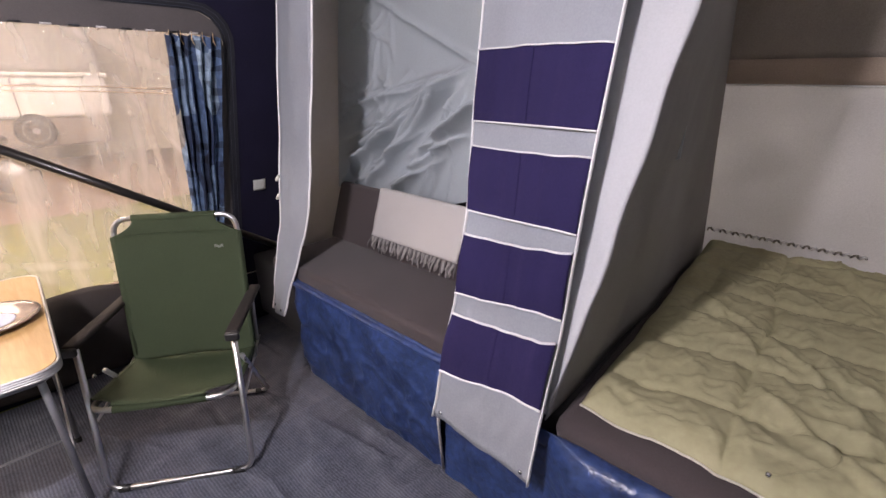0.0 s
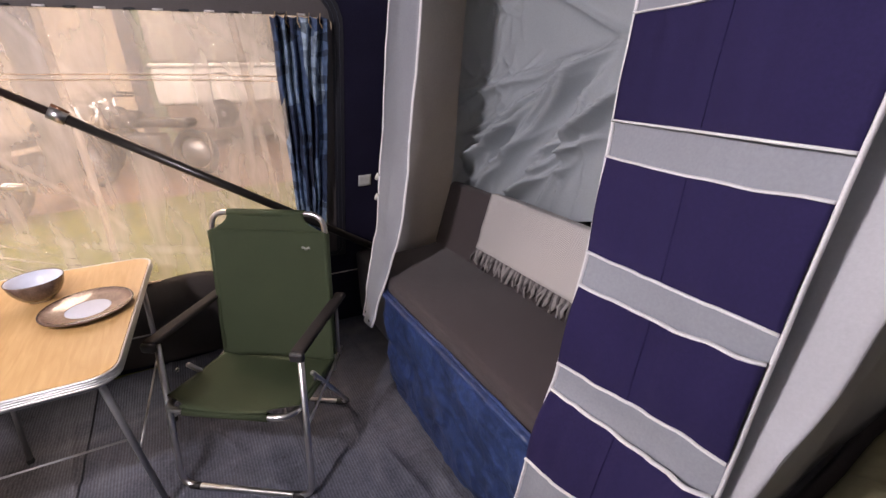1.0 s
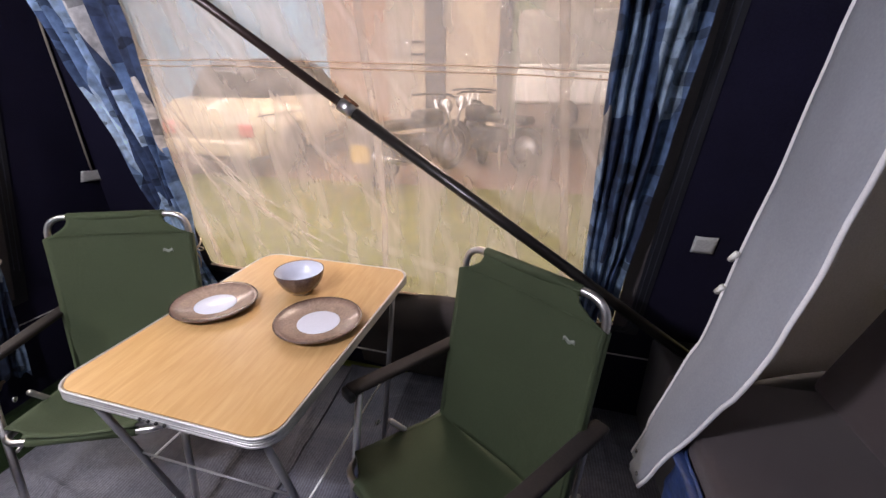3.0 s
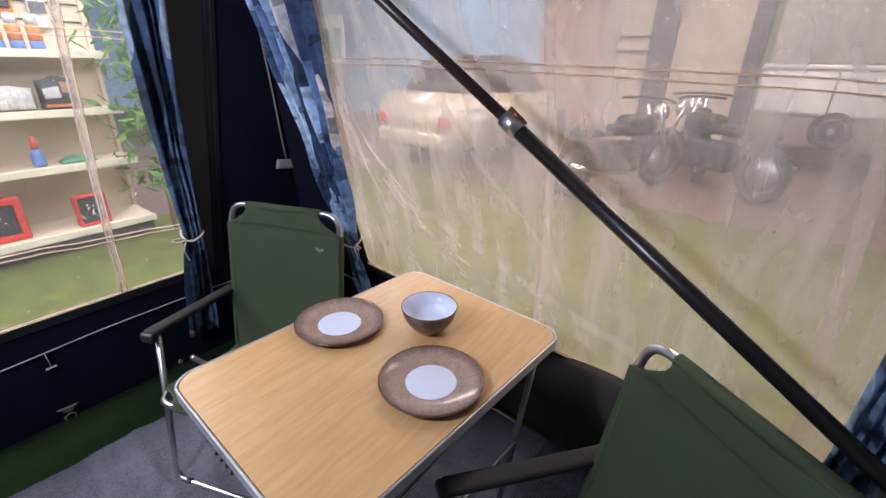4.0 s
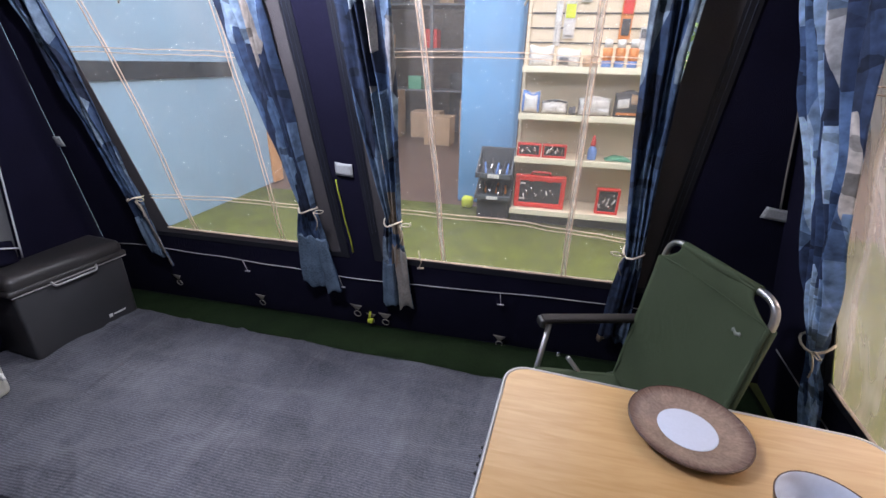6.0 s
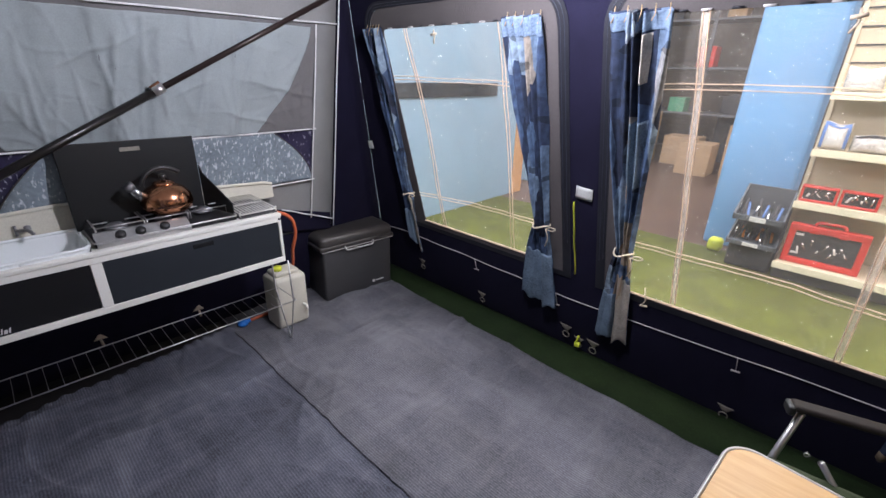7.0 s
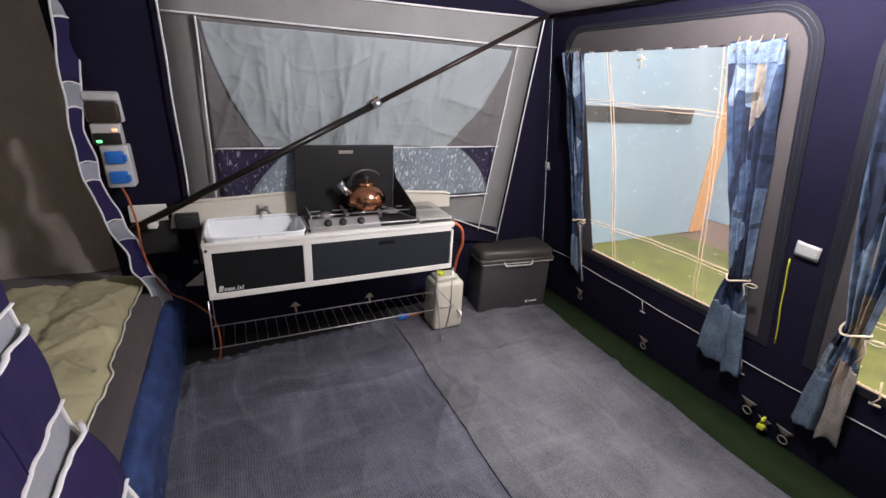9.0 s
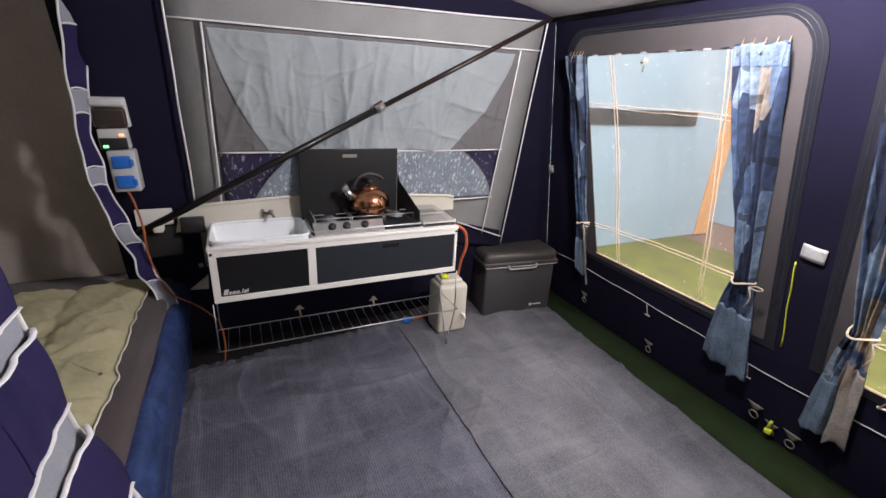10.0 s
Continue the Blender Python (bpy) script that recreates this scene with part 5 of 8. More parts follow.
# sofa bench
sofa = thing("bench_sofa", (2.1, -0.2, 0.49), "charcoal upholstered bench with a leaning backrest", "sofa")


def pad(x0, x1, y0, y1, z0, z1, m=None, bev=0.025):
    g = box(x0, x1, y0, y1, z0, z1, bev, 4)
    return moved(g, m) if m else g


part("seat_cushion", pad(1.33, 2.86, -0.40, 0.004, 0.495, 0.60), M["cushion"], sofa, "thick charcoal seat cushion")
lean = Matrix.Translation((0, -0.36, 0.59)) @ Matrix.Rotation(radians(18.3), 4, "X")
part("backrest", pad(1.33, 2.88, -0.10, 0.0, 0.0, 0.325, lean), M["cushion"], sofa, "leaning charcoal back cushion")
part("seat_piping", tube([(1.34, 0.005, 0.502), (2.84, 0.005, 0.502)], 0.004, 6), M["cushion"], sofa)

thr = thing("throw_blanket", (2.25, -0.42, 0.66), "cream and grey herringbone throw with knotted fringe", "blanket")


def throw(u, v):
    x = 1.975 + 0.56 * u + 0.008 * nz(u * 4, v * 4)
    s = -0.16 + 0.40 * v
    if s < 0:
        p = lean @ V(x, s * 0.6 - 0.002, 0.325 + 0.010)
    else:
        p = lean @ V(x, 0.008 + 0.004 * nz(u * 6, v * 6), 0.325 + 0.008 - s)
    return p


part("cloth", cloth(throw, 40, 30, 0.006), M["blanket"], thr, "herringbone weave")
for k in range(64):
    u = (k + 0.5) / 64 + 0.004 * random.uniform(-1, 1)
    p = Vector(throw(max(0.0, min(1.0, u)), 1.0))
    L = 0.045 + 0.028 * random.random()
    q = p + V(0.016 * random.uniform(-1, 1), 0.016 + 0.016 * random.random(), -L)
    knot = p * 0.72 + q * 0.28
    bend = p * 0.35 + q * 0.65 + V(0.010 * random.uniform(-1, 1), 0.005 * random.random(), 0)
    part("fringe", join(tube([p, knot, bend, q], lambda t: 0.0034 + 0.0016 * math.sin(math.pi * t), 6), lathe([(0.001, -0.006), (0.0055, -0.002), (0.0055, 0.003), (0.001, 0.006)], 6, tuple(knot))), M["fringe"] if k % 3 else M["fringe_dark"], thr)


# inner tent cloths


rng = random.Random(5)
# pulls run down from the gathered corner: start, end, bow, width, height
PULLS = []
for k, (ex, ez) in enumerate(((3.20, 1.30), (3.16, 1.17), (3.12, 1.07), (3.04, 0.99), (2.97, 0.90), (2.93, 0.83), (2.84, 0.78), (2.72, 0.78), (2.62, 0.80), (2.50, 0.78), (2.36, 0.80), (2.24, 0.78))):
    sx, sz = 2.13 + rng.uniform(0.0, 0.16 if k < 5 else 0.05), 1.50 - rng.uniform(0.0, 0.05) - (0.0 if k < 5 else 0.012 * (k - 5))
    PULLS.append((sx, sz, ex, ez, rng.uniform(-0.03, 0.07), rng.uniform(0.006, 0.012), 1.5 * (0.026, 0.040, 0.028, 0.060, 0.068, 0.036, 0.046, 0.026, 0.038, 0.022, 0.026, 0.018)[k]))
for k in range(26):
    sx, sz = rng.uniform(1.35, 2.75), rng.uniform(1.05, 1.48)
    L = rng.uniform(0.25, 0.8)
    PULLS.append((sx, sz, sx + 0.80 * L, sz - (0.62 + rng.uniform(-0.2, 0.2)) * L, rng.uniform(-0.03, 0.05), rng.uniform(0.007, 0.012), rng.uniform(0.026, 0.060)))
# short creases where the cloth is crumpled
CRUMPLE = [(2.90 + rng.uniform(-0.22, 0.22), 1.45 + rng.uniform(-0.25, 0.30), rng.uniform(20, 165), rng.uniform(0.05, 0.16), rng.uniform(0.006, 0.011), rng.uniform(0.010, 0.024)) for _ in range(30)]
CRUMPLE += [(2.35 + rng.uniform(-0.9, 0.4), 1.15 + rng.uniform(-0.3, 0.35), rng.uniform(110, 160), rng.uniform(0.06, 0.22), rng.uniform(0.006, 0.012), rng.uniform(0.010, 0.022)) for _ in range(18)]
CRUMPLE = [(x, z, math.cos(radians(a)), math.sin(radians(a)), L, w, h) for x, z, a, L, w, h in CRUMPLE]


def sofa_back(u, v):
    x = 1.25 + 2.0 * u
    zb_ = 0.80 + 0.35 * max(0.0, 2.35 - x)
    z = zb_ + (2.25 - zb_) * v
    y = -0.52 - 0.12 * z
    o = 0.022 * nz(x * 2.2, z * 2.2) + 0.006 * nz(x * 6, z * 6)
    edge = z - 1.5 - 0.45 * (x - 2.15)
    if edge < 0.02:
        for k, (sx, sz, ex, ez, bow, w, h) in enumerate(PULLS):
            lx, lz = ex - sx, ez - sz
            L = math.hypot(lx, lz)
            s_ = ((x - sx) * lx + (z - sz) * lz) / (L * L)
            if not 0 < s_ < 1:
                continue
            d = ((x - sx) * lz - (z - sz) * lx) / L - bow * 4 * s_ * (1 - s_) + 0.010 * nz(s_ * 5, k * 2.7)
            if abs(d) > 0.10:
                continue
            run = min(1.0, s_ / 0.15) * min(1.0, (1 - s_) / 0.25)
            o += h * run * (math.exp(-abs(d) / w) if d < 0 else math.exp(-d / (w * 2.6)))
        for cx, cz, ca, sa, L, w, h in CRUMPLE:
            px, pz = x - cx, z - cz
            if abs(px) > 0.3 or abs(pz) > 0.3:
                continue
            d, s_ = px * sa - pz * ca, px * ca + pz * sa
            o += h * math.exp(-abs(d + 0.012 * nz(s_ * 9, cx * 7)) / w) * math.exp(-((s_ / L) ** 4))
    o *= max(0.0, min(1.0, (3.14 - x) / 0.10))
    o += 0.035 * math.exp(-abs(edge + 0.015 * nz(x * 6, 4.0)) / 0.014)
    if edge > 0:
        o += 0.25 * edge
    return V(x, y + o, z)


single("inner_tent_wall", cloth(sofa_back, 260, 220, 0.003), M["sofa_back"], "creased blue-grey cotton wall behind the bench", "tent wall", "structure")


# dark sheet added where the gap behind the bench lies in shade
single("gap_shade", cloth(lambda u, v: V(1.32 + 1.85 * u, -0.84 + 0.01 * nz(u * 6, v * 6), 0.49 + 1.0 * v), 20, 10, 0.003), M["dark"], "dark sheet added for the shade in the gap behind the bench", "tent lining", "structure")


def sofa_end(u, v):
    y, z = -0.11 - 0.87 * u, 0.5 + 1.75 * v
    return V(2.933 + 0.322 * u + 0.012 * nz(y * 4, z * 3), y - 0.10 * (z - 0.5) * (1 - u), z)


single("inner_tent_side", cloth(sofa_end, 24, 24, 0.003), M["bay_side"], "dark grey cotton side of the bench bay", "tent wall", "structure")


def flap_edge(z):
    """Front edge of the divider, drawn back behind the organiser."""
    x = 1.290 - 0.108 * max(0.0, z - 0.665) / 0.92 + 0.10 * max(0.0, 0.80 - z) - 0.0035 * math.sin(z * 21)
    return x, 0.073 - 0.135 * z - 0.42 * (1.318 - x)


def divider(u, v):
    z = 0.50 + 1.60 * v
    x0, y0 = flap_edge(z)
    y = y0 + (-1.75 - y0) * u
    x1 = 1.285 + 0.083 * (z - 0.6)
    return V(x0 + (x1 - x0) * u + (0.012 * nz(y * 4, z * 2) + 0.007 * math.sin(y * 9) + 0.006 * nz(y * 11, z * 5)) * min(1, u * 4) * (1 - 0.8 * u), y, z)


dv = thing("inner_tent_divider", (1.27, -0.9, 0.55), "pale grey cotton divider hanging between bed and bench", "tent curtain")
part("cloth", cloth(divider, 50, 30, 0.003), M["divider"], dv)


def flap(u, v):
    z = 0.52 + 1.53 * v
    x1, y1 = flap_edge(z)
    w = 0.028 + 0.070 * max(0.0, min(1.0, (z - 0.72) / 0.75)) ** 0.9
    return V(x1 + (w + 0.075) * (1 - u), y1 + 0.30 * w * (1 - u) - 0.034 * (1 - u) + 0.010 * nz(z * 4, u * 2) * u * (1 - u) * 4 + 0.004 * nz(z * 11, u * 5), z)


part("front_flap", cloth(flap, 14, 36, 0.004), M["flap_lit"], dv, "bunched edge of the divider, painted paler as lit")
single("bed_back_wall", cloth(lambda u, v: V(-0.5 + 1.95 * u, -1.76 + 0.012 * nz(u * 9, v * 7) + 0.006 * nz(u * 25, v * 15), 0.45 + 1.6 * v), 60, 40, 0.003), M["inner"],
       "pale grey cotton back wall of the sleeping bay", "tent wall", "structure")
bw = thing("wall_band", (0.5, -1.74, 1.45), "taupe band sewn across the sleeping bay wall", "tent band")
part("upper_cloth", cloth(lambda u, v: V(-0.5 + 1.95 * u, -1.744 + 0.008 * nz(u * 7, v * 4) + 0.03 * v * v, 1.515 + 0.53 * v), 40, 12, 0.003), M["bay_end"], bw, "dark grey cotton above the band")
part("band", cloth(lambda u, v: V(-0.5 + 1.95 * u, -1.734 + 0.006 * nz(u * 9, 3), 1.41 + 0.11 * v), 30, 4, 0.003), M["band_tan"], bw, "taupe sewn band")
part("band_piping", tube([V(-0.5 + 1.95 * k / 20, -1.730, 1.405 + 0.004 * nz(k)) for k in range(21)], 0.004, 6), M["piping"], bw)
single("bed_end_wall", cloth(lambda u, v: V(-0.22 + 0.10 * v + 0.020 * nz(u * 5, v * 3) + 0.012 * nz(u * 14, v * 6), -0.12 - 0.05 * v - 1.66 * u, 0.45 + 1.75 * v), 80, 50, 0.003), M["bay_end"],
       "dark grey cotton end of the sleeping bay", "tent wall", "structure")
lace = thing("valance_loops", (0.5, -1.70, 0.6), "row of dark elastic loops along the bed back", "elastic loops")
for k in range(22):
    x = 0.62 + 0.03 * k
    part("loop", tube(rounded([V(x, -1.735, 0.655), V(x + 0.006, -1.70, 0.675), V(x + 0.016, -1.70, 0.672), V(x + 0.022, -1.735, 0.65)], 0.01, 3), 0.005, 6), M["strap"] if k % 2 else M["piping"], lace)

# bed
bed = thing("mattress", (0.5, -0.85, 0.49), "charcoal foam mattress of the trailer bed", "mattress")
part("foam", pad(-0.29, 1.305, -1.72, -0.006, 0.42, 0.512, None, 0.04), M["cushion"], bed)
part("edge_seam", tube([V(-0.26 + 1.5 * k / 20, -0.008 + 0.002 * nz(k), 0.470 + 0.002 * nz(k, 3)) for k in range(21)], 0.003, 6), M["cushion"], bed, "sewn edge seam")


qr = random.Random(21)
# long soft creases, most of them across the bed at a slant: centre, direction, half length, width, height
QUILT = []
for k in range(46):
    a_ = radians(qr.choice((135, 140, 128, 150, 118, 160, 100)) + qr.uniform(-9, 9))
    QUILT.append((qr.uniform(-0.05, 1.2), qr.uniform(-1.6, -0.12), math.cos(a_), math.sin(a_), qr.uniform(0.10, 0.42), qr.uniform(0.008, 0.020), qr.uniform(0.008, 0.022) * qr.choice((1, 1, -0.7))))


def quilt(u, v):
    x = 0.01 + 1.25 * u + 0.02 * nz(v * 5, 2.0) * (1 if 0.02 < u < 0.98 else 0.6)
    y = -1.70 + (1.612 + 0.030 * nz(u * 5, 3.0) + 0.014 * nz(u * 15, 5.0)) * v
    # stitched lines along the bed, one across; the filling swells between them and puckers beside them
    near, g = 1.0, 0.0
    for k, c in enumerate((0.087, 0.242, 0.397, 0.552, 0.707, 0.862)):
        d = abs(v - c - 0.012 * nz(u * 2.5, k * 2.0) - 0.06 * (u - 0.7) * max(0.0, v - 0.6) / 0.3) * 1.6
        near = min(near, d)
    d = abs(u - 0.71 - 0.02 * nz(v * 3, 4.0)) * 1.4
    near = min(near, d * 1.6)
    swell = 1 - math.exp(-near / 0.036)
    pucker = 0.007 * nz(x * 20, y * 6, 2.0) * math.exp(-near / 0.06)
    e = min(u * 1.4, (1 - u) * 1.4, v * 1.6, (1 - v) * 1.6)
    edge = 0.30 + 0.70 * (1 - math.exp(-e / 0.025))
    wr = 0.010 * nz(x * 4, y * 4) + 0.004 * nz(x * 9 + y * 4, y * 10)
    for k, (sx, sy, sd_) in enumerate(((7.0, 2.2, 3.0), (3.0, 6.5, 8.0), (10.0, 5.0, 13.0), (6.0, 11.0, 21.0), (13.0, 7.0, 34.0))):
        wr += 0.0045 * max(0.0, 0.09 - abs(nz(x * sx + 0.6 * y, y * sy - x, sd_))) / 0.09
    for cx, cy, ca, sa, L, w, h in QUILT:
        px, py = x - cx, y - cy
        s_ = px * ca + py * sa
        if abs(s_) < 1.5 * L:
            d = px * sa - py * ca + 0.035 * math.sin(s_ * 5 + cx * 9) + 0.012 * nz(s_ * 9, cx * 7)
            if abs(d) < 0.12:
                wr += h * math.exp(-((s_ / L) ** 4)) * (math.exp(-abs(d) / w) if d < 0 else math.exp(-d / (2.8 * w)))
    rise = 0.075 * (1 - v) ** 1.3
    return V(x, y, 0.508 + edge * (0.034 + 0.024 * swell + pucker + wr + rise))


duv = thing("duvet", (0.5, -0.85, 0.56), "rumpled olive green quilted duvet on the bed", "duvet")
part("cover", cloth(quilt, 170, 190, 0.006), M["duvet"], duv)
part("tie_cord", tube([Vector(quilt(0.535 + 0.105 * t * t, 0.885 + 0.090 * t)) + V(0, 0, 0.004) for t in np.linspace(0, 1, 14)], 0.0014, 6), M["duvet"], duv, "thin olive tie cord with a toggle")
part("cord_toggle", lathe([(0.001, 0.0), (0.006, 0.002), (0.006, 0.009), (0.001, 0.011)], 10, tuple(Vector(quilt(0.642, 0.978)) + V(0, 0, 0.002))), M["steel"], duv)
part("edge_lining", tube([Vector(quilt(k / 50, 1.0)) + V(0, 0.007, 0.010 + 0.003 * nz(k)) for k in range(51)], 0.0035, 6), M["duvet_edge"], duv, "pale lining along the edge")


# ---------------------------------------------------------------- pocket organiser, jamb strips


def strip_sheet(xl, xr, z0, z1, off, amp, seed, nu=16, nv=40):
    def fn(u, v):
        z = z0 + (z1 - z0) * v
        l, r = xl(z), xr(z)
        x = l + (r - l) * u
        o = off + 0.045 * max(0.0, (0.75 - z) / 0.4) ** 0.7 * (1 if z < 0.75 else 0) + amp * (nz(z * 3 + seed, u * 1.5) + 0.5 * math.sin(u * 5 + seed)) + 0.35 * amp * nz(z * 9, u * 5, seed) + 0.30 * amp * nz(z * 2.2, u * 16, seed + 4) + 0.55 * amp * nz(z * 13, u * 7 + z * 6, seed + 9) * max(0.0, min(1.0, (0.60 - z) / 0.12))
        return on_open(x, z, o)

    return fn


org = thing("pocket_organiser", on_open(1.5, 0.33, 0), "hanging pocket organiser of grey and indigo cotton, white piping", "wall organiser")
XL, XR = (lambda z: 1.318 - 0.012 * (z - 0.9) ** 2), (lambda z: 1.680 + 0.03 * (z - 0.95) ** 2)
zb = lambda u: 0.315 + 0.025 * u + 0.006 * math.sin(u * 9.0)


def org_fn(off, amp=0.010):
    base = strip_sheet(XL, XR, 0.0, 1.0, off, amp, 2.0)

    def fn(u, v, z0=None, z1=None):
        z = v
        back = max(0.0, min(1.0, (z - 1.05) / 0.25)) * u**1.5
        return base(u, z) + V(0.090, -0.110, -0.018) * back

    return fn


BASE = org_fn(0.0)
part("backing", cloth(lambda u, v: BASE(u, zb(u) + (2.0 - zb(u)) * v), 40, 90, 0.003), M["grey"], org, "grey cotton backing")
POCKETS = ((1.311, 1.318, 1.503, 1.525), (1.060, 1.055, 1.250, 1.243), (0.825, 0.790, 1.012, 0.982), (0.562, 0.524, 0.760, 0.720))
for k, (b0, b1, t0, t1) in enumerate(POCKETS):
    sag = (0.0, 0.004, 0.008, 0.012)[k]

    def pocket(u, v, b0=b0, b1=b1, t0=t0, t1=t1, sag=sag, k=k):
        zt = t0 + (t1 - t0) * u - sag * math.sin(math.pi * u) + 0.003 * nz(u * 6, k)
        zl = b0 + (b1 - b0) * u + 0.5 * sag * math.sin(2 * math.pi * u)
        z = zl + (zt - zl) * v
        lift = (0.005 + 0.012 * k / 3) * math.sin(math.pi * min(1, 0.15 + 0.85 * v)) * (0.5 + 0.5 * math.sin(math.pi * u * 2 + 0.4 * k))
        gape = (0.0, 0.0, 0.008, 0.020)[k] * math.exp(-((u - 0.12) / 0.16) ** 2) * v**2 * (1 + 0.5 * math.sin(u * 22))
        return Vector(BASE(u * 0.985 + 0.0075, z)) + N_T * (0.004 + gape + max(0.0, lift) + 0.014 * (0.5 + 0.5 * nz(u * 7 + k, z * 2.2, 3.0 + k)) * math.sin(math.pi * min(1.0, 0.1 + u * 0.85)))

    pk = part("pocket", cloth(pocket, 40, 24, 0.003), M["purple"], org, "indigo cotton pocket")
    part("pocket_piping", tube([Vector(pocket(u, 1.0)) + N_T * 0.003 for u in np.linspace(0, 1, 22)], 0.0058, 8, flat=0.45), P, pk, "white piping")
    part("pocket_piping", tube([Vector(pocket(u, 0.0)) + N_T * 0.003 for u in np.linspace(0, 1, 22)], 0.0058, 8, flat=0.45), P, pk)
    part("pocket_pleat", tube([Vector(pocket(0.52, v)) + N_T * 0.001 for v in np.linspace(0.03, 0.97, 12)], 0.004, 6, flat=0.25), M["purple"], pk)
for u in (0.0, 1.0):
    part("edge_piping", tube([Vector(BASE(u, z)) + N_T * 0.002 for z in np.linspace(zb(u), 1.99, 50)], 0.0075, 8, flat=0.5), P, org, "white edge piping")
for u in (0.08, 0.93):
    p = BASE(u, zb(u) + 0.022)
    part("press_stud", moved(lathe([(0.001, 0.0), (0.007, 0.001), (0.006, 0.004), (0.001, 0.005)], 12), Matrix.Translation(p) @ N_T.to_track_quat("Z", "Y").to_matrix().to_4x4()), M["steel"], org, "small metal press stud")

jamb = thing("jamb_strip", on_open(2.7, 0.35, 0), "narrow grey cotton jamb strip with white edges", "tent strip")
JL, JR = (lambda z: 2.665 - 0.130 * min(1, max(0, (z - 0.36) / 0.55)) - 0.004 * z), (lambda z: 2.792 - 0.015 * math.sin(z * 2.2) + 0.018 * max(0, z - 1.2))
JF = strip_sheet(JL, JR, 0.0, 1.0, -0.004, 0.012, 6.0)
part("cloth", cloth(lambda u, v: JF(u, 0.352 + 1.65 * v), 10, 50, 0.003), M["grey"], jamb)
for u in (0.0, 1.0):
    part("edge_piping", tube([Vector(JF(u, z)) for z in np.linspace(0.352, 2.0, 50)], 0.0055, 6), P, jamb, "white edge piping")
for u in (0.2, 0.85):
    part("press_stud", moved(lathe([(0.001, 0.0), (0.007, 0.001), (0.006, 0.004), (0.001, 0.005)], 12), Matrix.Translation(JF(u, 0.375)) @ N_T.to_track_quat("Z", "Y").to_matrix().to_4x4()), M["steel"], jamb)

for z in (0.905, 0.99):
    p = Vector(JF(0.98, z))
    part("toggle", tube([p + V(0.0, 0.008, 0.012), p + V(0.016, 0.012, -0.012)], 0.007, 8), M["white"], jamb, "small white toggle")

# folded pocket strip at the kitchen end of the bed


EDGE = ((0.43, -0.020, 0.055), (0.50, -0.035, 0.055), (0.64, -0.080, 0.045), (0.712, -0.093, 0.045), (0.80, -0.125, 0.055), (0.858, -0.136, 0.050), (0.95, -0.160, 0.040), (1.06, -0.180, 0.040), (1.135, -0.188, 0.050), (1.25, -0.186, 0.03), (1.341, -0.180, 0.036), (1.43, -0.178, 0.050), (1.53, -0.172, 0.055), (1.64, -0.158, 0.06), (2.05, -0.12, 0.062))


def far_strip(u, z):
    for (z0, y0, w0), (z1, y1, w1) in zip(EDGE, EDGE[1:]):
        if z <= z1 or z1 > 2.04:
            break
    t = max(0.0, min(1.0, (z - z0) / (z1 - z0)))
    y, w = y0 + (y1 - y0) * t, w0 + (w1 - w0) * t
    low = max(0.0, min(1.0, (1.15 - z) / 0.5))
    return V(0.17 - 0.05 * u + (0.010 + 0.012 * low) * math.sin(z * 31 + u), y + w * u + 0.012 * low * nz(z * 16, u * 2), z)


fs_ = thing("jamb_strip", (0.17, -0.04, 0.43), "crumpled indigo and grey pocket strip beside the bed", "tent strip")
BANDS = (0.43, 0.60, 0.785, 0.875, 1.05, 1.12, 1.33, 1.42, 1.64, 2.02)
for k, (z0, z1) in enumerate(zip(BANDS, BANDS[1:])):
    part("panel", cloth(lambda u, v: far_strip(u, z0 + (z1 - z0) * v), 6, 10, 0.003), M["grey"] if k % 2 == 0 else M["purple"], fs_)
for u in (0.0, 1.0):
    part("edge_piping", tube([Vector(far_strip(u, z)) for z in np.linspace(0.43, 2.02, 90)], 0.0042, 6), P, fs_, "white wavy piping")
for z in BANDS[1:-1]:
    part("cross_piping", tube([Vector(far_strip(u, z + 0.006 * math.sin(u * 4))) for u in np.linspace(0, 1, 6)], 0.0036, 6), P, fs_)

# ---------------------------------------------------------------- kitchen
KX, KB, KL, KR, KZ, KT = 0.362, -0.02, 0.207, 1.402, 0.541, 0.806
kit = thing("camp_kitchen", (0.2, 0.8, 0.0), "white framed camp kitchen with dark front panels", "kitchen unit")
part("carcass", join(box(KB, KX - 0.02, KL + 0.01, KR - 0.01, KZ + 0.005, KT - 0.13, 0.004), box(KB, KX - 0.02, 0.655, KR - 0.01, KT - 0.13, KT - 0.02, 0.004)), M["panel_black"], kit, "", False)
part("worktop", join(box(KB, KX + 0.004, KL - 0.004, 0.217, KT - 0.018, KT, 0.004), box(KB, KX + 0.004, 0.640, KR + 0.004, KT - 0.018, KT, 0.004), box(0.338, KX + 0.004, 0.215, 0.642, KT - 0.018, KT, 0.004), box(KB, 0.045, 0.215, 0.642, KT - 0.018, KT, 0.004)), M["white"], kit, "white lacquered worktop", False)
part("front_frame", join(box(KX - 0.02, KX, KL, KR, KT - 0.045, KT - 0.019, 0.003), box(KX - 0.02, KX, KL, KR, KZ, KZ + 0.028, 0.003), box(KX - 0.02, KX, KL, KL + 0.03, KZ + 0.028, KT - 0.045, 0.003),
          box(KX - 0.02, KX, 0.617, 0.655, KZ + 0.028, KT - 0.045, 0.003), box(KX - 0.02, KX, KR - 0.016, KR, KZ + 0.028, KT - 0.045, 0.003)), M["white"], kit, "white front frame", False)
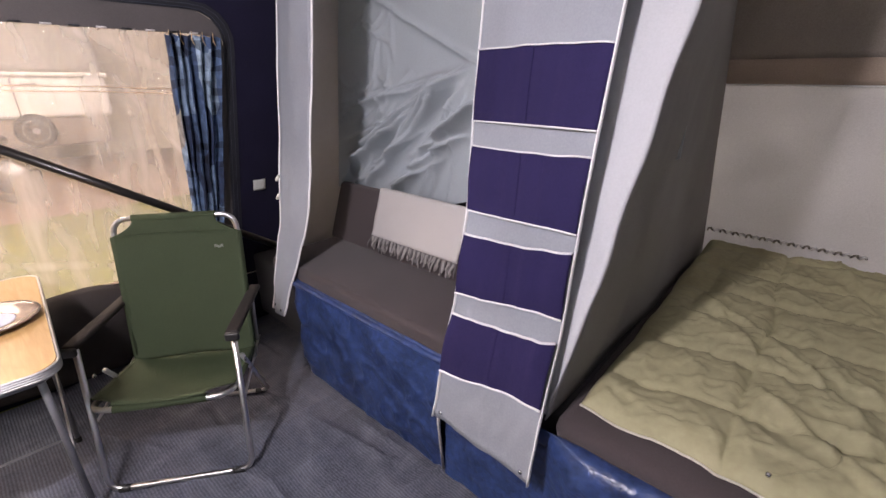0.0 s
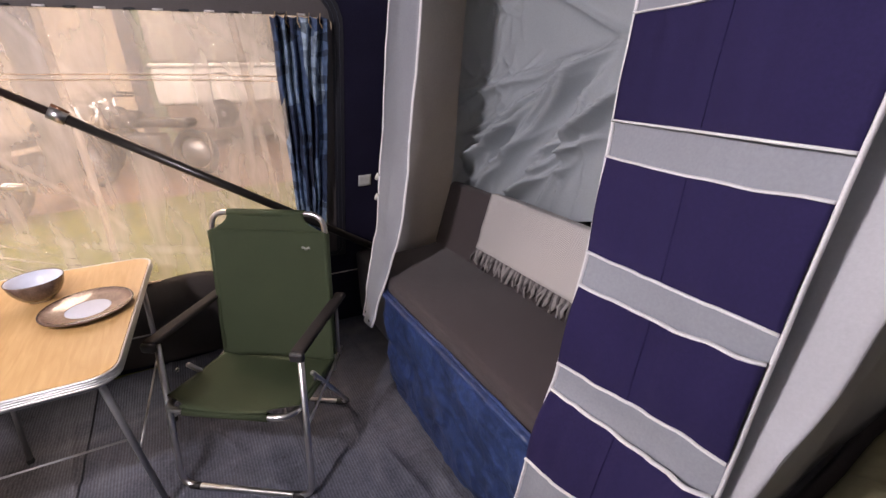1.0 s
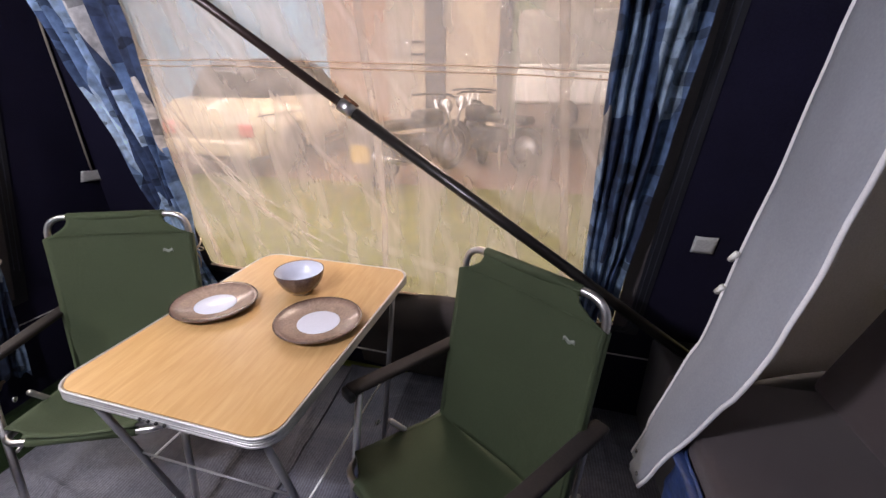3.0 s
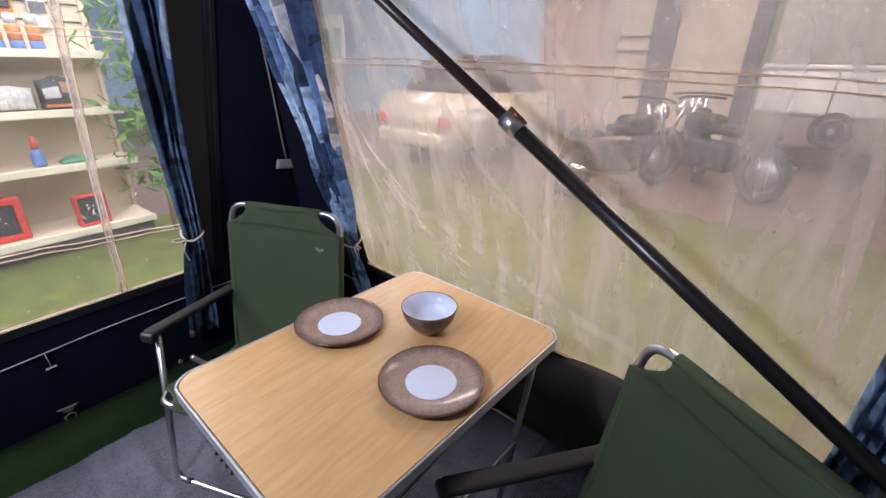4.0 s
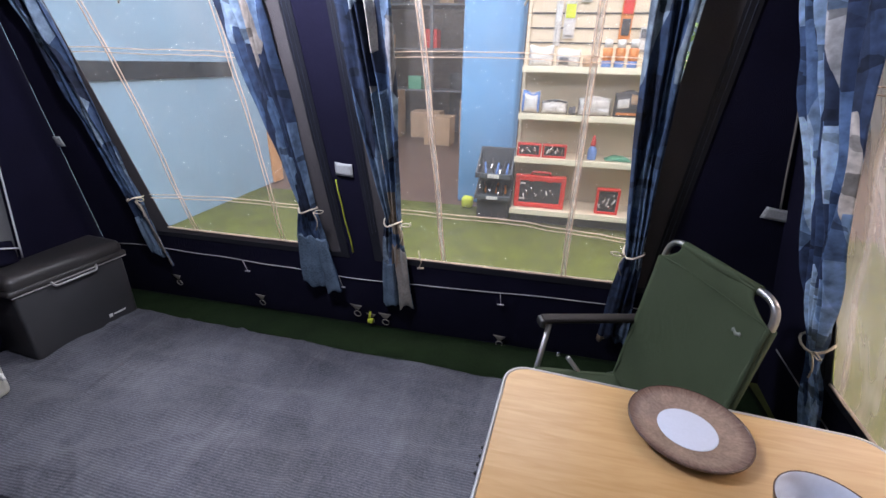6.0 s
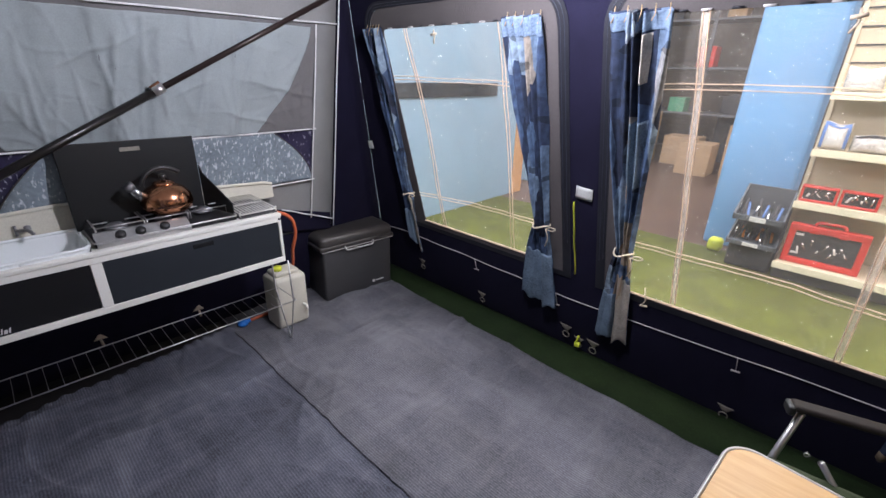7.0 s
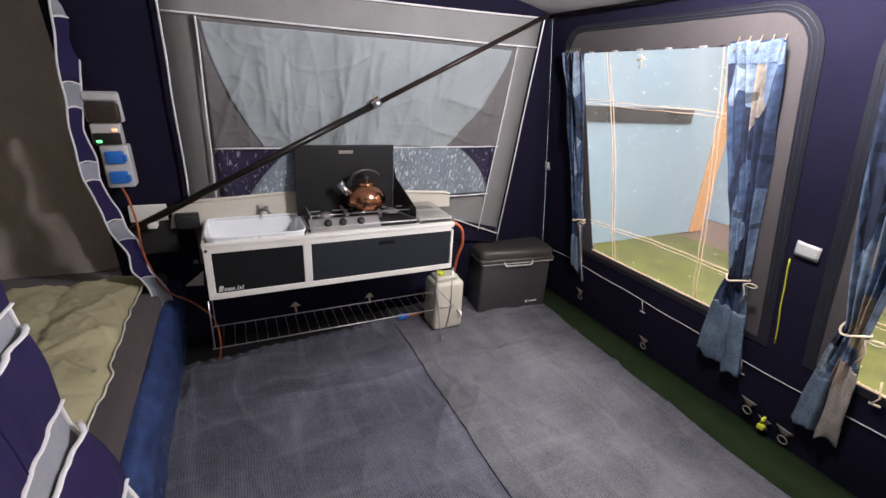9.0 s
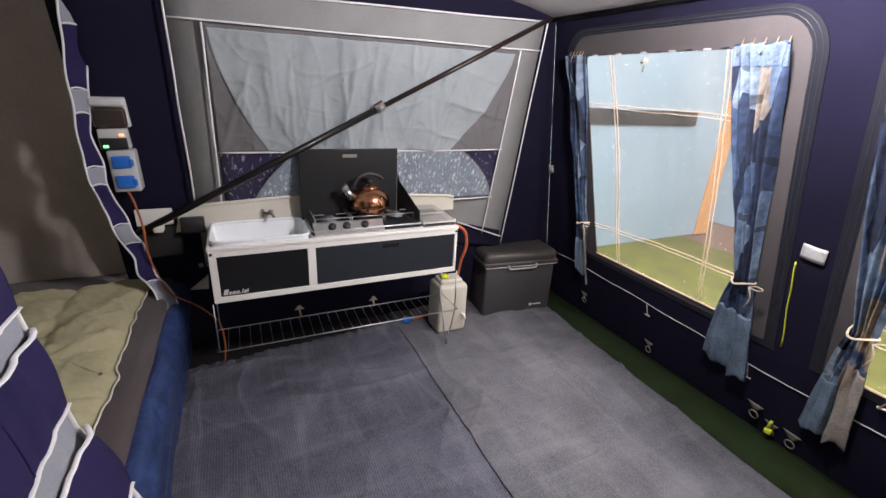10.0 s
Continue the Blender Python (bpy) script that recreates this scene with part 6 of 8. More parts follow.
part("left_panel", box(KX - 0.018, KX - 0.006, KL + 0.031, 0.616, KZ + 0.029, KT - 0.046, 0.002), M["panel_black"], kit, "black board panel", False)
dr = part("drawer_front", box(KX - 0.018, KX - 0.004, 0.656, KR - 0.017, KZ + 0.029, KT - 0.046, 0.003), M["panel"], kit, "anthracite drop front", False)
part("grip_slot", box(KX - 0.008, KX - 0.002, 0.983, 1.072, 0.722, 0.745, 0.009, 3), M["panel_black"], dr, "black oval grip")
# brand mark as plain pale bars
for k, (y0, w_, h_) in enumerate(((0.246, 0.018, 0.026), (0.268, 0.010, 0.014), (0.281, 0.016, 0.014), (0.300, 0.010, 0.014), (0.3135, 0.005, 0.004), (0.321, 0.004, 0.022), (0.329, 0.010, 0.014), (0.342, 0.005, 0.019))):
    sl = 0.25
    q_ = [V(KX - 0.0045, y0, 0.577), V(KX - 0.0045, y0 + w_, 0.577), V(KX - 0.0045, y0 + w_ + sl * h_, 0.577 + h_), V(KX - 0.0045, y0 + sl * h_, 0.577 + h_)]
    part("brand_mark", (q_ + [p + V(-0.003, 0, 0) for p in q_], [(0, 1, 2, 3), (7, 6, 5, 4)] + [(i, (i + 1) % 4, (i + 1) % 4 + 4, i + 4) for i in range(4)]), M["logo"], kit, "", False)
for y, z in ((KL + 0.012, KT - 0.03), (KR - 0.008, KT - 0.03)):
    part("frame_screw", moved(lathe([(0.001, 0), (0.007, 0.0), (0.006, 0.003), (0.001, 0.004)], 10), Matrix.Translation((KX, y, z)) @ Matrix.Rotation(radians(90), 4, "Y")), M["black"], kit)
# cream backboard with clipped ends
KK = 0.030
bd = [(0.372 + (y - 0.372) * 0.987, 1.501 - (1.501 - z) * 0.987) for y, z in [(0.060, 0.775), (0.085, 0.885), (0.13, 0.900), (0.60, 0.922), (1.10, 0.905), (1.50, 0.880), (1.545, 0.868), (1.55, 0.79)]]
bv = [V(KK, y, z) for y, z in bd] + [V(KK - 0.022, y, z) for y, z in bd]
nb = len(bd)
part("backboard", (bv, [tuple(range(nb)), tuple(range(2 * nb - 1, nb - 1, -1))] + [(k, k + nb, (k + 1) % nb + nb, (k + 1) % nb) for k in range(nb)]), M["cream"], kit, "cream moulded backboard", False)
part("board_lip", tube([V(KK, y, z) for y, z in bd[1:-1]], 0.009, 8), M["cream"], kit)
part("hinge_bracket", join(box(KK, 0.07, 0.09, 0.19, 0.785, 0.86, 0.006), box(0.068, 0.078, 0.10, 0.18, 0.795, 0.85, 0.003)), M["black"], kit, "black hinge bracket")
# sink
sy0, sy1, sx0, sx1 = 0.217, 0.640, 0.045, 0.338


def basin(u, v):
    """From the rim down one side, across the bottom and up the other."""
    a = 2 * math.pi * u
    s = 1.0 - 0.10 * min(1, v / 0.6) if v < 0.6 else 0.90 * (1 - (v - 0.6) / 0.4)
    c, d = math.cos(a), math.sin(a)
    p = 9.0
    r = (abs(c) ** p + abs(d) ** p) ** (-1 / p)
    z = KT + 0.014 - 0.115 * min(1, v / 0.6) ** 0.8
    return V((sx0 + sx1) / 2 + s * r * c * (sx1 - sx0) / 2, (sy0 + sy1) / 2 + s * r * d * (sy1 - sy0) / 2, z)


sink = part("sink", cloth(lambda u, v: basin(1 - u, v), 56, 16, 0.004), M["sink"], kit, "white enamel basin")
part("sink_rim", tube([Vector(basin(k / 56, 0)) for k in range(56)], 0.007, 8, True), M["sink"], sink)
part("upstand", join(box(0.030, 0.044, 0.215, 0.645, KT, KT + 0.018, 0.006)), M["sink"], sink)
tap = part("tap", join(tube([(0.045, 0.455, KT + 0.03), (0.045, 0.455, KT + 0.072)], 0.005, 8), tube([(0.045, 0.455, KT + 0.05), (0.08, 0.49, KT + 0.055), (0.115, 0.50, KT + 0.047)], 0.007, 8), lathe([(0.010, 0), (0.012, 0.004), (0.011, 0.016), (0.003, 0.019)], 14, (0.055, 0.49, KT + 0.05))), M["alu_dull"], kit, "small dull steel tap")
# stove
st = thing("camp_stove", (0.15, 0.93, KT), "steel camp stove with a raised black lid", "stove")
part("tray", box(0.085, 0.325, 0.652, 1.205, KT, KT + 0.024, 0.006), M["lid_black"], st, "black enamel tray", False)
part("tray_lip", tube(rounded([(0.09, 0.652, KT + 0.022), (0.327, 0.652, KT + 0.022), (0.327, 1.205, KT + 0.022), (0.09, 1.205, KT + 0.022)], 0.012, 3), 0.004, 6), M["bright_steel"], st, "bright steel lip")
fp_ = [(0.338, KT + 0.002), (0.338, KT + 0.016), (0.290, KT + 0.050), (0.272, KT + 0.050), (0.272, KT + 0.002)]
fv_ = [V(x, 0.660, z) for x, z in fp_] + [V(x, 1.000, z) for x, z in fp_]
part("front_panel", (fv_, [(4, 3, 2, 1, 0), (5, 6, 7, 8, 9)] + [(k, (k + 1) % 5, (k + 1) % 5 + 5, k + 5) for k in range(5)]), M["bright_steel"], st, "sloping steel control panel", False)
part("well", box(0.10, 0.268, 0.67, 1.00, KT + 0.0235, KT + 0.027, 0.001), M["black"], st, "", False)
for k, y in enumerate((0.745, 0.815, 0.905)):
    part("knob", moved(lathe([(0.019, 0), (0.018, 0.014), (0.014, 0.018), (0.002, 0.019)], 16), Matrix.Translation((0.314, y, KT + 0.033)) @ Matrix.Rotation(radians(35), 4, "Y")), M["black"], st, "black control knob")
for x, y, r in ((0.18, 0.755, 0.042), (0.18, 0.935, 0.034), (0.18, 1.105, 0.042)):
    part("burner", join(lathe([(r, 0), (r, 0.012), (r * 0.7, 0.016), (0.002, 0.016)], 20, (x, y, KT + 0.027)), lathe([(r * 0.62, 0.016), (r * 0.6, 0.022), (0.002, 0.024)], 18, (x, y, KT + 0.027))), M["alu_dull"], st, "gas burner")
zz = KT + 0.062
for y0, y1 in ((0.675, 0.845), (0.855, 1.015), (1.025, 1.185)):
    ym = (y0 + y1) / 2
    g = [tube(rounded([(0.035, y0, KT + 0.03), (0.035, y0, zz), (0.262, y0, zz), (0.262, y0, KT + 0.03)], 0.012, 3), 0.0035, 6), tube(rounded([(0.035, y1, KT + 0.03), (0.035, y1, zz), (0.262, y1, zz), (0.262, y1, KT + 0.03)], 0.012, 3), 0.0035, 6)]
    g += [tube([(x, y0, zz), (x, y0 + 0.055, zz)], 0.003, 6) for x in (0.10, 0.19)] + [tube([(x, y1, zz), (x, y1 - 0.055, zz)], 0.003, 6) for x in (0.10, 0.19)]
    g += [tube([(0.035, y0, zz), (0.035, y1, zz)], 0.003, 6), tube([(0.262, y0, zz), (0.262, y1, zz)], 0.003, 6)]
    part("pan_support", join(*g), M["wire"], st, "wire pan support")
lid = part("lid", box(0.100, 0.112, 0.632, 1.140, KT + 0.02, 1.182, 0.003), M["lid_black"], st, "upright black splash lid", False)
part("lid_slot", box(0.111, 0.1145, 0.848, 0.922, 1.138, 1.155, 0.002), M["strap"], lid, "pale slot in the lid", False)
wing = [V(0.112, 1.140, KT + 0.03), V(0.31, 1.195, KT + 0.028), V(0.31, 1.195, KT + 0.080), V(0.21, 1.170, KT + 0.145), V(0.13, 1.148, KT + 0.20), V(0.112, 1.142, KT + 0.25)]
part("side_wing", (wing + [p + V(0, 0.005, 0) for p in wing], [(5, 4, 3, 2, 1, 0), (6, 7, 8, 9, 10, 11)] + [(k, (k + 1) % 6, (k + 1) % 6 + 6, k + 6) for k in range(6)]), M["lid_black"], st, "black side splash wing", False)
# kettle
kx, ky, kz = 0.19, 0.965, zz + 0.004
ke = thing("kettle", (kx, ky, kz), "polished copper whistling kettle on the stove", "kettle")
KS = Matrix.Translation((kx, ky, kz)) @ Matrix.Diagonal((1.08, 1.08, 1.24, 1.0)) @ Matrix.Translation((-kx, -ky, -kz))
part("body", moved(lathe([(0.002, 0), (0.068, 0.0), (0.088, 0.012), (0.096, 0.035), (0.090, 0.062), (0.070, 0.085), (0.042, 0.098), (0.038, 0.100)], 40, (kx, ky, kz)), KS), M["copper"], ke, "round copper body")
part("lid", moved(lathe([(0.040, 0.098), (0.040, 0.104), (0.030, 0.110), (0.004, 0.113)], 28, (kx, ky, kz)), KS), M["copper"], ke, "copper lid")
part("lid_knob", moved(lathe([(0.006, 0.11), (0.006, 0.116), (0.014, 0.122), (0.013, 0.132), (0.002, 0.135)], 16, (kx, ky, kz)), KS), M["black"], ke)
part("spout", moved(tube([(kx, ky - 0.07, kz + 0.055), (kx + 0.004, ky - 0.100, kz + 0.078), (kx + 0.006, ky - 0.118, kz + 0.100)], lambda t: 0.022 - 0.008 * t, 12), KS), M["steel"], ke, "short spout with whistle")
part("spout_cap", moved(tube([(kx + 0.006, ky - 0.116, kz + 0.098), (kx + 0.007, ky - 0.126, kz + 0.112)], 0.018, 12), KS), M["alu_dull"], ke)
hd = [V(kx, ky - 0.078 * math.cos(a) * 1.0, kz + 0.085 + 0.072 * math.sin(a) ** 0.8) for a in np.linspace(0.12, 2.5, 16)]
part("handle", moved(tube(hd, 0.008, 8), KS), M["black"], ke, "black arched handle")
# dish rack
# dark sheet added to give the shaded gaps between the rack's wires
part("rack_gap_sheet", box(0.0, 0.335, 1.214, 1.400, KT, KT + 0.006, 0.002), M["cooler"], kit, "dark sheet added for the shaded gaps between the wires", False)
dk = thing("dish_rack", (0.12, 1.31, KT), "white wire dish rack on the worktop", "dish rack")
for k in range(12):
    y = 1.222 + 0.0158 * k
    part("wire", tube([(0.0, y, KT + 0.034), (0.335, y, KT + 0.022)], 0.0024, 6), M["white"], dk)
for x in (0.01, 0.17, 0.325):
    part("rail", tube([(x, 1.215, KT + 0.029 - 0.035 * x), (x, 1.402, KT + 0.029 - 0.035 * x)], 0.004, 6), M["white"], dk)
for x, y in ((0.01, 1.22), (0.01, 1.40), (0.325, 1.22), (0.325, 1.40)):
    part("foot", tube([(x, y, KT + 0.006), (x, y, KT + 0.030)], 0.004, 6), M["white"], dk)
# wire rack under the kitchen
rk = thing("wire_rack", (0.27, 0.8, 0.0), "low chromed wire rack under the kitchen", "wire rack")
RX0, RX1, RZ = 0.165, 0.372, 0.30
part("frame", tube([(RX1, 0.19, RZ), (RX1, 1.43, RZ), (RX0, 1.43, RZ), (RX0, 0.19, RZ)], 0.0029, 6, True), M["wire"], rk)
for k in range(24):
    y = 0.235 + 0.049 * k
    part("cross_wire", tube([(RX0, y, RZ - 0.004), (RX0 + 0.1, y + 0.004 * nz(k), RZ - 0.007), (RX1, y, RZ - 0.004)], 0.0010, 5), M["wire"], rk)
part("hanger", tube([(RX1 - 0.01, 0.20, KZ), (RX1, 0.20, RZ)], 0.0026, 6), M["wire"], rk, "wire hanger")
part("hanger", tube([(RX0, 0.20, KZ), (RX0, 0.20, RZ)], 0.0026, 6), M["wire"], rk)
for y in (1.412,):
    part("leg", tube(rounded([(RX1 - 0.01, y, KZ), (RX1, y, RZ), (0.29, y, 0.012), (RX0, y, RZ), (RX0, y, KZ)], 0.015, 4), 0.0045, 6), M["wire"], rk, "bent wire leg")
# pegs on the canvas behind
for y, z in ((0.614, 0.168), (1.083, 0.15)):
    flapg = cloth(lambda u, v, y=y, z=z: on_end(y + (u - 0.5) * (0.012 + 0.048 * v), z + 0.035 - 0.032 * v, 0.010), 4, 4, 0.002)
    part("peg_loop", join(flapg, tube([on_end(y, z, 0.012), on_end(y + 0.006, z - 0.04, 0.016)], 0.006, 6)), M["tie"], end, "grey webbing peg loop")

# jerry can, hose, regulator, cool box
jc = thing("jerry_can", (0.10, 1.52, 0.0), "milky white water canister with yellow cap", "canister")
part("body", join(box(0.0, 0.17, 1.405, 1.610, 0.012, 0.345, 0.028, 4), box(0.03, 0.14, 1.43, 1.58, 0.34, 0.372, 0.012, 3)), M["jerry"], jc)
part("cap", lathe([(0.026, 0), (0.026, 0.018), (0.022, 0.022), (0.002, 0.022)], 18, (0.09, 1.47, 0.372)), M["yellow"], jc, "yellow screw cap")
part("tap_spout", tube([(0.17, 1.57, 0.14), (0.20, 1.575, 0.14), (0.205, 1.575, 0.115)], 0.009, 8), M["white"], jc)
gh = thing("gas_hose", (0.1, 1.6, 0.42), "orange rubber gas hose looping from the stove", "hose")
hp = [V(0.10, 1.41, 0.74), V(0.13, 1.50, 0.74), V(0.14, 1.575, 0.69), V(0.12, 1.60, 0.58), V(0.09, 1.58, 0.48), V(0.0, 1.62, 0.36), V(-0.06, 1.60, 0.10), V(-0.06, 1.50, 0.03), V(-0.06, 1.40, 0.025), V(-0.05, 1.31, 0.03)]
part("tube", tube(rounded(hp, 0.08, 6), 0.010, 8), M["hose"], gh)
gr = thing("gas_regulator", (-0.05, 1.275, 0.0), "blue gas regulator on the floor", "regulator")
part("body", join(lathe([(0.002, 0.004), (0.03, 0.006), (0.032, 0.02), (0.02, 0.034), (0.002, 0.036)], 18, (-0.05, 1.275, 0.012)), tube([(-0.05, 1.28, 0.03), (-0.05, 1.32, 0.032)], 0.013, 8)), M["socket_blue"], gr)
wc = thing("grey_cable", (0.13, 1.55, 0.5), "thin white flex beside the stove", "cable")
part("flex", tube(rounded([V(0.2, 1.41, 0.73), V(0.22, 1.46, 0.70), V(0.21, 1.47, 0.62), V(0.17, 1.45, 0.58), V(0.10, 1.43, 0.55)], 0.04, 5), 0.004, 6), M["white"], wc)

cb = thing("cool_box", (-0.05, 2.07, 0.0), "grey pebbled plastic cool box with a dark lid", "cool box")
cm = Matrix.Translation((0.085, 2.062, 0.0)) @ Matrix.Rotation(radians(-6), 4, "Z")
part("body", moved(join(box(-0.30, 0.0, -0.265, 0.265, 0.012, 0.375, 0.018, 3)), cm), M["cooler"], cb)
part("lid", moved(join(box(-0.31, 0.014, -0.285, 0.285, 0.378, 0.412, 0.014, 3), box(-0.305, 0.010, -0.280, 0.280, 0.385, 0.476, 0.045, 6)), cm), M["cooler_lid"], cb, "glossy dark lid with rounded edge")
part("latch", moved(join(tube(rounded([(0.012, -0.11, 0.392), (0.026, -0.10, 0.366), (0.026, 0.10, 0.366), (0.012, 0.11, 0.392)], 0.012, 4), 0.006, 8)), cm), M["wire"], cb, "bright latch bar")
part("lid_strip", moved(tube([(0.013, -0.275, 0.379), (0.013, 0.275, 0.379)], 0.003, 6), cm), M["hem"], cb)
part("brand_mark", moved(join(box(-0.001, 0.002, 0.10, 0.12, 0.055, 0.075, 0.001), box(-0.001, 0.002, 0.127, 0.195, 0.06, 0.07, 0.001)), cm), M["logo"], cb)
for x in (-0.27, -0.03):
    for y in (-0.23, 0.23):
        part("foot", moved(lathe([(0.02, 0), (0.02, 0.014), (0.002, 0.014)], 12, (x, y, 0)), cm), M["black"], cb)

# power box on its hook by the bed
pm = Matrix.Translation((0.085, -0.074, 1.008)) @ Matrix.Rotation(radians(1), 4, "X")
pb = thing("power_box", (0.07, -0.085, 1.0), "grey mobile power box with two blue sockets", "power box")
part("lower_case", moved(box(-0.05, 0.03, -0.045, 0.052, 0.0, 0.175, 0.008, 3), pm), M["box_grey"], pb, "", True)
for z in (0.045, 0.128):
    fl = part("socket_flap", moved(join(box(0.028, 0.046, -0.030, 0.036, z - 0.026, z + 0.026, 0.006, 2), box(0.040, 0.050, 0.030, 0.046, z - 0.016, z + 0.012, 0.004, 2)), pm), M["socket_blue"], pb, "blue hinged socket flap")
mc = part("meter_case", moved(box(-0.05, 0.028, -0.060, 0.040, 0.178, 0.262, 0.006, 2), pm), M["box_grey"], pb)
part("meter_window", moved(box(0.026, 0.036, -0.056, 0.038, 0.180, 0.226, 0.003, 2), pm), M["black"], mc)
gl_ = bpy.data.materials.new("green_indicator")
gl_.use_nodes = True
gl_.node_tree.nodes["Principled BSDF"].inputs["Emission Color"].default_value = (0.05, 1.0, 0.2, 1)
gl_.node_tree.nodes["Principled BSDF"].inputs["Emission Strength"].default_value = 3.0
ol_ = bpy.data.materials.new("orange_indicator")
ol_.use_nodes = True
ol_.node_tree.nodes["Principled BSDF"].inputs["Emission Color"].default_value = (1.0, 0.25, 0.03, 1)
ol_.node_tree.nodes["Principled BSDF"].inputs["Emission Strength"].default_value = 2.0
part("green_lamp", moved(box(0.035, 0.039, -0.046, -0.028, 0.188, 0.198, 0.002), pm), gl_, mc, "glowing green lamp")
part("orange_lamp", moved(box(0.028, 0.033, 0.012, 0.030, 0.232, 0.243, 0.002), pm), ol_, mc, "glowing orange switch")
part("upper_case", moved(join(box(-0.06, 0.02, -0.066, 0.057, 0.266, 0.385, 0.008, 3)), pm), M["box_grey"], pb)
part("smoked_flap", moved(box(0.012, 0.040, -0.060, 0.052, 0.268, 0.344, 0.012, 4), pm), M["box_clear"], pb, "smoked clear breaker flap")
part("hood", moved(box(0.0, 0.046, -0.064, 0.056, 0.348, 0.384, 0.014, 4), pm), M["box_grey"], pb, "pale grey hood over the breakers")
part("hook", moved(tube(rounded([(-0.02, -0.06, 0.38), (-0.02, -0.065, 0.435), (-0.02, 0.04, 0.435), (-0.02, 0.045, 0.38)], 0.01, 3), 0.003, 6), pm), M["hem"], pb, "pale wire hanger")
part("hanger_cord", moved(tube([(-0.02, -0.07, 0.445), (-0.03, -0.12, 0.75), (-0.03, -0.13, 1.0)], 0.0025, 6), pm), M["strap"], pb)
oc = thing("orange_cable", (0.08, 0.1, 0.0), "orange mains cable running down to the floor", "cable")
part("lead", tube(rounded([V(0.10, -0.078, 1.01), V(0.12, -0.06, 0.97), V(0.14, -0.04, 0.864), V(0.14, -0.046, 0.719), V(0.12, 0.0, 0.512), V(0.14, 0.115, 0.442), V(0.15, 0.204, 0.336), V(0.15, 0.211, 0.198), V(0.10, 0.19, 0.06), V(0.02, 0.17, 0.02)], 0.05, 6), 0.0048, 8), M["cable"], oc)
br_ = thing("side_bracket", (0.03, -0.03, 0.85), "white steel bracket on the trailer corner", "bracket")
part("plate", join(box(0.0, 0.012, -0.09, 0.06, 0.82, 0.90, 0.01, 3), box(0.0, 0.07, -0.02, 0.02, 0.80, 0.835, 0.006, 2)), M["white"], br_)
part("arm", box(-0.05, 0.02, -0.09, 0.08, 0.66, 0.82, 0.012, 3), M["black"], br_, "black hinge arm")
part("bolt", moved(lathe([(0.001, 0.006), (0.010, 0.005), (0.012, 0.0)], 12), Matrix.Translation((0.05, 0.148, 0.612)) @ Matrix.Rotation(radians(90), 4, "Y")), M["alu_dull"], br_, "round bolt head")
gus = [V(0.05, 0.085, 0.487), V(0.05, 0.165, 0.480), V(0.05, 0.172, 0.556)]
part("gusset", (gus + [p + V(-0.01, 0, 0) for p in gus], [(0, 1, 2), (5, 4, 3), (0, 3, 4, 1), (1, 4, 5, 2), (2, 5, 3, 0)]), M["cream"], br_, "pale gusset plate", False)

# ---------------------------------------------------------------- table and crockery
tm = Matrix.Translation((2.750, 1.157, 0.0)) @ Matrix.Rotation(radians(-4.5), 4, "Z")
TW, TD, TZ = 0.409, 0.297, 0.70
tb = thing("folding_table", (2.742, 1.157, 0.0), "folding camping table with an oak laminate top", "table")


def slab(hx, hy, r, z0, z1, n=8):
    pts = []
    for cx, cy, a0 in ((hx - r, hy - r, 0), (-hx + r, hy - r, 90), (-hx + r, -hy + r, 180), (hx - r, -hy + r, 270)):
        pts += [(cx + r * math.cos(radians(a0 + 90 * k / n)), cy + r * math.sin(radians(a0 + 90 * k / n))) for k in range(n + 1)]
    m = len(pts)
    vs = [V(x, y, z1) for x, y in pts] + [V(x, y, z0) for x, y in pts]
    return vs, [tuple(range(m)), tuple(range(2 * m - 1, m - 1, -1))] + [(k, k + m, (k + 1) % m + m, (k + 1) % m) for k in range(m)], pts


vs_, fs2, rim_pts = slab(TW - 0.004, TD - 0.004, 0.058, TZ - 0.026, TZ)
part("tabletop", moved((vs_, fs2), tm), M["oak"], tb, "pale oak laminate top", False)
for z, r in ((TZ - 0.0030, 0.0042), (TZ - 0.0100, 0.0036), (TZ - 0.0170, 0.0036), (TZ - 0.0240, 0.0040)):
    part("edge_trim", moved(tube([V(x * 1.012, y * 1.016, z) for x, y in rim_pts], r, 8, True), tm), M["trim"], tb, "ribbed aluminium edge trim")
part("under_frame", moved(tube([V(x * 0.97, y * 0.96, TZ - 0.036) for x, y in rim_pts], 0.008, 6, True), tm), M["alu_dull"], tb)
for s in (-1, 1):
    for q in (-1, 1):
        part("leg", moved(tube(rounded([(s * (TW - 0.035), q * (TD - 0.05), TZ - 0.03), (s * (TW - 0.20), q * (TD - 0.055), 0.012)], 0.01, 2), 0.0095, 10), tm), M["alu_dull"], tb, "grey tubular leg")
        part("leg_cap", moved(tube([(s * (TW - 0.198), q * (TD - 0.055), 0.0), (s * (TW - 0.196), q * (TD - 0.055), 0.035)], 0.0125, 10), tm), M["black"], tb)
    part("cross_bar", moved(tube([(s * (TW - 0.105), -(TD - 0.05), 0.40), (s * (TW - 0.105), TD - 0.05, 0.40)], 0.0032, 8), tm), M["alu_dull"], tb)
for q in (-1, 1):
    part("stay", moved(tube([(-(TW - 0.12), q * (TD - 0.045), 0.345), (TW - 0.12, q * (TD - 0.045), 0.345)], 0.0035, 6), tm), M["wire"], tb, "thin wire stay")
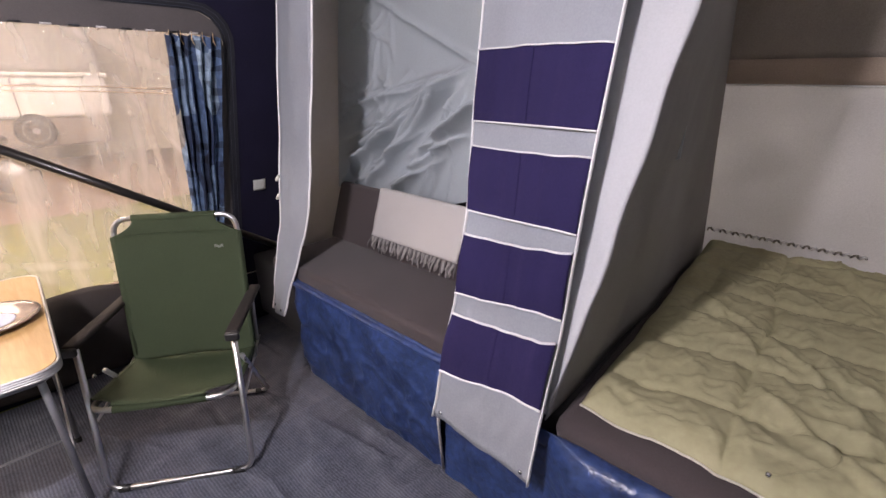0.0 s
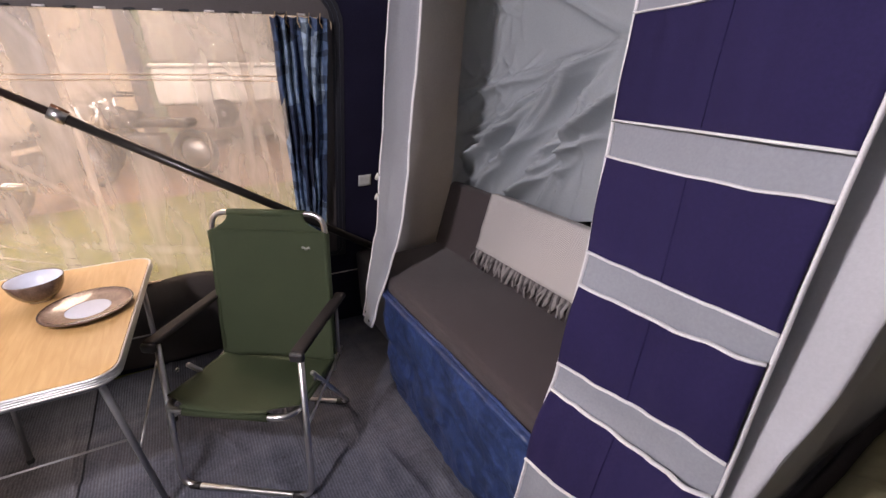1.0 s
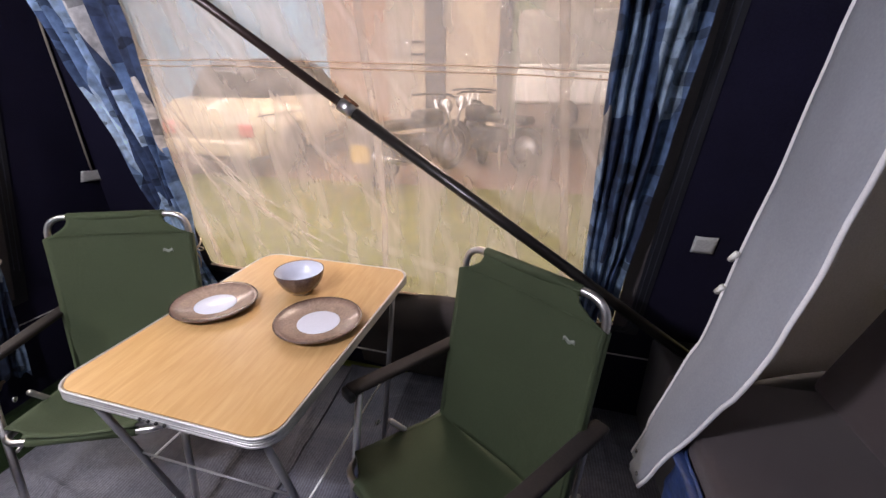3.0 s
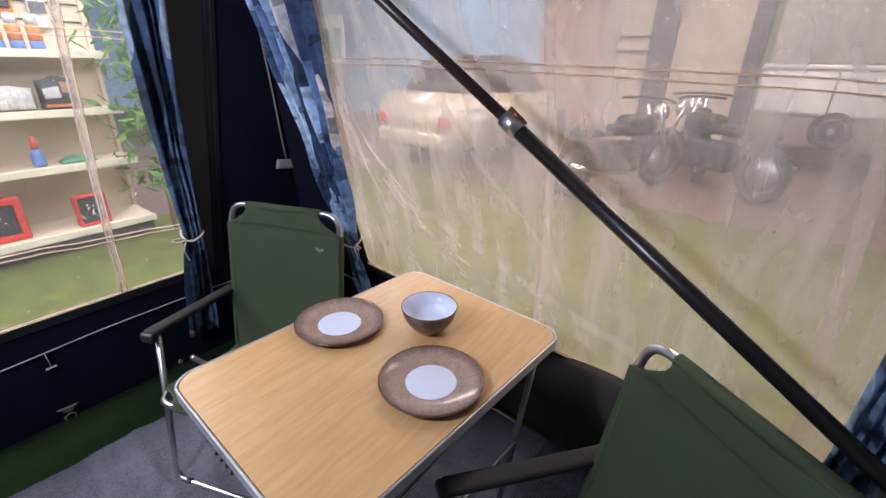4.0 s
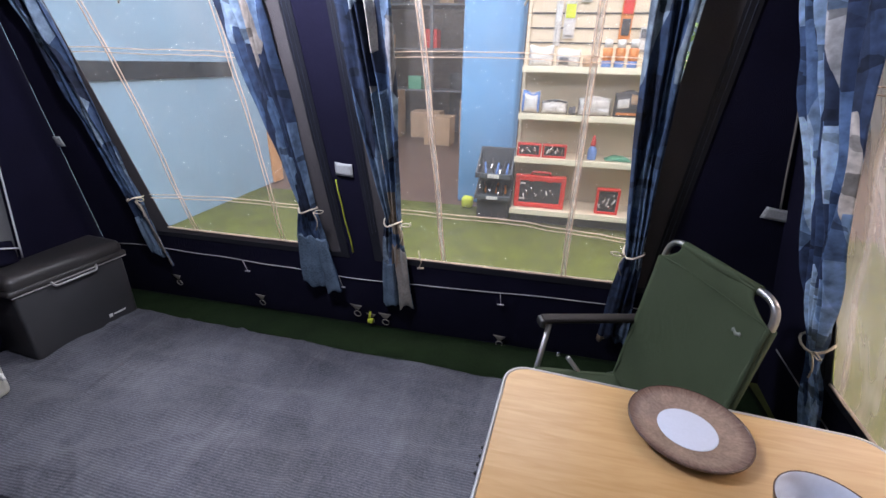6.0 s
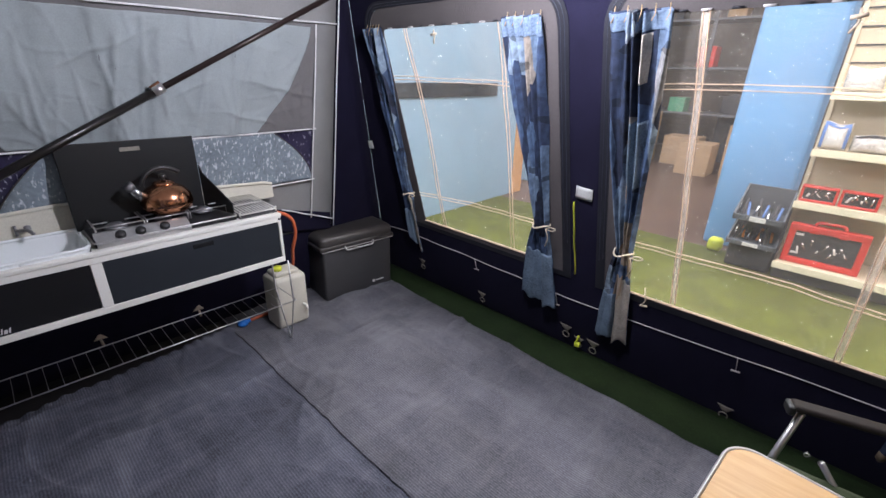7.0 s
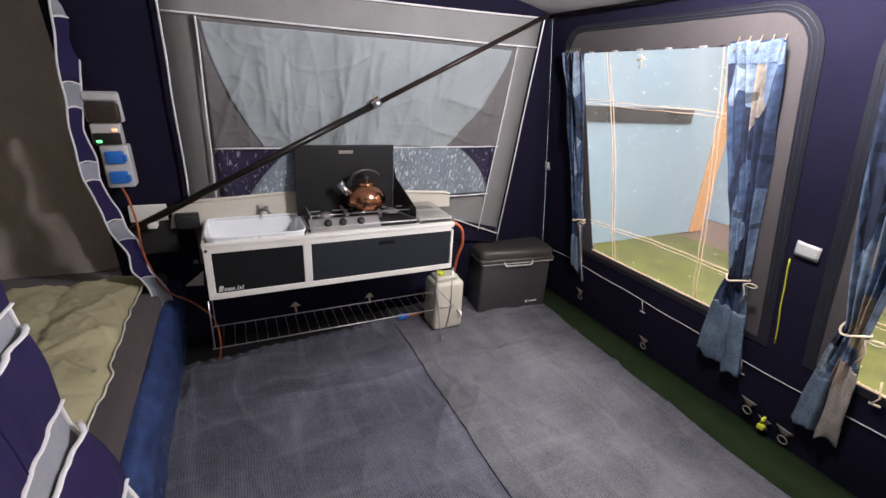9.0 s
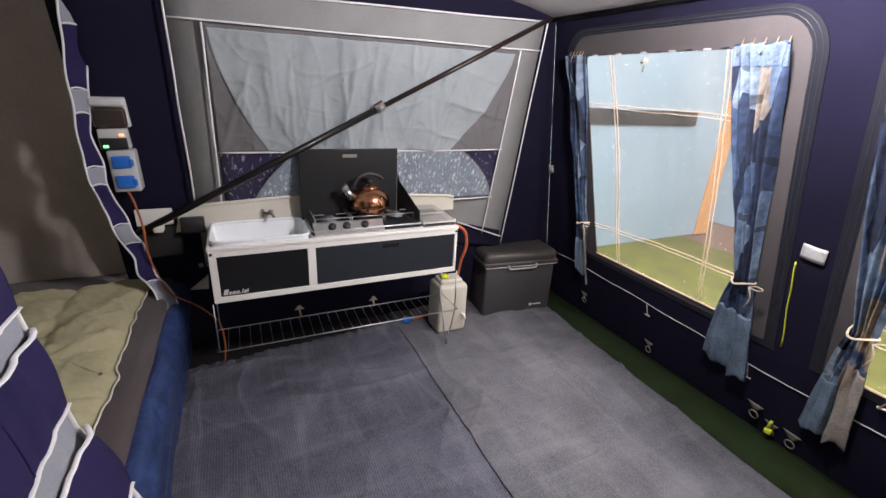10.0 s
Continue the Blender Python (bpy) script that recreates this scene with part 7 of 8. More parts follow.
for k in range(4):
    part("catch", moved(lathe([(0.001, 0), (0.0045, 0.0), (0.004, 0.004), (0.001, 0.005)], 8), tm @ Matrix.Translation((-TW - 0.008, -0.045 + 0.022 * k, TZ - 0.014)) @ Matrix.Rotation(radians(-90), 4, "Y")), M["black"], tb)


def plate(x, y):
    t = thing("plate", (x, y, TZ), "brown glazed stoneware plate with a pale centre", "plate", "brown plates")
    part("rim", lathe([(0.002, 0.002), (0.070, 0.002), (0.077, 0.004), (0.110, 0.0125), (0.1205, 0.0175), (0.1228, 0.0200), (0.1200, 0.0215), (0.110, 0.0175), (0.070, 0.0080), (0.057, 0.0070), (0.002, 0.0070)], 72, (x, y, TZ)), M["stone"], t, "brown glazed rim")
    part("centre", lathe([(0.002, 0.0073), (0.0600, 0.0073), (0.0608, 0.0080), (0.0585, 0.0083), (0.002, 0.0083)], 64, (x, y, TZ)), M["glaze"], t, "pale blue white centre")
    part("rim_edge", tube([V(x + 0.1222 * math.cos(a), y + 0.1222 * math.sin(a), TZ + 0.0198) for a in np.linspace(0, 6.2832, 73)[:-1]], 0.0024, 6, True), M["stone_dark"], t, "dark brown lip")
    return t


M["stone_dark"] = mat("dark_brown_glaze", (0.07, 0.04, 0.03), 0.12, vary=0.3, scale=30, bump=0.02, coat=0.5)
plate(2.768, 1.350)
plate(2.737, 0.992)
BX, BY = 2.913, 1.138
bw_ = thing("bowl", (BX, BY, TZ), "small bowl, brown outside and pale blue inside", "bowl")
part("foot_ring", lathe([(0.002, 0.0), (0.034, 0.0), (0.037, 0.006), (0.047, 0.0125), (0.040, 0.0145), (0.002, 0.0145)], 48, (BX, BY, TZ)), M["foot_glaze"], bw_, "unglazed cream foot")
part("outside", lathe([(0.040, 0.0105), (0.048, 0.0130), (0.060, 0.0270), (0.072, 0.0490), (0.0785, 0.0770), (0.0775, 0.0792), (0.0763, 0.0772), (0.0670, 0.0480), (0.054, 0.0260), (0.036, 0.0150)], 56, (BX, BY, TZ)), M["stone_bowl"], bw_, "brown glazed outside")
part("inside", lathe([(0.002, 0.0150), (0.036, 0.0165), (0.055, 0.0290), (0.0680, 0.0500), (0.0760, 0.0776), (0.0745, 0.0778), (0.0662, 0.0512), (0.053, 0.0320), (0.034, 0.0195), (0.002, 0.0180)], 56, (BX, BY, TZ)), M["glaze"], bw_, "pale blue glazed inside")

# ---------------------------------------------------------------- chairs


def folding_chair():
    """Green camping chair, facing +y, standing at the origin."""
    c = thing("folding_chair", (0, 0, 0), "green fabric folding chair with aluminium tubes", "chair", "folding chairs")
    w = 0.245
    part("front_leg_frame", tube(rounded([(-w, 0.185, 0.565), (-w, 0.262, 0.012), (w, 0.262, 0.012), (w, 0.185, 0.565)], 0.055, 7), 0.0105, 10), M["alu"], c, "bright front leg hoop")
    part("rear_leg_frame", tube(rounded([(-w + 0.012, 0.10, 0.42), (-w + 0.012, -0.20, 0.012), (w - 0.012, -0.20, 0.012), (w - 0.012, 0.10, 0.42)], 0.05, 7), 0.009, 10), M["alu"], c, "bright rear leg hoop")
    s = w - 0.022
    part("seat_frame", tube(rounded([(-s, -0.185, 0.300), (-s, 0.268, 0.372), (s, 0.268, 0.372), (s, -0.185, 0.300)], 0.065, 8), 0.0105, 10), M["alu"], c, "seat hoop, bare at the corners")
    part("back_frame", tube(rounded([(-s, -0.10, 0.270), (-s, -0.195, 0.902), (s, -0.195, 0.902), (s, -0.10, 0.270)], 0.065, 8), 0.0105, 10), M["alu"], c, "back hoop, bare at the corners")

    def notch(t, side):
        """Half width at a height: full, stepping in at the bare corner."""
        return side - 0.085 * max(0.0, min(1.0, (t - 0.88) / 0.08)) ** 0.6

    def back(u, v):
        z = 0.318 + 0.590 * v
        y = -0.105 - 0.090 * (z - 0.318) / 0.584
        h = notch(v, s + 0.010)
        x = -h + 2 * h * u
        return V(x, y + 0.012 - 0.028 * (1 - (2 * u - 1) ** 2) * (0.4 + 0.6 * math.sin(math.pi * min(1, 0.1 + v))) * (1 - 0.8 * max(0, v - 0.85) / 0.15) + 0.003 * nz(u * 4, v * 5), z)

    part("back_sling", cloth(back, 24, 40, 0.004), M["green"], c, "taut green back cloth")

    for q in (-1, 1):
        part("back_sleeve", tube([(q * s, -0.111, 0.345), (q * s, -0.186, 0.830)], 0.0145, 10), M["green"], c)
        part("seat_sleeve", tube([(q * s, -0.15, 0.306), (q * s, 0.165, 0.361)], 0.0145, 10), M["green"], c)
    part("back_sleeve", tube([(-0.150, -0.195, 0.902), (0.150, -0.195, 0.902)], 0.0145, 10), M["green"], c)
    part("seat_sleeve", tube([(-0.145, 0.268, 0.372), (0.145, 0.268, 0.372)], 0.0145, 10), M["green"], c)

    def hem_(v0):
        return [Vector(back(u, v0)) + V(0, 0.004, 0) for u in np.linspace(0.02, 0.98, 16)]

    part("back_hem", tube(hem_(0.885), 0.0016, 5), M["green"], c)

    def seat(u, v):
        h = notch(v, s + 0.008)
        x = -h + 2 * h * u
        y = -0.145 + 0.424 * v
        z = 0.312 + 0.082 * (0.4 + 0.6 * v) * v**0.6 - 0.034 * (1 - (2 * u - 1) ** 2) * math.sin(math.pi * (0.25 + 0.65 * v))
        if v > 0.97:
            z -= 0.004
        return V(x, y, z + 0.008 + 0.002 * nz(u * 5, v * 5))

    part("seat_sling", cloth(lambda u, v: seat(1 - u, v), 24, 30, 0.004), M["green"], c, "sagging green seat cloth")
    part("print_mark", cloth(lambda u, v: Vector(back(0.22 - 0.075 * u, 0.765 + 0.018 * v + 0.006 * math.sin(9 * u))) + V(0, 0.0045, 0), 6, 2, 0.001), M["logo_dim"], c, "small pale print")
    for q in (-1, 1):
        ar = part("armrest", moved(box(-0.0225, 0.0225, -0.205, 0.215, -0.011, 0.011, 0.009, 3), Matrix.Translation((q * (w + 0.004), 0.0, 0.575)) @ Matrix.Rotation(radians(3), 4, "X")), M["arm"], c, "flat black armrest")
        part("arm_tip", moved(box(-0.024, 0.024, 0.205, 0.226, -0.024, 0.008, 0.008, 3), Matrix.Translation((q * (w + 0.004), 0.0, 0.583))), M["black"], ar)
        part("side_strut", tube([(q * (w - 0.004), 0.21, 0.285), (q * (w - 0.006), -0.17, 0.335)], 0.0055, 8), M["alu"], c)
        part("hinge_rod", tube([(q * (w - 0.008), -0.175, 0.56), (q * (w - 0.006), -0.135, 0.335)], 0.007, 8), M["alu_dull"], c)
        part("rivet", moved(lathe([(0.001, 0), (0.009, 0), (0.008, 0.005), (0.001, 0.006)], 10), Matrix.Translation((q * (w + 0.006), 0.13, 0.42)) @ Matrix.Rotation(radians(90 * q), 4, "Y")), M["steel"], c)
        for y in (0.262, -0.20):
            part("foot_cap", tube([(q * (w - 0.07), y, 0.011), (q * (w - 0.03), y, 0.011)], 0.0125, 8), M["black"], c)
    return c


def facing(x, y, deg):
    """A pose at a spot of the floor, turned so that +y points along the given heading."""
    return Matrix.Translation((x, y, 0.010)) @ Matrix.Rotation(radians(deg - 90), 4, "Z")


chair = folding_chair()
copy_thing(chair, facing(2.745, 1.745, 200))
chair.matrix_basis = facing(2.624, 0.526, 143)

# ---------------------------------------------------------------- sales hall outside the windows
bp_ = thing("display_partition", (-0.9, 4.4, 0), "sky blue display partition standing on the turf", "partition")
part("board", box(-0.93, -0.85, 1.6, 5.25, -0.006, 2.6, 0.01), M["board_blue"], bp_, "", False)
part("dark_band", box(-0.85, -0.835, 2.6, 4.78, 1.25, 1.39, 0.004), M["panel"], bp_, "dark band across the board", False)
part("end_post", box(-0.93, -0.83, 5.25, 5.45, -0.006, 2.6, 0.008), M["pine"], bp_, "orange pine end post", False)
single("display_partition_return", box(-4.0, -0.93, 6.1, 6.2, -0.02, 2.6, 0.01), M["blue_wall"], "sky blue partition further back", "partition", "", False)

sh = thing("shop_shelving", (2.7, 4.8, 0), "cream steel shop shelving with tool cases", "shelving")
SX0, SX1, SY = 2.165, 3.45, 4.62
part("back_panel", box(SX0, SX1, 5.05, 5.10, 0.0, 2.9, 0.004), M["shelf_cream"], sh, "", False)
for z in (1.62, 1.74, 1.86, 1.98, 2.10, 2.22, 2.34, 2.46):
    part("slat_groove", box(SX0, SX1, 5.040, 5.049, z, z + 0.012, 0.001), M["goods_dark"], sh, "", False)
part("plinth", box(SX0, SX1, 4.66, 5.05, 0.0, 0.13, 0.004), M["post_grey"], sh, "", False)
for z, y0 in ((0.15, 4.58), (0.63, 4.66), (1.02, 4.70), (1.42, 4.70)):
    s_ = part("shelf", box(SX0, SX1, y0, 5.04, z - 0.02, z, 0.004), M["shelf_cream"], sh, "", False)
    part("price_rail", box(SX0 - 0.01, SX1, y0 - 0.012, y0 - 0.002, z - 0.045, z + 0.008, 0.003), M["shelf_edge"], s_, "pale price rail", False)
for x in (SX0, SX1):
    part("upright", box(x - 0.015, x + 0.015, 5.0, 5.12, 0.0, 2.9, 0.003), M["shelf_cream"], sh, "", False)


def goods(name, x0, x1, y0, y1, z0, z1, m, label, cat, tilt=0.0):
    g = box(-(x1 - x0) / 2, (x1 - x0) / 2, -(y1 - y0) / 2, (y1 - y0) / 2, 0, z1 - z0, 0.008, 2)
    return single(name, moved(g, Matrix.Translation(((x0 + x1) / 2, (y0 + y1) / 2, z0)) @ Matrix.Rotation(radians(tilt), 4, "X")), M[m], label, cat, "", False)


def tool_case(name, x0, x1, y, z0, z1, label, rim, tools, grip=False):
    """An open case standing on edge: red shell, black insert, tools lying in it."""
    t = thing(name, ((x0 + x1) / 2, y, z0), label, "tool case")
    top = z1 - (0.085 if grip else rim)
    part("shell", join(box(x0, x1, y, y + 0.07, z0, z0 + rim, 0.008), box(x0, x1, y, y + 0.07, top, z1 - (0.035 if grip else 0.0), 0.008), box(x0, x0 + rim, y, y + 0.07, z0 + rim * 0.6, top + 0.02, 0.008), box(x1 - rim, x1, y, y + 0.07, z0 + rim * 0.6, top + 0.02, 0.008)), M["red"], t, "red plastic shell", False)
    part("insert", box(x0 + rim * 0.8, x1 - rim * 0.8, y + 0.022, y + 0.068, z0 + rim * 0.8, top + 0.006, 0.004), M["goods_dark"], t, "black insert", False)
    if grip:
        xm = (x0 + x1) / 2
        part("handle", tube(rounded([(xm - 0.09, y + 0.035, z1 - 0.04), (xm - 0.08, y + 0.03, z1 - 0.004), (xm + 0.08, y + 0.03, z1 - 0.004), (xm + 0.09, y + 0.035, z1 - 0.04)], 0.025, 4), 0.013, 8), M["red"], t)
        part("latch", box(xm - 0.11, xm - 0.06, y - 0.006, y + 0.01, top - 0.004, top + 0.03, 0.004), M["red"], t, "", False)
        part("latch", box(xm + 0.06, xm + 0.11, y - 0.006, y + 0.01, top - 0.004, top + 0.03, 0.004), M["red"], t, "", False)
    rnd = random.Random(len(name) + int(x0 * 100))
    for k in range(tools):
        x = x0 + rim * 1.6 + (x1 - x0 - 3.2 * rim) * (k + 0.5) / tools
        z = z0 + rim * 1.5 + (top - z0 - 2.6 * rim) * (0.15 + 0.6 * ((k * 7) % 5) / 5)
        part("tool", tube([(x, y + 0.018, z), (x + rnd.uniform(-0.03, 0.03), y + 0.016, z + rnd.uniform(0.02, 0.05))], rnd.uniform(0.004, 0.010), 6), M["steel" if k % 3 else "goods_white"], t)
    return t


big = tool_case("tool_case", 2.185, 2.66, 4.66, 0.152, 0.50, "open red tool case with a black insert of tools", 0.045, 9, True)
reel = part("reel", lathe([(0.0, 0.0), (0.055, 0.0), (0.055, 0.012), (0.03, 0.016), (0.0, 0.016)], 20), M["goods_dark"], big, "round black reel")
reel.matrix_world = Matrix.Translation((2.29, 4.682, 0.30)) @ Matrix.Rotation(radians(90), 4, "X")
dot = part("price_dot", lathe([(0.0, 0.0), (0.02, 0.0), (0.02, 0.003), (0.0, 0.003)], 14), M["yellow"], big, "yellow sticker")
dot.matrix_world = Matrix.Translation((2.585, 4.68, 0.245)) @ Matrix.Rotation(radians(90), 4, "X")
for z in (0.375, 0.225):
    part("text_bar", box(2.235, 2.285, 4.678, 4.682, z, z + 0.018, 0.001), M["goods_white"], big, "", False)
tool_case("tool_case", 2.946, 3.155, 4.64, 0.152, 0.395, "small red tool case with two rows of tools", 0.022, 8)
for x in (2.172, 2.405):
    tool_case("tool_set", x, x + 0.222, 4.72, 0.632, 0.755, "low red tool set with a black insert on the shelf", 0.018, 6)
bo = thing("spray_bottle", (2.86, 4.78, 0.632), "blue bottle with a red nozzle on the shelf", "bottle")
part("flask", lathe([(0.0, 0.0), (0.038, 0.0), (0.041, 0.02), (0.041, 0.09), (0.022, 0.125), (0.0, 0.125)], 18, (2.86, 4.78, 0.632)), M["goods_blue"], bo)
part("nozzle", lathe([(0.0, 0.0), (0.024, 0.0), (0.024, 0.03), (0.010, 0.095), (0.0, 0.097)], 16, (2.86, 4.78, 0.757)), M["red"], bo, "red nozzle")
single("green_pack", cloth(lambda u, v: V(2.98 + 0.23 * u, 4.74 + 0.14 * v, 0.636 + 0.055 * math.sin(math.pi * u) ** 0.6 * math.sin(math.pi * v) ** 0.6 * (0.8 + 0.3 * nz(u * 4, v * 3))), 16, 10, 0.003), M["goods_green"], "flat crumpled green bag on the shelf", "bag")


def packet(x0, x1, z, h, m, card, label, y=4.76):
    """A bulging bag or box with a printed card on its face."""
    t = thing("packet", ((x0 + x1) / 2, y + 0.05, z), label, "packet")
    w = x1 - x0
    body = lambda u, v: V(x0 + w * u, y + 0.05 - 0.05 * (math.sin(math.pi * u) * math.sin(math.pi * min(1, v * 1.1))) ** 0.4 - 0.010 * nz(u * 6 + x0 * 9, v * 6), z + 0.004 + h * v * (0.94 + 0.06 * math.cos(6 * u + x0 * 20)))
    part("bag", join(cloth(body, 14, 12, 0.003), box(x0 + 0.006, x1 - 0.006, y + 0.045, y + 0.10, z, z + h * 0.9, 0.006)), M[m], t)
    for u0, u1, v0, v1, cm in card:
        part("print", cloth(lambda u, v: Vector(body(u0 + (u1 - u0) * u, v0 + (v1 - v0) * v)) + Vector((0, -0.004, 0)), 8, 6, 0.002), M[cm], t)
    return t


packet(2.172, 2.335, 1.022, 0.20, "clear_bag", ((0.04, 0.96, 0.86, 0.98, "goods_blue"), (0.03, 0.14, 0.05, 0.86, "goods_blue"), (0.86, 0.97, 0.05, 0.86, "goods_blue"), (0.2, 0.8, 0.1, 0.8, "goods_white")), "blue-edged pack of pale fittings on the shelf")
packet(2.355, 2.585, 1.022, 0.125, "clear_bag", ((0.05, 0.95, 0.84, 0.97, "goods_dark"), (0.62, 0.86, 0.1, 0.4, "goods_white")), "clear tray pack with a dark edge on the shelf")
packet(2.60, 2.66, 1.022, 0.07, "post_grey", (), "small grey pack on the shelf")
packet(2.68, 2.96, 1.022, 0.165, "clear_bag", ((0.08, 0.42, 0.05, 0.4, "goods_white"), (0.60, 0.95, 0.05, 0.38, "goods_white")), "clear bag of white fittings on the shelf")
packet(2.985, 3.22, 1.022, 0.225, "goods_dark", ((0.1, 0.5, 0.35, 0.7, "clear_bag"), (0.55, 0.9, 0.5, 0.85, "carton"), (0.1, 0.9, 0.06, 0.16, "goods_orange")), "black and brown pack of tools on the shelf")
packet(2.20, 2.41, 1.422, 0.17, "clear_bag", ((0.2, 0.7, 0.1, 0.3, "goods_white"),), "clear bag of small parts on the upper shelf")
packet(2.44, 2.64, 1.422, 0.15, "clear_bag", ((0.1, 0.5, 0.1, 0.5, "post_grey"),), "clear bag of grey parts on the upper shelf")
packet(2.67, 2.78, 1.422, 0.10, "carton", (), "small tan carton on the upper shelf")
for x in (2.86, 2.965, 3.07):
    sc_ = thing("spray_can", (x, 4.80, 1.422), "white and orange spray can with a blue foot", "spray can", "spray cans on the shelf")
    for nm, z0, z1, r, m in (("foot_band", 0.0, 0.06, 0.041, "goods_blue"), ("wrapper", 0.06, 0.16, 0.0405, "goods_orange"), ("cap", 0.16, 0.225, 0.034, "goods_white")):
        part(nm, lathe([(0.0, z0), (r, z0), (r, z1 - 0.008), (r - 0.008, z1), (0.0, z1)], 18, (x, 4.80, 1.422)), M[m], sc_)
for x, z, w, h, m, m2, lab in ((2.47, 1.66, 0.10, 0.30, "clear_bag", "yellow", "clear bag with a yellow card hanging on the slatted panel"), (2.39, 1.60, 0.06, 0.36, "clear_bag", "goods_white", "narrow clear pack hanging on the slatted panel"),
                               (2.60, 1.95, 0.09, 0.16, "goods_white", "clear_bag", "white card pack hanging on the slatted panel"), (2.95, 1.66, 0.10, 0.36, "goods_orange", "red", "tall orange and red pack hanging on the slatted panel"),
                               (3.13, 1.56, 0.11, 0.20, "clear_bag", "post_grey", "clear pack of grey parts hanging on the slatted panel"), (3.2, 2.02, 0.09, 0.16, "goods_orange", "goods_dark", "orange card pack hanging on the slatted panel"), (2.42, 2.05, 0.09, 0.16, "goods_white", "clear_bag", "white card pack hanging on the slatted panel")):
    bl = thing("blister_pack", (x, 5.03, z), lab, "packet")
    part("card", box(x, x + w, 5.022, 5.036, z, z + h, 0.004), M[m], bl, "", False)
    part("print", box(x + 0.008, x + w - 0.008, 5.014, 5.021, z + h * 0.55, z + h * 0.92, 0.003), M[m2], bl, "", False)
    part("blister", box(x + 0.015, x + w - 0.015, 5.000, 5.021, z + h * 0.08, z + h * 0.45, 0.010), M["goods_dark" if m2 == "red" else "clear_bag"], bl, "", False)
    part("peg", tube([(x + w / 2, 5.04, z + h - 0.012), (x + w / 2, 4.97, z + h - 0.008)], 0.003, 6), M["steel"], bl)

bt = thing("tool_stand", (1.97, 4.8, 0), "slate grey stand of two open tool bins beside the shelf", "tool stand")
part("lower_bin", box(1.82, 2.14, 4.66, 4.98, 0.0, 0.20, 0.02), M["goods_dark"], bt, "", False)
for z0, z1, zf in ((0.21, 0.41, 0.25), (0.42, 0.66, 0.47)):
    hop = part("open_bin", join(box(1.80, 2.15, 4.62, 4.98, z0, z0 + 0.02, 0.005), box(1.80, 2.15, 4.96, 4.98, z0, z1, 0.005), box(1.80, 2.15, 4.60, 4.62, z0, zf, 0.005),
                               ([(1.80, 4.60, z0), (1.80, 4.98, z0), (1.80, 4.98, z1), (1.80, 4.60, zf), (1.815, 4.60, z0), (1.815, 4.98, z0), (1.815, 4.98, z1), (1.815, 4.60, zf)], [(0, 1, 2, 3), (7, 6, 5, 4), (0, 4, 5, 1), (1, 5, 6, 2), (2, 6, 7, 3), (3, 7, 4, 0)]),
                               ([(2.135, 4.60, z0), (2.135, 4.98, z0), (2.135, 4.98, z1), (2.135, 4.60, zf), (2.15, 4.60, z0), (2.15, 4.98, z0), (2.15, 4.98, z1), (2.15, 4.60, zf)], [(0, 1, 2, 3), (7, 6, 5, 4), (0, 4, 5, 1), (1, 5, 6, 2), (2, 6, 7, 3), (3, 7, 4, 0)])), M["slate"], bt, "open slate grey bin", False)
    part("card_holder", box(1.92, 2.03, 4.592, 4.599, z0 + 0.006, zf - 0.004, 0.001), M["goods_white"], hop, "white card holder", False)
    for k in range(9):
        x = 1.83 + 0.033 * k
        part("tool", tube([(x, 4.66 + 0.1 * random.random(), z0 + 0.03), (x + 0.03 * random.uniform(-1, 1), 4.80, zf + 0.03 + 0.08 * random.random())], 0.010, 6), M[("steel", "goods_dark", "goods_orange" if z0 < 0.3 else "goods_blue")[k % 3]], hop)
single("blue_column", box(1.52, 2.10, 5.20, 5.75, -0.02, 4.9, 0.03), M["blue_column"], "blue painted hall column", "column", "structure", False)
single("yellow_foot", box(1.62, 1.74, 4.90, 5.02, 0.0, 0.12, 0.03), M["yellow"], "yellow foot guard beside the column", "foot guard")
pot = thing("potted_shrub", (3.55, 4.55, 0), "green leafy shrub beside the shelving", "shrub")
part("stem", tube([(3.55, 4.5, 0.0), (3.56, 4.5, 0.8), (3.53, 4.5, 1.5)], 0.02, 8), M["pine"], pot)
lv, lf = [], []
for k in range(420):
    c = V(3.55 + random.gauss(0, 0.13), 4.5 + random.gauss(0, 0.13), random.uniform(0.35, 1.75))
    a, b = V(random.uniform(-1, 1), random.uniform(-1, 1), random.uniform(-1, 1)).normalized() * 0.07, V(random.uniform(-1, 1), random.uniform(-1, 1), random.uniform(-1, 1)).normalized() * 0.025
    o = len(lv)
    lv += [c - a, c + b, c + a, c - b]
    lf.append((o, o + 1, o + 2, o + 3))
part("foliage", (lv, lf), M["plant"], pot, "small green leaves", False)

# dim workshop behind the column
single("workshop_wall", box(-4.0, 2.4, 12.0, 12.2, -0.02, 5.0, 0.02), M["wall_dim"], "brown workshop wall, dimness put into its colour", "wall", "structure", False)
for k, (x, y, w, h, m) in enumerate(((0.2, 8.6, 0.5, 0.5, "carton"), (0.8, 9.0, 0.5, 0.8, "carton"), (-0.3, 9.4, 0.6, 0.5, "carton"), (0.3, 10.4, 0.9, 1.2, "goods_dark"), (-1.2, 9.2, 0.7, 0.9, "carton"), (1.0, 8.0, 0.4, 0.4, "carton"))):
    goods("cardboard_box", x, x + w, y, y + 0.5, -0.02, h, m, "stored box in the workshop", "box")
wr_ = thing("workshop_rack", (0.3, 10.0, 0), "tall storage rack with red and brown boxes", "storage rack")
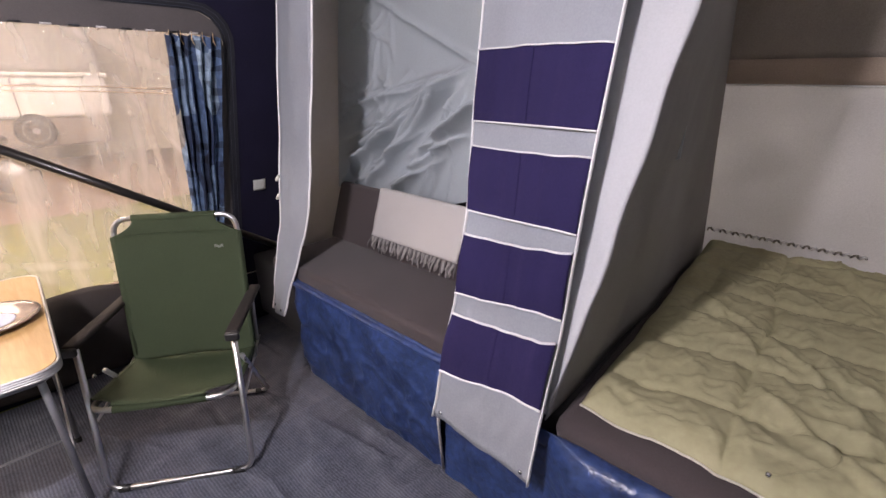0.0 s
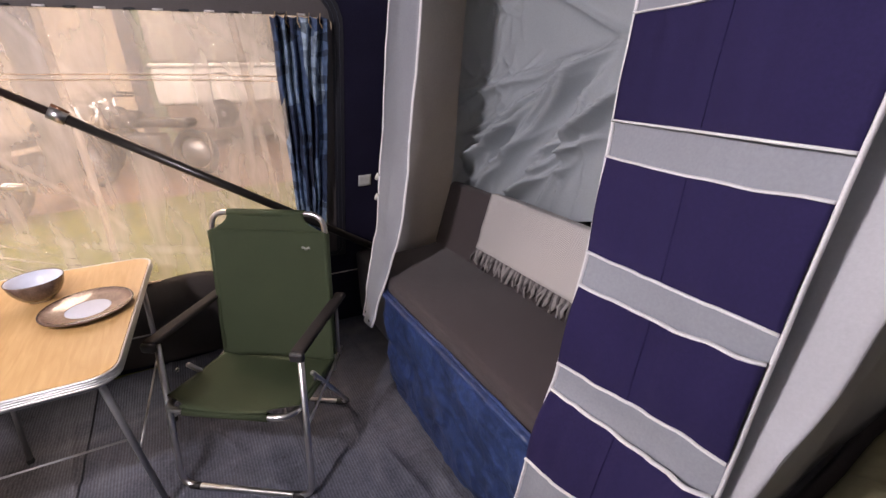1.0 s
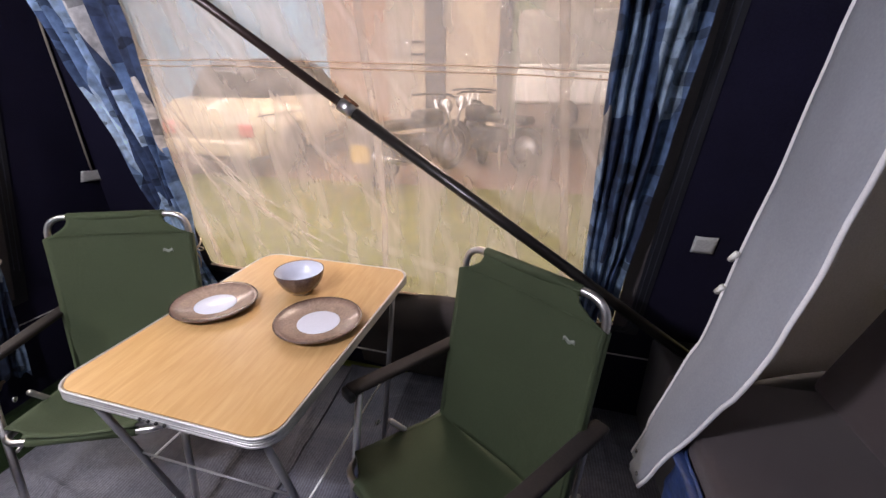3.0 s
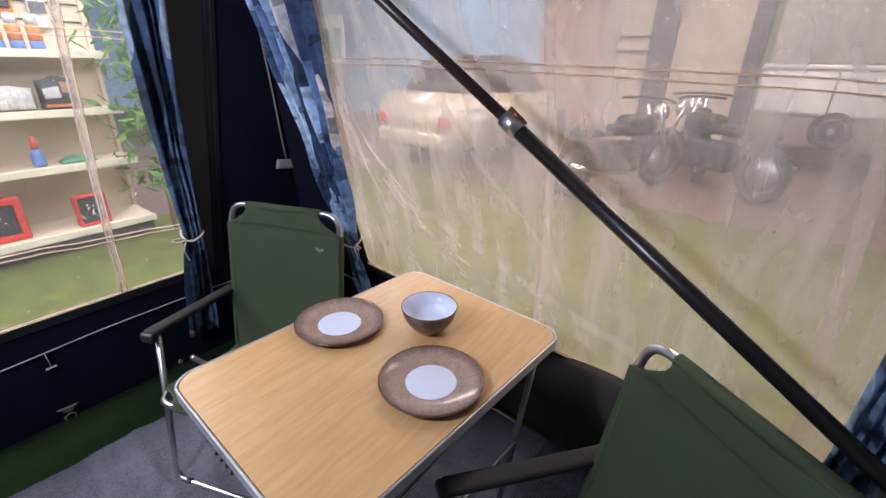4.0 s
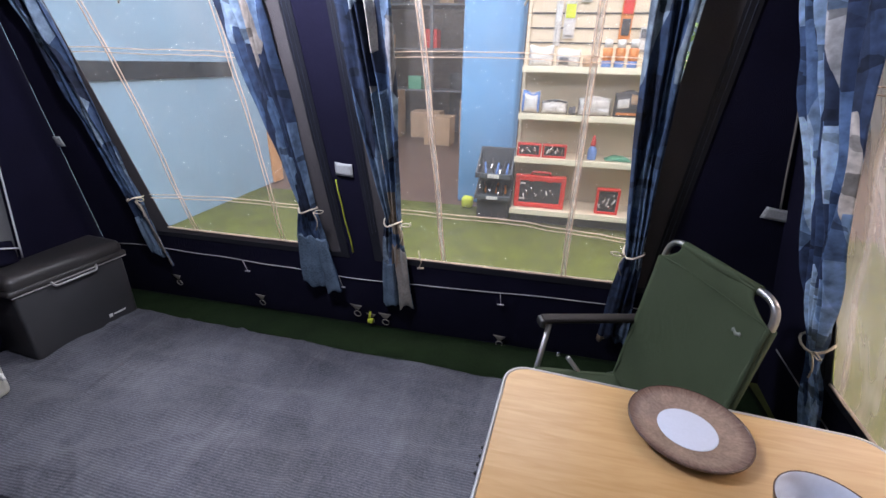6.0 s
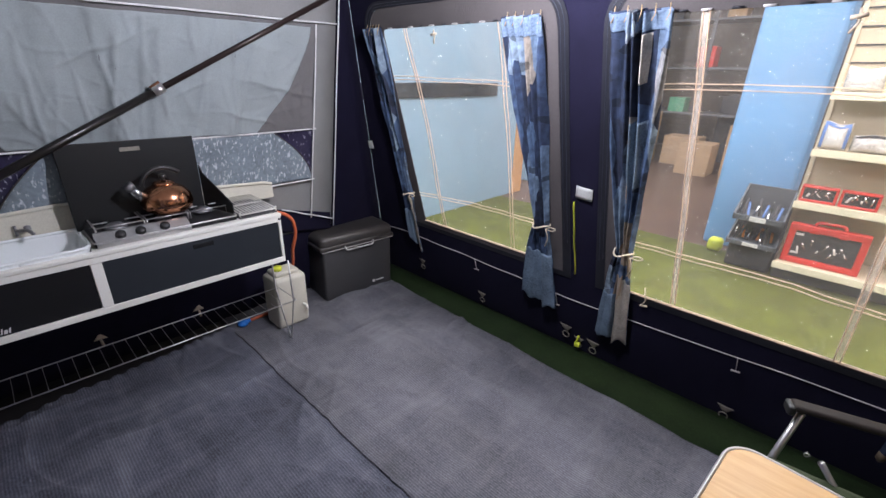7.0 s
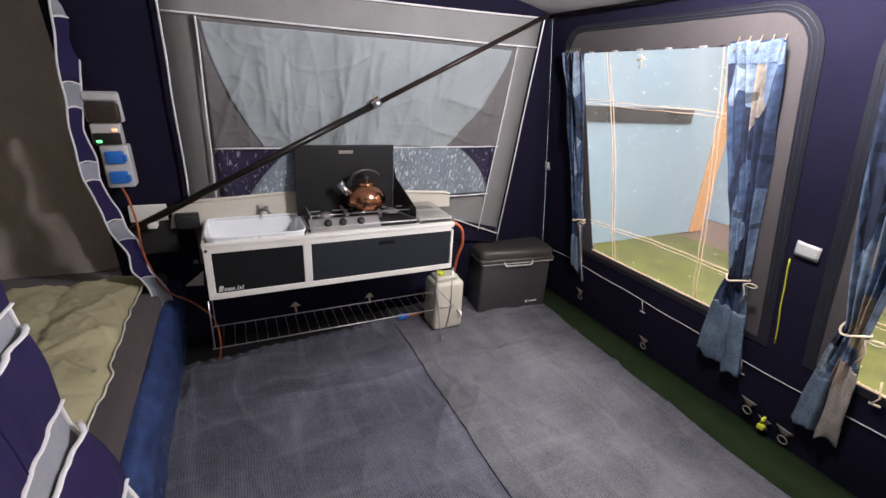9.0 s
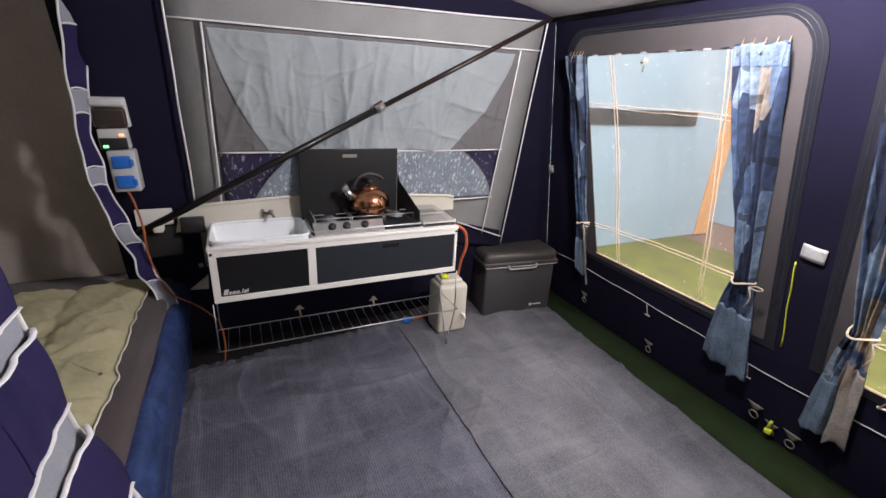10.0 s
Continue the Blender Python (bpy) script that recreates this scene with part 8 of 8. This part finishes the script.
for z in (0.9, 1.7, 2.5):
    part("deck", box(-1.6, 1.5, 9.9, 10.6, z - 0.04, z, 0.004), M["post_grey"], wr_, "", False)
for x in (-1.6, 0.0, 1.5):
    part("upright", box(x - 0.03, x + 0.03, 9.9, 9.96, -0.02, 3.0, 0.003), M["post_grey"], wr_, "", False)
for k in range(9):
    x = -1.5 + 0.33 * k
    z = (0.9, 1.7, 2.5)[k % 3]
    goods("stored_box", x, x + 0.28, 9.95, 10.3, z, z + 0.25 + 0.15 * random.random(), ("red", "carton", "goods_dark", "goods_green")[k % 4], "box on the workshop rack", "box")

# far wall on the road side, with doors and posts
hall = thing("wall_hall", (11.6, 3.0, 0), "far hall wall of cream, blue and brown panels", "hall wall")
tagged(hall, kind="structure")
for name, y0, y1, m, lab in (("blue_panel", 5.0, 16.0, "blue_wall", "sky blue wall panel"), ("door_leaf", 3.62, 5.0, "wall_brown", "brown door leaf"), ("cream_panel", 2.75, 3.62, "wall_cream", "cream roller panel"),
                             ("steel_post", 2.32, 2.75, "post_grey", "grey steel post"), ("cream_panel", 1.20, 2.32, "wall_cream", "cream roller panel"), ("steel_post", 0.95, 1.20, "post_grey", "grey steel post"),
                             ("green_panel", 0.35, 0.95, "dull_green", "dull green wall panel"), ("cream_panel", -14.0, 0.35, "wall_cream", "cream wall panel")):
    x = 11.5 if "post" in name else 11.6
    part(name, box(x, 11.8, y0, y1, -0.02, 5.0, 0.01), M[m], hall, lab, False)
for z in (1.65, 1.9):
    part("rail", box(11.55, 11.6, 2.78, 3.5, z, z + 0.03, 0.004), M["post_grey"], hall, "", False)
single("wall_dark", box(-30, 30, -8.3, -8.1, -0.02, 5.0, 0.02), M["wall_cream"], "cream hall wall behind the trailer", "wall", "structure", False)
single("wall_far", box(2.4, 11.8, 15.0, 15.2, -0.02, 5.0, 0.02), M["blue_wall"], "pale blue far hall wall", "wall", "structure", False)
single("wall_left", box(-8.2, -8.0, -8, 12, -0.02, 5.0, 0.02), M["wall_cream"], "cream hall wall", "wall", "structure", False)
single("hall_ceiling", box(-30, 30, -9, 16, 5.0, 5.2, 0.02), M["roof"], "grey hall ceiling", "ceiling", "structure", False)
sg = thing("sign_board", (10.9, 11.0, 1.2), "white sign with red lettering bars and green patch", "sign")
part("board", box(10.9, 10.95, 10.5, 14.6, 1.25, 2.5, 0.01), M["goods_white"], sg, "", False)
for y in (10.8, 14.0):
    part("stand", box(10.90, 10.95, y, y + 0.08, -0.02, 1.25, 0.004), M["post_grey"], sg, "", False)
part("red_bar", box(10.88, 10.9, 11.9, 14.0, 1.78, 1.98, 0.004), M["red"], sg, "", False)
part("green_patch", box(10.88, 10.9, 10.6, 11.5, 1.45, 2.2, 0.03), M["goods_green"], sg, "", False)

# small cream car with a black soft top, its tail towards the awning


def car(m):
    """A small convertible, tail at y = 4.42, near flank at x = 0, placed by m."""
    c = thing("parked_car", (0, 0, 0), "small cream parked car with a closed black soft top", "car")
    side_ = [(0.05, 0.30), (0.0, 0.62), (0.12, 0.84), (0.55, 0.96), (1.30, 1.04), (3.55, 1.08), (4.20, 1.03), (4.40, 0.86), (4.42, 0.55), (4.34, 0.30)]
    top_ = [(1.30, 1.02), (1.85, 1.52), (2.25, 1.62), (3.15, 1.60), (3.55, 1.46), (3.82, 1.05)]

    def hull(prof, w0, w1, taper, bevel):
        n = len(prof)
        bm = bmesh.new()
        vv = []
        for s, x in ((0, w0), (1, w1)):
            for a, z in prof:
                k = taper * max(0, z - 1.0)
                vv.append(bm.verts.new(V(x + (k if s == 0 else -k), a, z)))
        for f in [tuple(range(n)), tuple(range(2 * n - 1, n - 1, -1))] + [(i, i + n, (i + 1) % n + n, (i + 1) % n) for i in range(n)]:
            bm.faces.new([vv[i] for i in f])
        bmesh.ops.recalc_face_normals(bm, faces=bm.faces[:])
        bmesh.ops.bevel(bm, geom=bm.edges[:], offset=bevel, segments=3, affect="EDGES")
        bm.verts.index_update()
        g = [v.co.copy() for v in bm.verts], [tuple(v.index for v in f.verts) for f in bm.faces]
        bm.free()
        return g

    part("body", hull(side_, 0.0, 1.78, 0.0, 0.07), M["car"], c, "cream painted body")
    part("soft_top", hull(top_, 0.08, 1.70, 0.28, 0.05), M["goods_dark"], c, "black soft top with dark windows")
    part("rear_window", box(0.45, 1.33, 3.66, 3.72, 1.18, 1.42, 0.03, 3), M["car_glass"], c, "dark rear window")
    for y in (0.80, 3.40):
        part("wheel_arch", tube([V(0.0, y + 0.40 * math.cos(a), 0.36 + 0.40 * math.sin(a)) for a in np.linspace(-0.1, 3.24, 18)], 0.035, 8), M["car"], c, "flared cream arch")
        for xx in (-0.012, 1.60):
            wl = part("wheel", moved(lathe([(0.17, 0), (0.33, 0.0), (0.355, 0.03), (0.355, 0.18), (0.33, 0.21), (0.17, 0.21)], 32), Matrix.Translation((xx, y, 0.355)) @ Matrix.Rotation(radians(90), 4, "Y")), M["tyre"], c, "black tyre")
            part("rim", moved(lathe([(0.03, -0.004), (0.06, 0.01), (0.19, 0.012), (0.21, -0.004), (0.21, 0.03), (0.02, 0.03)], 24), Matrix.Translation((xx, y, 0.355)) @ Matrix.Rotation(radians(90), 4, "Y")), M["post_grey"], wl)
    part("rear_bumper", box(0.06, 1.72, 4.30, 4.47, 0.30, 0.52, 0.05, 3), M["car"], c)
    for x in (0.06, 1.50):
        part("tail_light", box(x, x + 0.22, 4.36, 4.44, 0.58, 0.76, 0.03, 3), M["red"], c, "red tail light")
    part("waist_line", tube([(-0.004, 0.2, 0.84), (-0.004, 4.3, 0.86)], 0.008, 5), M["goods_dark"], c)
    part("door_line", tube([(-0.003, 2.70, 0.40), (-0.003, 2.62, 1.02)], 0.006, 5), M["goods_dark"], c)
    part("sill", box(0.03, 1.75, 1.25, 2.95, 0.24, 0.34, 0.03), M["black"], c)
    c.matrix_basis = m
    return c


car(Matrix.Translation((6.90, 3.93, -0.02)) @ Matrix.Rotation(radians(84), 4, "Z") @ Matrix.Diagonal((0.88, 0.80, 0.95, 1.0)) @ Matrix.Translation((0, -4.42, 0)))


def motorbike(x, y, heading, label, plated=False):
    """A parked motorcycle, simplified to its wheels, frame, tank and seat."""
    mm = Matrix.Translation((x, y, -0.02)) @ Matrix.Rotation(radians(heading), 4, "Z")
    b = thing("motorcycle", (x, y, -0.02), label, "motorcycle", "parked motorcycles")
    for a in (-0.70, 0.70):
        pts = [V(a + 0.27 * math.cos(t), 0, 0.33 + 0.27 * math.sin(t)) for t in np.linspace(0, 6.283, 25)[:-1]]
        part("tyre", moved(tube(pts, 0.055, 8, True), mm), M["tyre"], b)
        part("wheel_hub", moved(lathe([(0.03, -0.05), (0.20, -0.01), (0.20, 0.01), (0.03, 0.05)], 20), mm @ Matrix.Translation((a, 0, 0.33)) @ Matrix.Rotation(radians(90), 4, "X")), M["alu_dull"], b)
    part("engine", moved(box(-0.30, 0.25, -0.14, 0.14, 0.25, 0.60, 0.06, 3), mm), M["goods_dark"], b)
    part("tank", moved(box(-0.05, 0.42, -0.14, 0.14, 0.66, 0.90, 0.09, 4), mm), M["black"], b)
    part("seat", moved(box(-0.75, 0.0, -0.13, 0.13, 0.68, 0.80, 0.05, 3), mm), M["black"], b)
    part("fork", moved(join(tube([(0.70, -0.09, 0.33), (0.45, -0.09, 1.0)], 0.025, 8), tube([(0.70, 0.09, 0.33), (0.45, 0.09, 1.0)], 0.025, 8)), mm), M["alu"], b)
    part("handlebar", moved(tube(rounded([(0.30, -0.38, 1.06), (0.42, -0.15, 1.08), (0.42, 0.15, 1.08), (0.30, 0.38, 1.06)], 0.08, 4), 0.016, 8), mm), M["black"], b)
    part("headlamp", moved(lathe([(0.02, -0.08), (0.09, -0.04), (0.10, 0.03), (0.02, 0.05)], 18), mm @ Matrix.Translation((0.58, 0, 0.92)) @ Matrix.Rotation(radians(90), 4, "Y")), M["alu"], b)
    part("exhaust", moved(tube([(0.1, -0.16, 0.28), (-0.5, -0.18, 0.30), (-0.9, -0.20, 0.42)], 0.04, 8), mm), M["steel"], b)
    if plated:
        part("plate", moved(box(-1.05, -1.02, -0.15, 0.15, 0.36, 0.56, 0.005), mm), M["yellow_plate"], b, "plain yellow plate", False)
    return b


M["yellow_plate"] = mat("yellow_plate", (0.75, 0.48, 0.03), 0.4, vary=0.05)
motorbike(7.50, 1.90, -28, "black motorcycle parked with its yellow plate in view", True)
motorbike(9.3, 1.35, 15, "black motorcycle parked in a row")

motorbike(8.45, 1.05, 55, "dark motorcycle parked at a slant")

cv = thing("folded_trailer", (10.9, -0.2, 0), "white folded camping trailer under a grey cover in the hall", "trailer")
part("tub", box(10.40, 11.4, -1.25, 0.82, 0.78, 1.42, 0.08, 4), M["van"], cv, "white moulded tub")
part("tub_rim", box(10.37, 11.43, -1.28, 0.85, 1.40, 1.47, 0.03, 3), M["van"], cv)
part("cover", box(10.44, 11.38, -1.22, 0.79, 1.46, 2.35, 0.12, 4), M["roof"], cv, "grey cotton cover")
part("chassis", box(10.46, 11.34, -1.15, 0.72, 0.34, 0.79, 0.04, 3), M["taupe_panel"], cv, "brown chassis, shadow put into its colour")
part("seam_line", box(10.385, 10.405, -0.05, -0.03, 0.82, 1.38, 0.003), M["post_grey"], cv, "", False)
part("vent_mark", box(10.39, 10.405, -0.34, -0.14, 1.28, 1.31, 0.003), M["post_grey"], cv, "", False)
wl_ = part("wheel", moved(lathe([(0.15, 0), (0.23, 0.0), (0.26, 0.03), (0.26, 0.18), (0.23, 0.21), (0.15, 0.21)], 28), Matrix.Translation((10.36, -0.16, 0.60)) @ Matrix.Rotation(radians(90), 4, "Y")), M["tyre"], cv)
part("rim", moved(lathe([(0.03, -0.004), (0.06, 0.01), (0.15, 0.012), (0.17, -0.004), (0.17, 0.03), (0.02, 0.03)], 20), Matrix.Translation((10.355, -0.16, 0.60)) @ Matrix.Rotation(radians(90), 4, "Y")), M["alu_dull"], wl_, "dull steel wheel rim")
for y in (-1.05, 0.60):
    part("support_leg", tube([(10.6, y, -0.02), (10.6, y, 0.36)], 0.03, 8), M["alu_dull"], cv)
